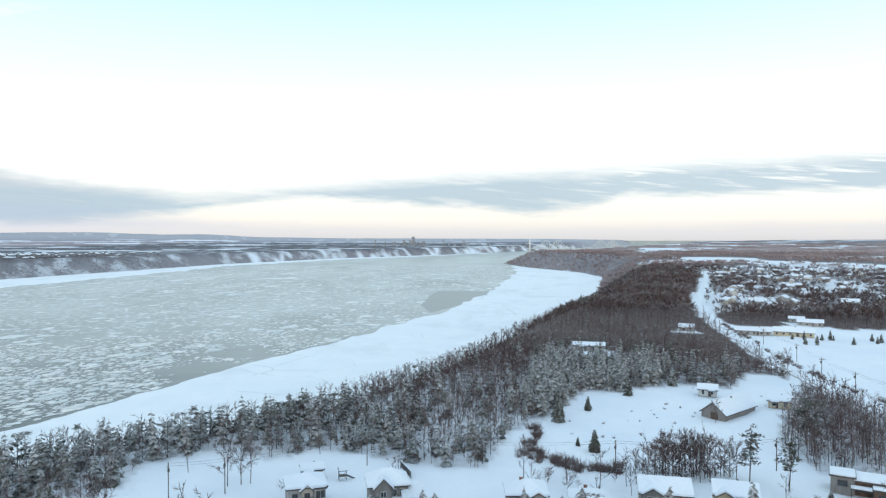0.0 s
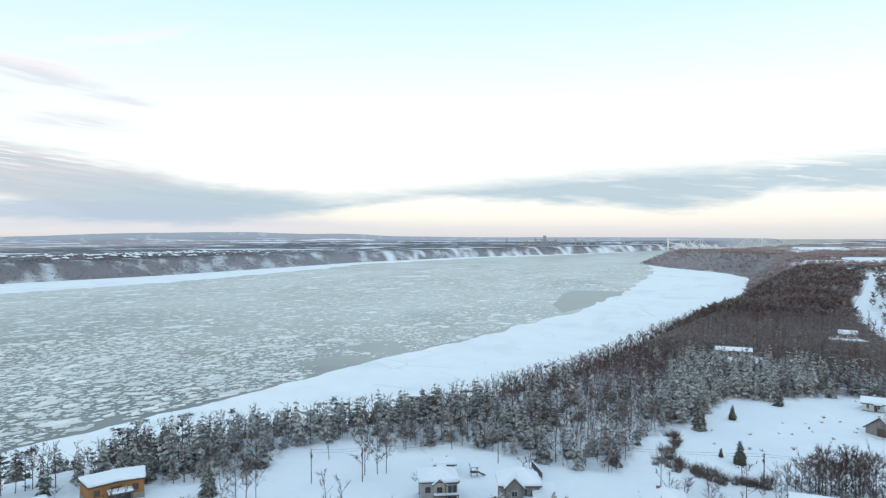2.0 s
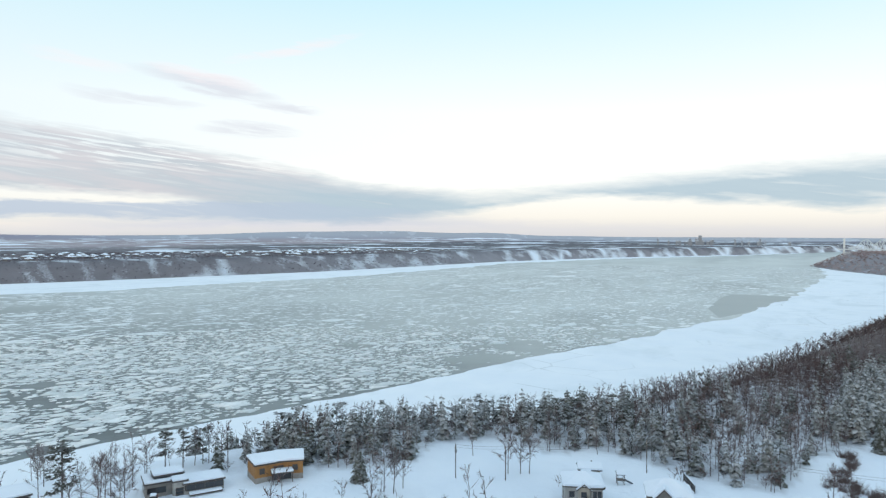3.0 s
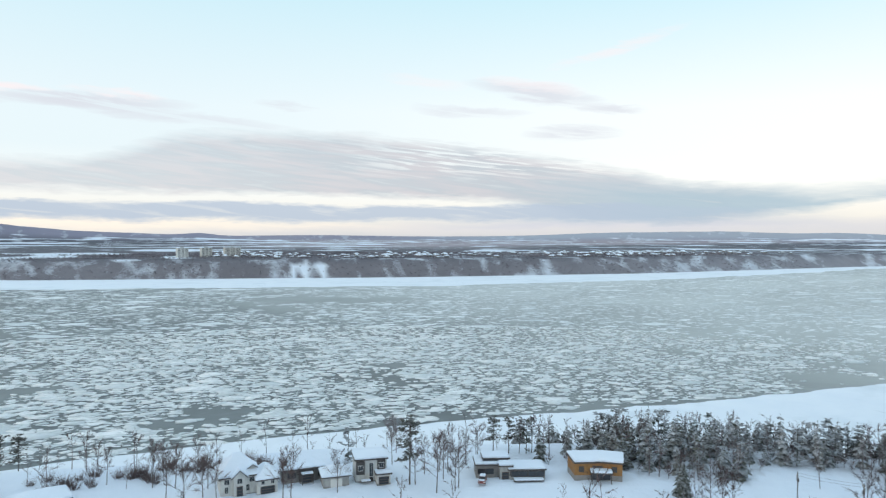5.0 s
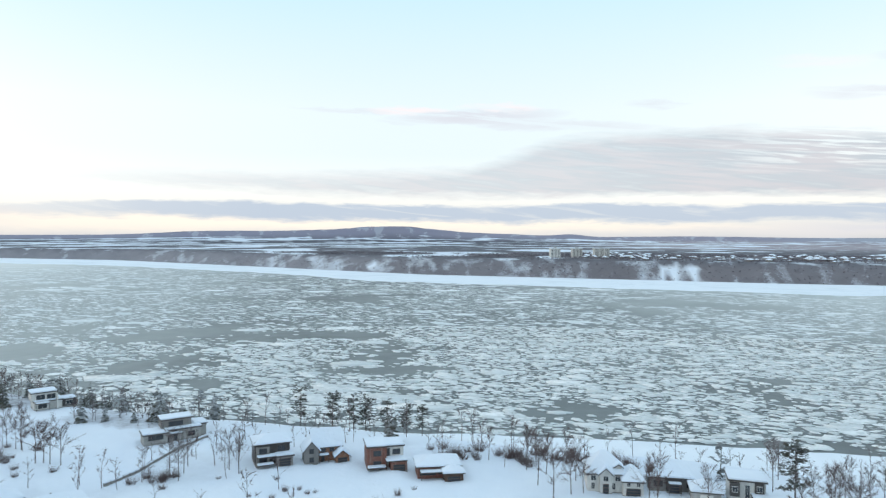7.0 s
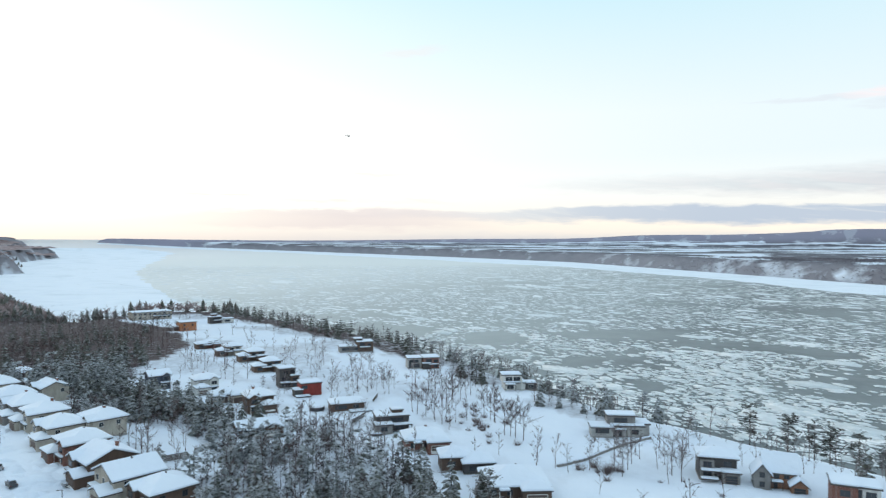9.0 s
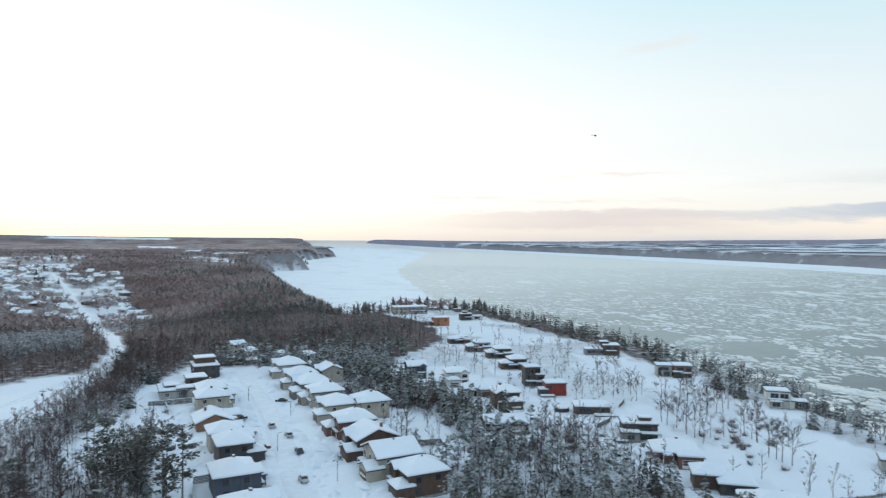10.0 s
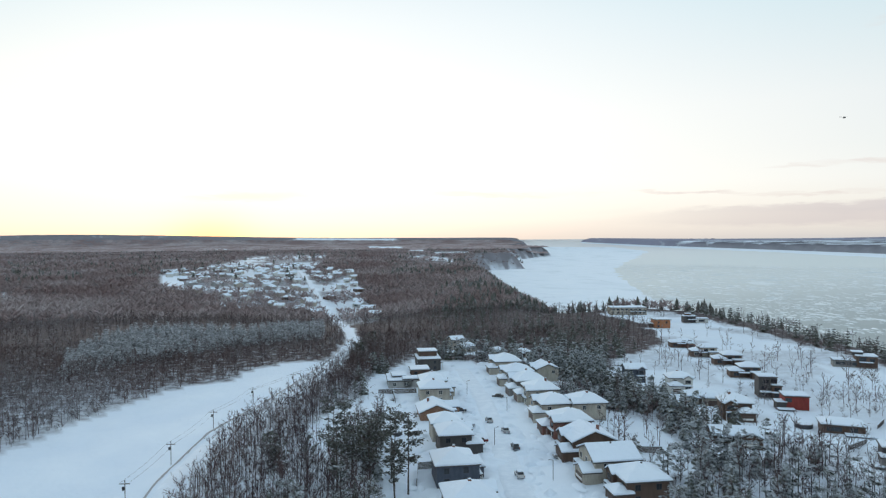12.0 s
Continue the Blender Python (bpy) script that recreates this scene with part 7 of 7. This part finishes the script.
def car(x, y, turn, colour, words):
    paint = material("car_paint", lambda n, p: n.mix(n.noise(p, 1.0), colour, tuple(c * 0.8 for c in colour)), 0.3, 0.2)
    root = tagged(new("car"), f"parked {words} car half covered in snow", "car", "parked cars")
    root.matrix_world = pose(x, y, base_height(x, y) + 0.32, 0, 0, turn)
    part("body", box(1.78, 4.4, 0.28, 0.92, 0, 0, 0.14), paint, root)
    bm = box(1.6, 2.3, 0.9, 1.48, 0, 0.2)
    for v in bm.verts:
        if v.co.z > 1.2:
            v.co.x *= 0.84
            v.co.y = 0.2 + (v.co.y - 0.2) * 0.72
    part("cabin", bm, GLASS, root, "dark glazed cabin")
    part("roof", box(1.36, 1.7, 1.47, 1.53, 0, 0.2, 0.02), paint, root)
    part("snow_cover", box(1.34, 1.75, 1.534, 1.72, 0, 0.2, 0.07), SNOW, root)
    part("bonnet_snow", box(1.4, 0.95, 0.925, 1.02, 0, -1.55, 0.04), SNOW, root)
    for i in (-1, 1):
        part("headlight", box(0.3, 0.06, 0.6, 0.74, i * 0.62, -2.2), TRIM, root)
        part("tail_light", box(0.25, 0.06, 0.6, 0.76, i * 0.66, 2.2), WALLS["red"][0], root)
        for j in (-1.38, 1.38):
            wl = part("wheel", TYRE, None, root, at=Matrix.Translation((i * 0.8, j, 0.31)))
            part("rim", RIM, None, wl)


for x, y, turn, colour, words in ((-117, -222, 60, (0.06, 0.06, 0.065), "black"), (-95, -208, -105, (0.05, 0.05, 0.06), "black"), (-99, -194, -15, (0.5, 0.5, 0.5), "silver"),
                                  (-98, -181, -14, (0.45, 0.46, 0.48), "silver"), (-86, -174, -105, (0.17, 0.02, 0.025), "dark red"), (-93, -166, -16, (0.09, 0.1, 0.11), "dark grey"),
                                  (-101, -155, 76, (0.35, 0.36, 0.38), "grey"), (-83, -146, -15, (0.6, 0.6, 0.6), "white"), (-90, -191, -104, (0.4, 0.42, 0.45), "silver"),
                                  (-72, -149, -105, (0.05, 0.05, 0.055), "black"), (-119, 111, 40, (0.25, 0.08, 0.07), "reddish"), (96, 159, -60, (0.08, 0.08, 0.09), "black")):
    car(x, y, turn, colour, words)


def utility_pole(x, y, tall, turn, group):
    root = tagged(new("utility_pole"), "weathered wooden utility pole with a crossarm", "pole", group)
    root.matrix_world = pose(x, y, base_height(x, y), 0, 0, turn)
    bm = bmesh.new()
    stick(bm, (0, 0, -1), (0, 0, tall), 0.12)
    part("post", bm, WOODPOLE, root)
    part("crossarm", box(2.4, 0.14, tall - 0.9, tall - 0.74, 0, 0.1), WOODPOLE, root)
    for q in (-1.05, 0, 1.05):
        part("insulator", box(0.1, 0.1, tall - 0.74, tall - 0.52, q, 0.1, 0.02), TRIM, root)
    part("transformer", box(0.5, 0.5, tall - 2.4, tall - 1.5, 0.4, 0, 0.12), METAL, root)


def line_of_poles(spots, tall, group, name):
    for k, (x, y) in enumerate(spots):
        a, b = spots[max(k - 1, 0)], spots[min(k + 1, len(spots) - 1)]
        utility_pole(x, y, tall, math.degrees(math.atan2(b[1] - a[1], b[0] - a[0])) + 90, group)
    root = tagged(new(name), "thin sagging black power lines between poles", "power line")
    for (x0, y0), (x1, y1) in zip(spots, spots[1:]):
        z0, z1 = base_height(x0, y0) + tall - 0.5, base_height(x1, y1) + tall - 0.5
        for off in (-1.0, 1.0):
            bm = bmesh.new()
            d = math.hypot(x1 - x0, y1 - y0)
            ox, oy = -(y1 - y0) / d * off, (x1 - x0) / d * off
            pts = [(x0 + (x1 - x0) * i / 8 + ox, y0 + (y1 - y0) * i / 8 + oy, z0 + (z1 - z0) * i / 8 - d * 0.02 * 4 * (i / 8) * (1 - i / 8)) for i in range(9)]
            rings = [[bm.verts.new((p[0] + a * 0.022, p[1] + b * 0.022, p[2] + c2 * 0.022)) for a, b, c2 in ((ox, oy, -0.6), (-ox, -oy, -0.6), (0, 0, 1))] for p in pts]
            for p, q in zip(rings, rings[1:]):
                for i in range(3):
                    bm.faces.new((p[i], p[(i + 1) % 3], q[(i + 1) % 3], q[i]))
            part("wire", bm, METAL, root)


line_of_poles([(7, -165), (-3, -190), (-16, -222), (-32, -252), (-50, -270), (-72, -300), (-96, -350)], 6.2, "poles along the west road", "power_line")
line_of_poles([(158, 230), (158, 256), (162, 286), (173, 327), (182, 380), (196, 440)], 9.0, "poles along the east road", "power_line")
line_of_poles([(-63, 153), (-51, 156), (-20, 176), (44, 170), (86, 172), (112, 176)], 8.5, "poles behind the houses", "power_line")


def street_lamp(x, y, turn):
    root = tagged(new("street_lamp"), "slender dark metal street lamp beside the road", "street lamp", "street lamps")
    root.matrix_world = pose(x, y, base_height(x, y), 0, 0, turn)
    bm = bmesh.new()
    stick(bm, (0, 0, -0.5), (0, 0, 5.2), 0.08)
    part("post", bm, METAL, root)
    bm = bmesh.new()
    stick(bm, (0, 0, 5.1), (0.9, 0, 5.4), 0.05)
    part("arm", bm, METAL, root)
    part("lamp_head", box(0.5, 0.22, 5.33, 5.47, 1.05, 0, 0.04), METAL, root)


for x, y, turn in ((-109, -232, 180), (-110, -202, 0), (-89, -171, 180), (-89, -140, 0)):
    street_lamp(x, y, turn)


def fence(x0, y0, x1, y1, tall, mat, label):
    root = tagged(new("fence"), label, "fence")
    n = max(2, int(math.hypot(x1 - x0, y1 - y0) / 1.8))
    turn = math.degrees(math.atan2(y1 - y0, x1 - x0))
    zc = base_height((x0 + x1) / 2, (y0 + y1) / 2)
    root.matrix_world = pose(x0, y0, zc, 0, 0, turn)
    long = math.hypot(x1 - x0, y1 - y0)
    for i in range(n + 1):
        part("post", box(0.12, 0.12, -0.8, tall + 0.1, long * i / n, 0), mat, root)
    for j in range(5):
        part("slat", box(long, 0.05, 0.15 + j * tall / 5, 0.15 + (j + 0.8) * tall / 5, long / 2, 0.06), mat, root)
    part("snow_cap", box(long, 0.22, tall + 0.1, tall + 0.3, long / 2, 0.03, 0.06), SNOW, root)


fence(-78, -246, -92, -242, 1.8, WOODPOLE, "dark board fence capped with snow")
fence(-61, -160, -67, -159, 1.8, WALLS["grey"][0], "grey board fence capped with snow")
fence(-57, -150, -61, -160, 1.8, WALLS["grey"][0], "grey board fence capped with snow")
fence(-11, 174, -8, 166, 1.7, WALLS["darkgrey"][0], "dark board fence around a yard")
fence(-80, -232, -84, -246, 1.6, WOODPOLE, "dark board fence capped with snow")
fence(-120, -150, -128, -146, 1.7, WOODPOLE, "dark board fence capped with snow")
fence(-203, -136, -212, -140, 1.4, WOODPOLE, "low dark fence around a terrace")
fence(-176, -126, -186, -128, 1.4, WOODPOLE, "low dark fence around a terrace")


def pool(x, y):
    root = tagged(new("swimming_pool"), "round above-ground swimming pool filled with snow", "swimming pool")
    root.matrix_world = pose(x, y, base_height(x, y))
    for nm, r, z0, z1, mat in (("rim_wall", 2.6, -0.5, 1.1, METAL), ("snow_cover", 2.5, 0.6, 1.25, SNOW)):
        bm = bmesh.new()
        bmesh.ops.create_cone(bm, cap_ends=True, segments=28, radius1=r, radius2=r * (1 if nm == "rim_wall" else 0.93), depth=z1 - z0, matrix=Matrix.Translation((0, 0, (z0 + z1) / 2)))
        part(nm, bm, mat, root)


pool(-66, -193)
pool(-186, -148)

# stepped retaining wall of blocks below the pale house
root = tagged(new("retaining_wall"), "stepped grey stone retaining wall in the snow", "wall")
line = resample([(-171, -56), (-179, -51), (-191, -47), (-209, -39)], 1.6)
block = bpy.data.meshes.new("block")
bm = box(1.55, 0.8, -0.6, 0.55, 0, 0, 0.06)
bm.to_mesh(block)
bm.free()
block.materials.append(STONE)
cap = bpy.data.meshes.new("snow_cap")
bm = box(1.56, 0.7, 0.55, 0.8, 0, 0, 0.08)
bm.to_mesh(cap)
bm.free()
cap.materials.append(SNOW)
for (x0, y0), (x1, y1) in zip(line, line[1:]):
    b = part("block", block, None, root, at=pose((x0 + x1) / 2, (y0 + y1) / 2, base_height(x0, y0) + 0.1, 0, 0, math.degrees(math.atan2(y1 - y0, x1 - x0))))
    part("snow_cap", cap, None, b)


# ---- trees that stand by themselves ----
plant("pine", PINE, [(-53, -145, 1.0), (-49, -143, 0.95), (-53, -157, 1.0), (-49, -168, 0.9), (-48, -183, 0.9), (-46, -152, 1.05), (-44, -161, 0.9), (-41, -167, 1.0), (-38, -152, 0.9),
                     (-55, -175, 0.85), (-61, -178, 0.7), (74, 161, 0.8), (82, 158, 0.75), (103, 185, 0.85), (105, 193, 0.8), (-130, 97, 1.0), (-133, 128, 0.7), (-131, 132, 0.65)],
      "tall dark pine with flat snowy boughs", "tree", "pines by the houses")
plant("pine", PINE, [(-235, -13, 0.85), (-232, -2, 0.9), (-228, 5, 0.85), (-227, 9, 0.95), (-222, 16, 0.8), (-219, 22, 0.85), (-217, 27, 0.75)], "dark pine on the slope below the brink", "tree", "pines below the brink")
plant("fir", SPRUCE[3:], [(43, 189, 0.66), (39, 193, 0.26), (51, 235, 0.5), (71, 256, 0.6), (39, 227, 0.7), (93, 271, 0.8), (38, 220, 0.75), (-84, 142, 0.72), (88, 151, 0.3)], "snow-dusted young fir on open ground", "tree", "firs on open ground")
plant("birch", BARE, [(51, 166, 0.7), (56, 170, 0.75), (61, 172, 0.8), (62, 171, 0.7), (64, 169, 0.75), (65, 166, 0.8), (44, 160, 0.6), (47, 162, 0.6), (71, 168, 0.7), (73, 166, 0.75),
                      (-52, 161, 0.8), (-49, 162, 0.8), (-47, 163, 0.75), (151, 293, 0.8), (151, 299, 0.7), (89, 218, 0.5), (-75, 138, 0.8), (-72, 137, 0.85), (-71, 140, 0.7)],
      "leafless brown tree standing near the houses", "tree", "bare trees by the barn field")
plant("birch", BARE, [(-167, 48, 0.8), (-157, 48, 0.85), (-148, 49, 0.9), (-150, 54, 0.8), (-150, 57, 0.75), (-163, 52, 0.8), (-158, 58, 0.85), (-141, 69, 0.8), (-135, 68, 0.95), (-137, 81, 0.85),
                      (-129, 98, 0.9), (-122, 99, 0.95), (-120, 103, 0.9), (-121, 105, 0.85), (-133, 104, 0.8), (-128, 106, 0.85), (-131, 110, 0.8), (-132, 117, 0.7), (-134, 123, 0.75),
                      (-129, 134, 0.7), (-127, 137, 0.8), (-143, 101, 0.85), (-151, 108, 0.8), (-160, 113, 0.7), (-172, 52, 0.7), (-170, 60, 0.75), (-176, 40, 0.6)],
      "slender leafless tree among the brink houses", "tree", "bare trees along the brink")
plant("birch", BARE, [(-208, -94, 0.8), (-203, -88, 0.85), (-190, -79, 0.9), (-190, -77, 0.85), (-189, -75, 0.9), (-188, -72, 0.8), (-213, -109, 0.7), (-222, -110, 0.8), (-176, -42, 0.85),
                      (-172, -39, 0.8), (-178, -39, 0.75), (-179, -28, 0.8), (-175, -25, 0.85), (-197, -114, 0.8), (-196, -110, 0.75), (-224, -145, 0.7), (-217, -138, 0.75), (-234, -127, 0.8),
                      (-259, -180, 0.7), (-255, -173, 0.7), (-268, -193, 0.7)],
      "slender leafless tree on the snowy shelf", "tree", "bare trees on the shelf")


g = random.Random(77)
plant("birch", BARE, [(x + g.uniform(-2.5, 2.5), y + g.uniform(-2, 2), g.uniform(0.6, 0.85)) for x, y in ((51, 166), (56, 170), (61, 172), (62, 171), (64, 169), (65, 166), (58, 168), (60, 167), (55, 166), (66, 170), (63, 165), (70, 167)) for _ in (0, 1)],
      "leafless brown tree in a dense clump behind the houses", "tree", "bare trees by the barn field")
plant("fir", SPRUCE, [(g.uniform(205, 300), g.uniform(378, 398), g.uniform(0.3, 0.5)) for _ in range(22)], "small snow-dusted fir beside the farm", "tree", "firs by the farm")


def shrub_mesh(seed):
    g = np.random.default_rng(seed)
    parts_ = []
    for k in range(70):
        a = g.uniform(0, 6.28)
        p = np.array([np.cos(a), np.sin(a), 0]) * g.uniform(0, 0.5)
        parts_.append(blade(g, p, np.array([np.cos(a) * 0.5, np.sin(a) * 0.5, 1.0]) + g.normal(0, 0.25, 3), g.uniform(0.7, 1.5), 0.05))
    return big_mesh("shrub", *joined(parts_), SHRUB)


SHRUBS = [shrub_mesh(s) for s in range(4)]
g = random.Random(41)


def shrubs(line, count, spread, size, label, group):
    p = resample(line, 1.0)
    for _ in range(count):
        x, y = p[g.randrange(len(p))]
        x, y = x + g.gauss(0, spread), y + g.gauss(0, spread)
        ob = tagged(new("shrub", SHRUBS[g.randrange(4)]), label, "shrub", group)
        s = size * g.uniform(0.6, 1.25)
        ob.matrix_world = Matrix.LocRotScale((x, y, base_height(x, y) - 0.1), Euler((0, 0, g.uniform(0, 6))), (s, s, s))


shrubs([(22, 192), (26, 184), (32, 177), (42, 172)], 60, 2.3, 2.0, "dense leafless brown shrub in the snow", "shrub thicket")
shrubs([(26, 193), (30, 213)], 18, 1.0, 1.9, "dense leafless brown shrub in the snow", "shrub thicket")
shrubs([(-185, -82), (-215, -100)], 24, 5.0, 1.7, "low leafless shrub poking through snow", "shrubs on the shelf")
shrubs([(-165, 75), (-180, 38), (-186, 22)], 50, 3.0, 2.4, "low leafless shrub along the brink", "shrubs along the brink")
shrubs([(-172, -40), (-160, -20), (-140, 30)], 16, 8.0, 1.3, "low leafless shrub poking through snow", "shrubs on the shelf")
shrubs([(45, 195), (70, 225), (100, 250)], 34, 10.0, 0.7, "small dead bush poking through snow", "bushes of the barn field")
shrubs([(-60, -200), (-66, -240)], 14, 5.0, 1.4, "snowy leafless shrub behind the houses", "shrubs behind the street")
shrubs([(160, 240), (162, 285), (174, 358), (196, 470)], 66, 1.2, 1.8, "leafless brown shrub along the road", "roadside shrubs")
shrubs([(-175, -35), (-172, -50)], 8, 2.0, 2.2, "leafless shrub below the retaining wall", "shrubs on the shelf")


# a helicopter low over the river
HULL = material("helicopter_paint", lambda n, p: n.mix(n.noise(p, 1.0), (0.04, 0.045, 0.05), (0.09, 0.095, 0.10)), 0.4)
root = tagged(new("helicopter"), "small dark helicopter flying over the river", "helicopter")
a, r = radians(126.0), 1050.0
root.matrix_world = pose(-math.sin(a) * r, math.cos(a) * r, 60 + r * math.tan(radians(8.6)), 0, 0, 126.0)
bm = bmesh.new()
bmesh.ops.create_icosphere(bm, subdivisions=2, radius=1.0, matrix=Matrix.Translation((0.9, 0, 0)) @ Matrix.Diagonal((2.0, 0.95, 1.05, 1)))
part("body", bm, HULL, root)
bm = bmesh.new()
stick(bm, (-0.6, 0, 0.25), (-4.2, 0, 0.55), 0.16)
part("tail_boom", bm, HULL, root)
part("tail_fin", box(0.7, 0.1, 0.2, 1.5, -4.1, 0, 0.03), HULL, root)
bm = bmesh.new()
stick(bm, (0.8, 0, 0.9), (0.8, 0, 1.5), 0.1)
part("rotor_mast", bm, METAL, root)
for q in (20, 200):
    part("rotor_blade", box(4.0, 0.2, 1.42, 1.47, 2.0, 0), METAL, root, at=Matrix.Translation((0.8, 0, 0)) @ Matrix.Rotation(radians(q), 4, "Z"))
for q in (-0.75, 0.75):
    bm = bmesh.new()
    stick(bm, (-0.6, q, -1.35), (2.6, q, -1.35), 0.06)
    part("skid", bm, METAL, root)
for q in (0.2, 1.7):
    bm = bmesh.new()
    stick(bm, (q, -0.75, -1.35), (q, 0.75, -1.35), 0.05)
    stick(bm, (q, 0, -1.35), (q, 0, -0.8), 0.06)
    part("skid_strut", bm, METAL, root)

# snow-topped play frame in a yard
root = tagged(new("play_frame"), "wooden play frame with a slide, topped with snow", "play frame")
root.matrix_world = pose(-25, 166, base_height(-25, 166), 0, 0, 20)
for i in (-0.8, 0.8):
    for j in (-0.8, 0.8):
        part("post", box(0.12, 0.12, -0.3, 2.6, i, j), WOODPOLE, root)
part("platform", box(1.7, 1.7, 1.1, 1.2), WOODPOLE, root)
part("roof", gable_solid(2.1, 2.1, 2.5, 0.08, 0.8), WALLS["slate"][0], root, "dark blue pitched roof")
part("snow_cover", gable_solid(2.12, 2.12, 2.585, 0.2, 0.8, bevel=0.06), SNOW, root)
bm = bmesh.new()
stick(bm, (0.9, 0, 1.2), (3.0, 0, 0.1), 0.25)
part("slide", bm, WALLS["slate"][0], root)
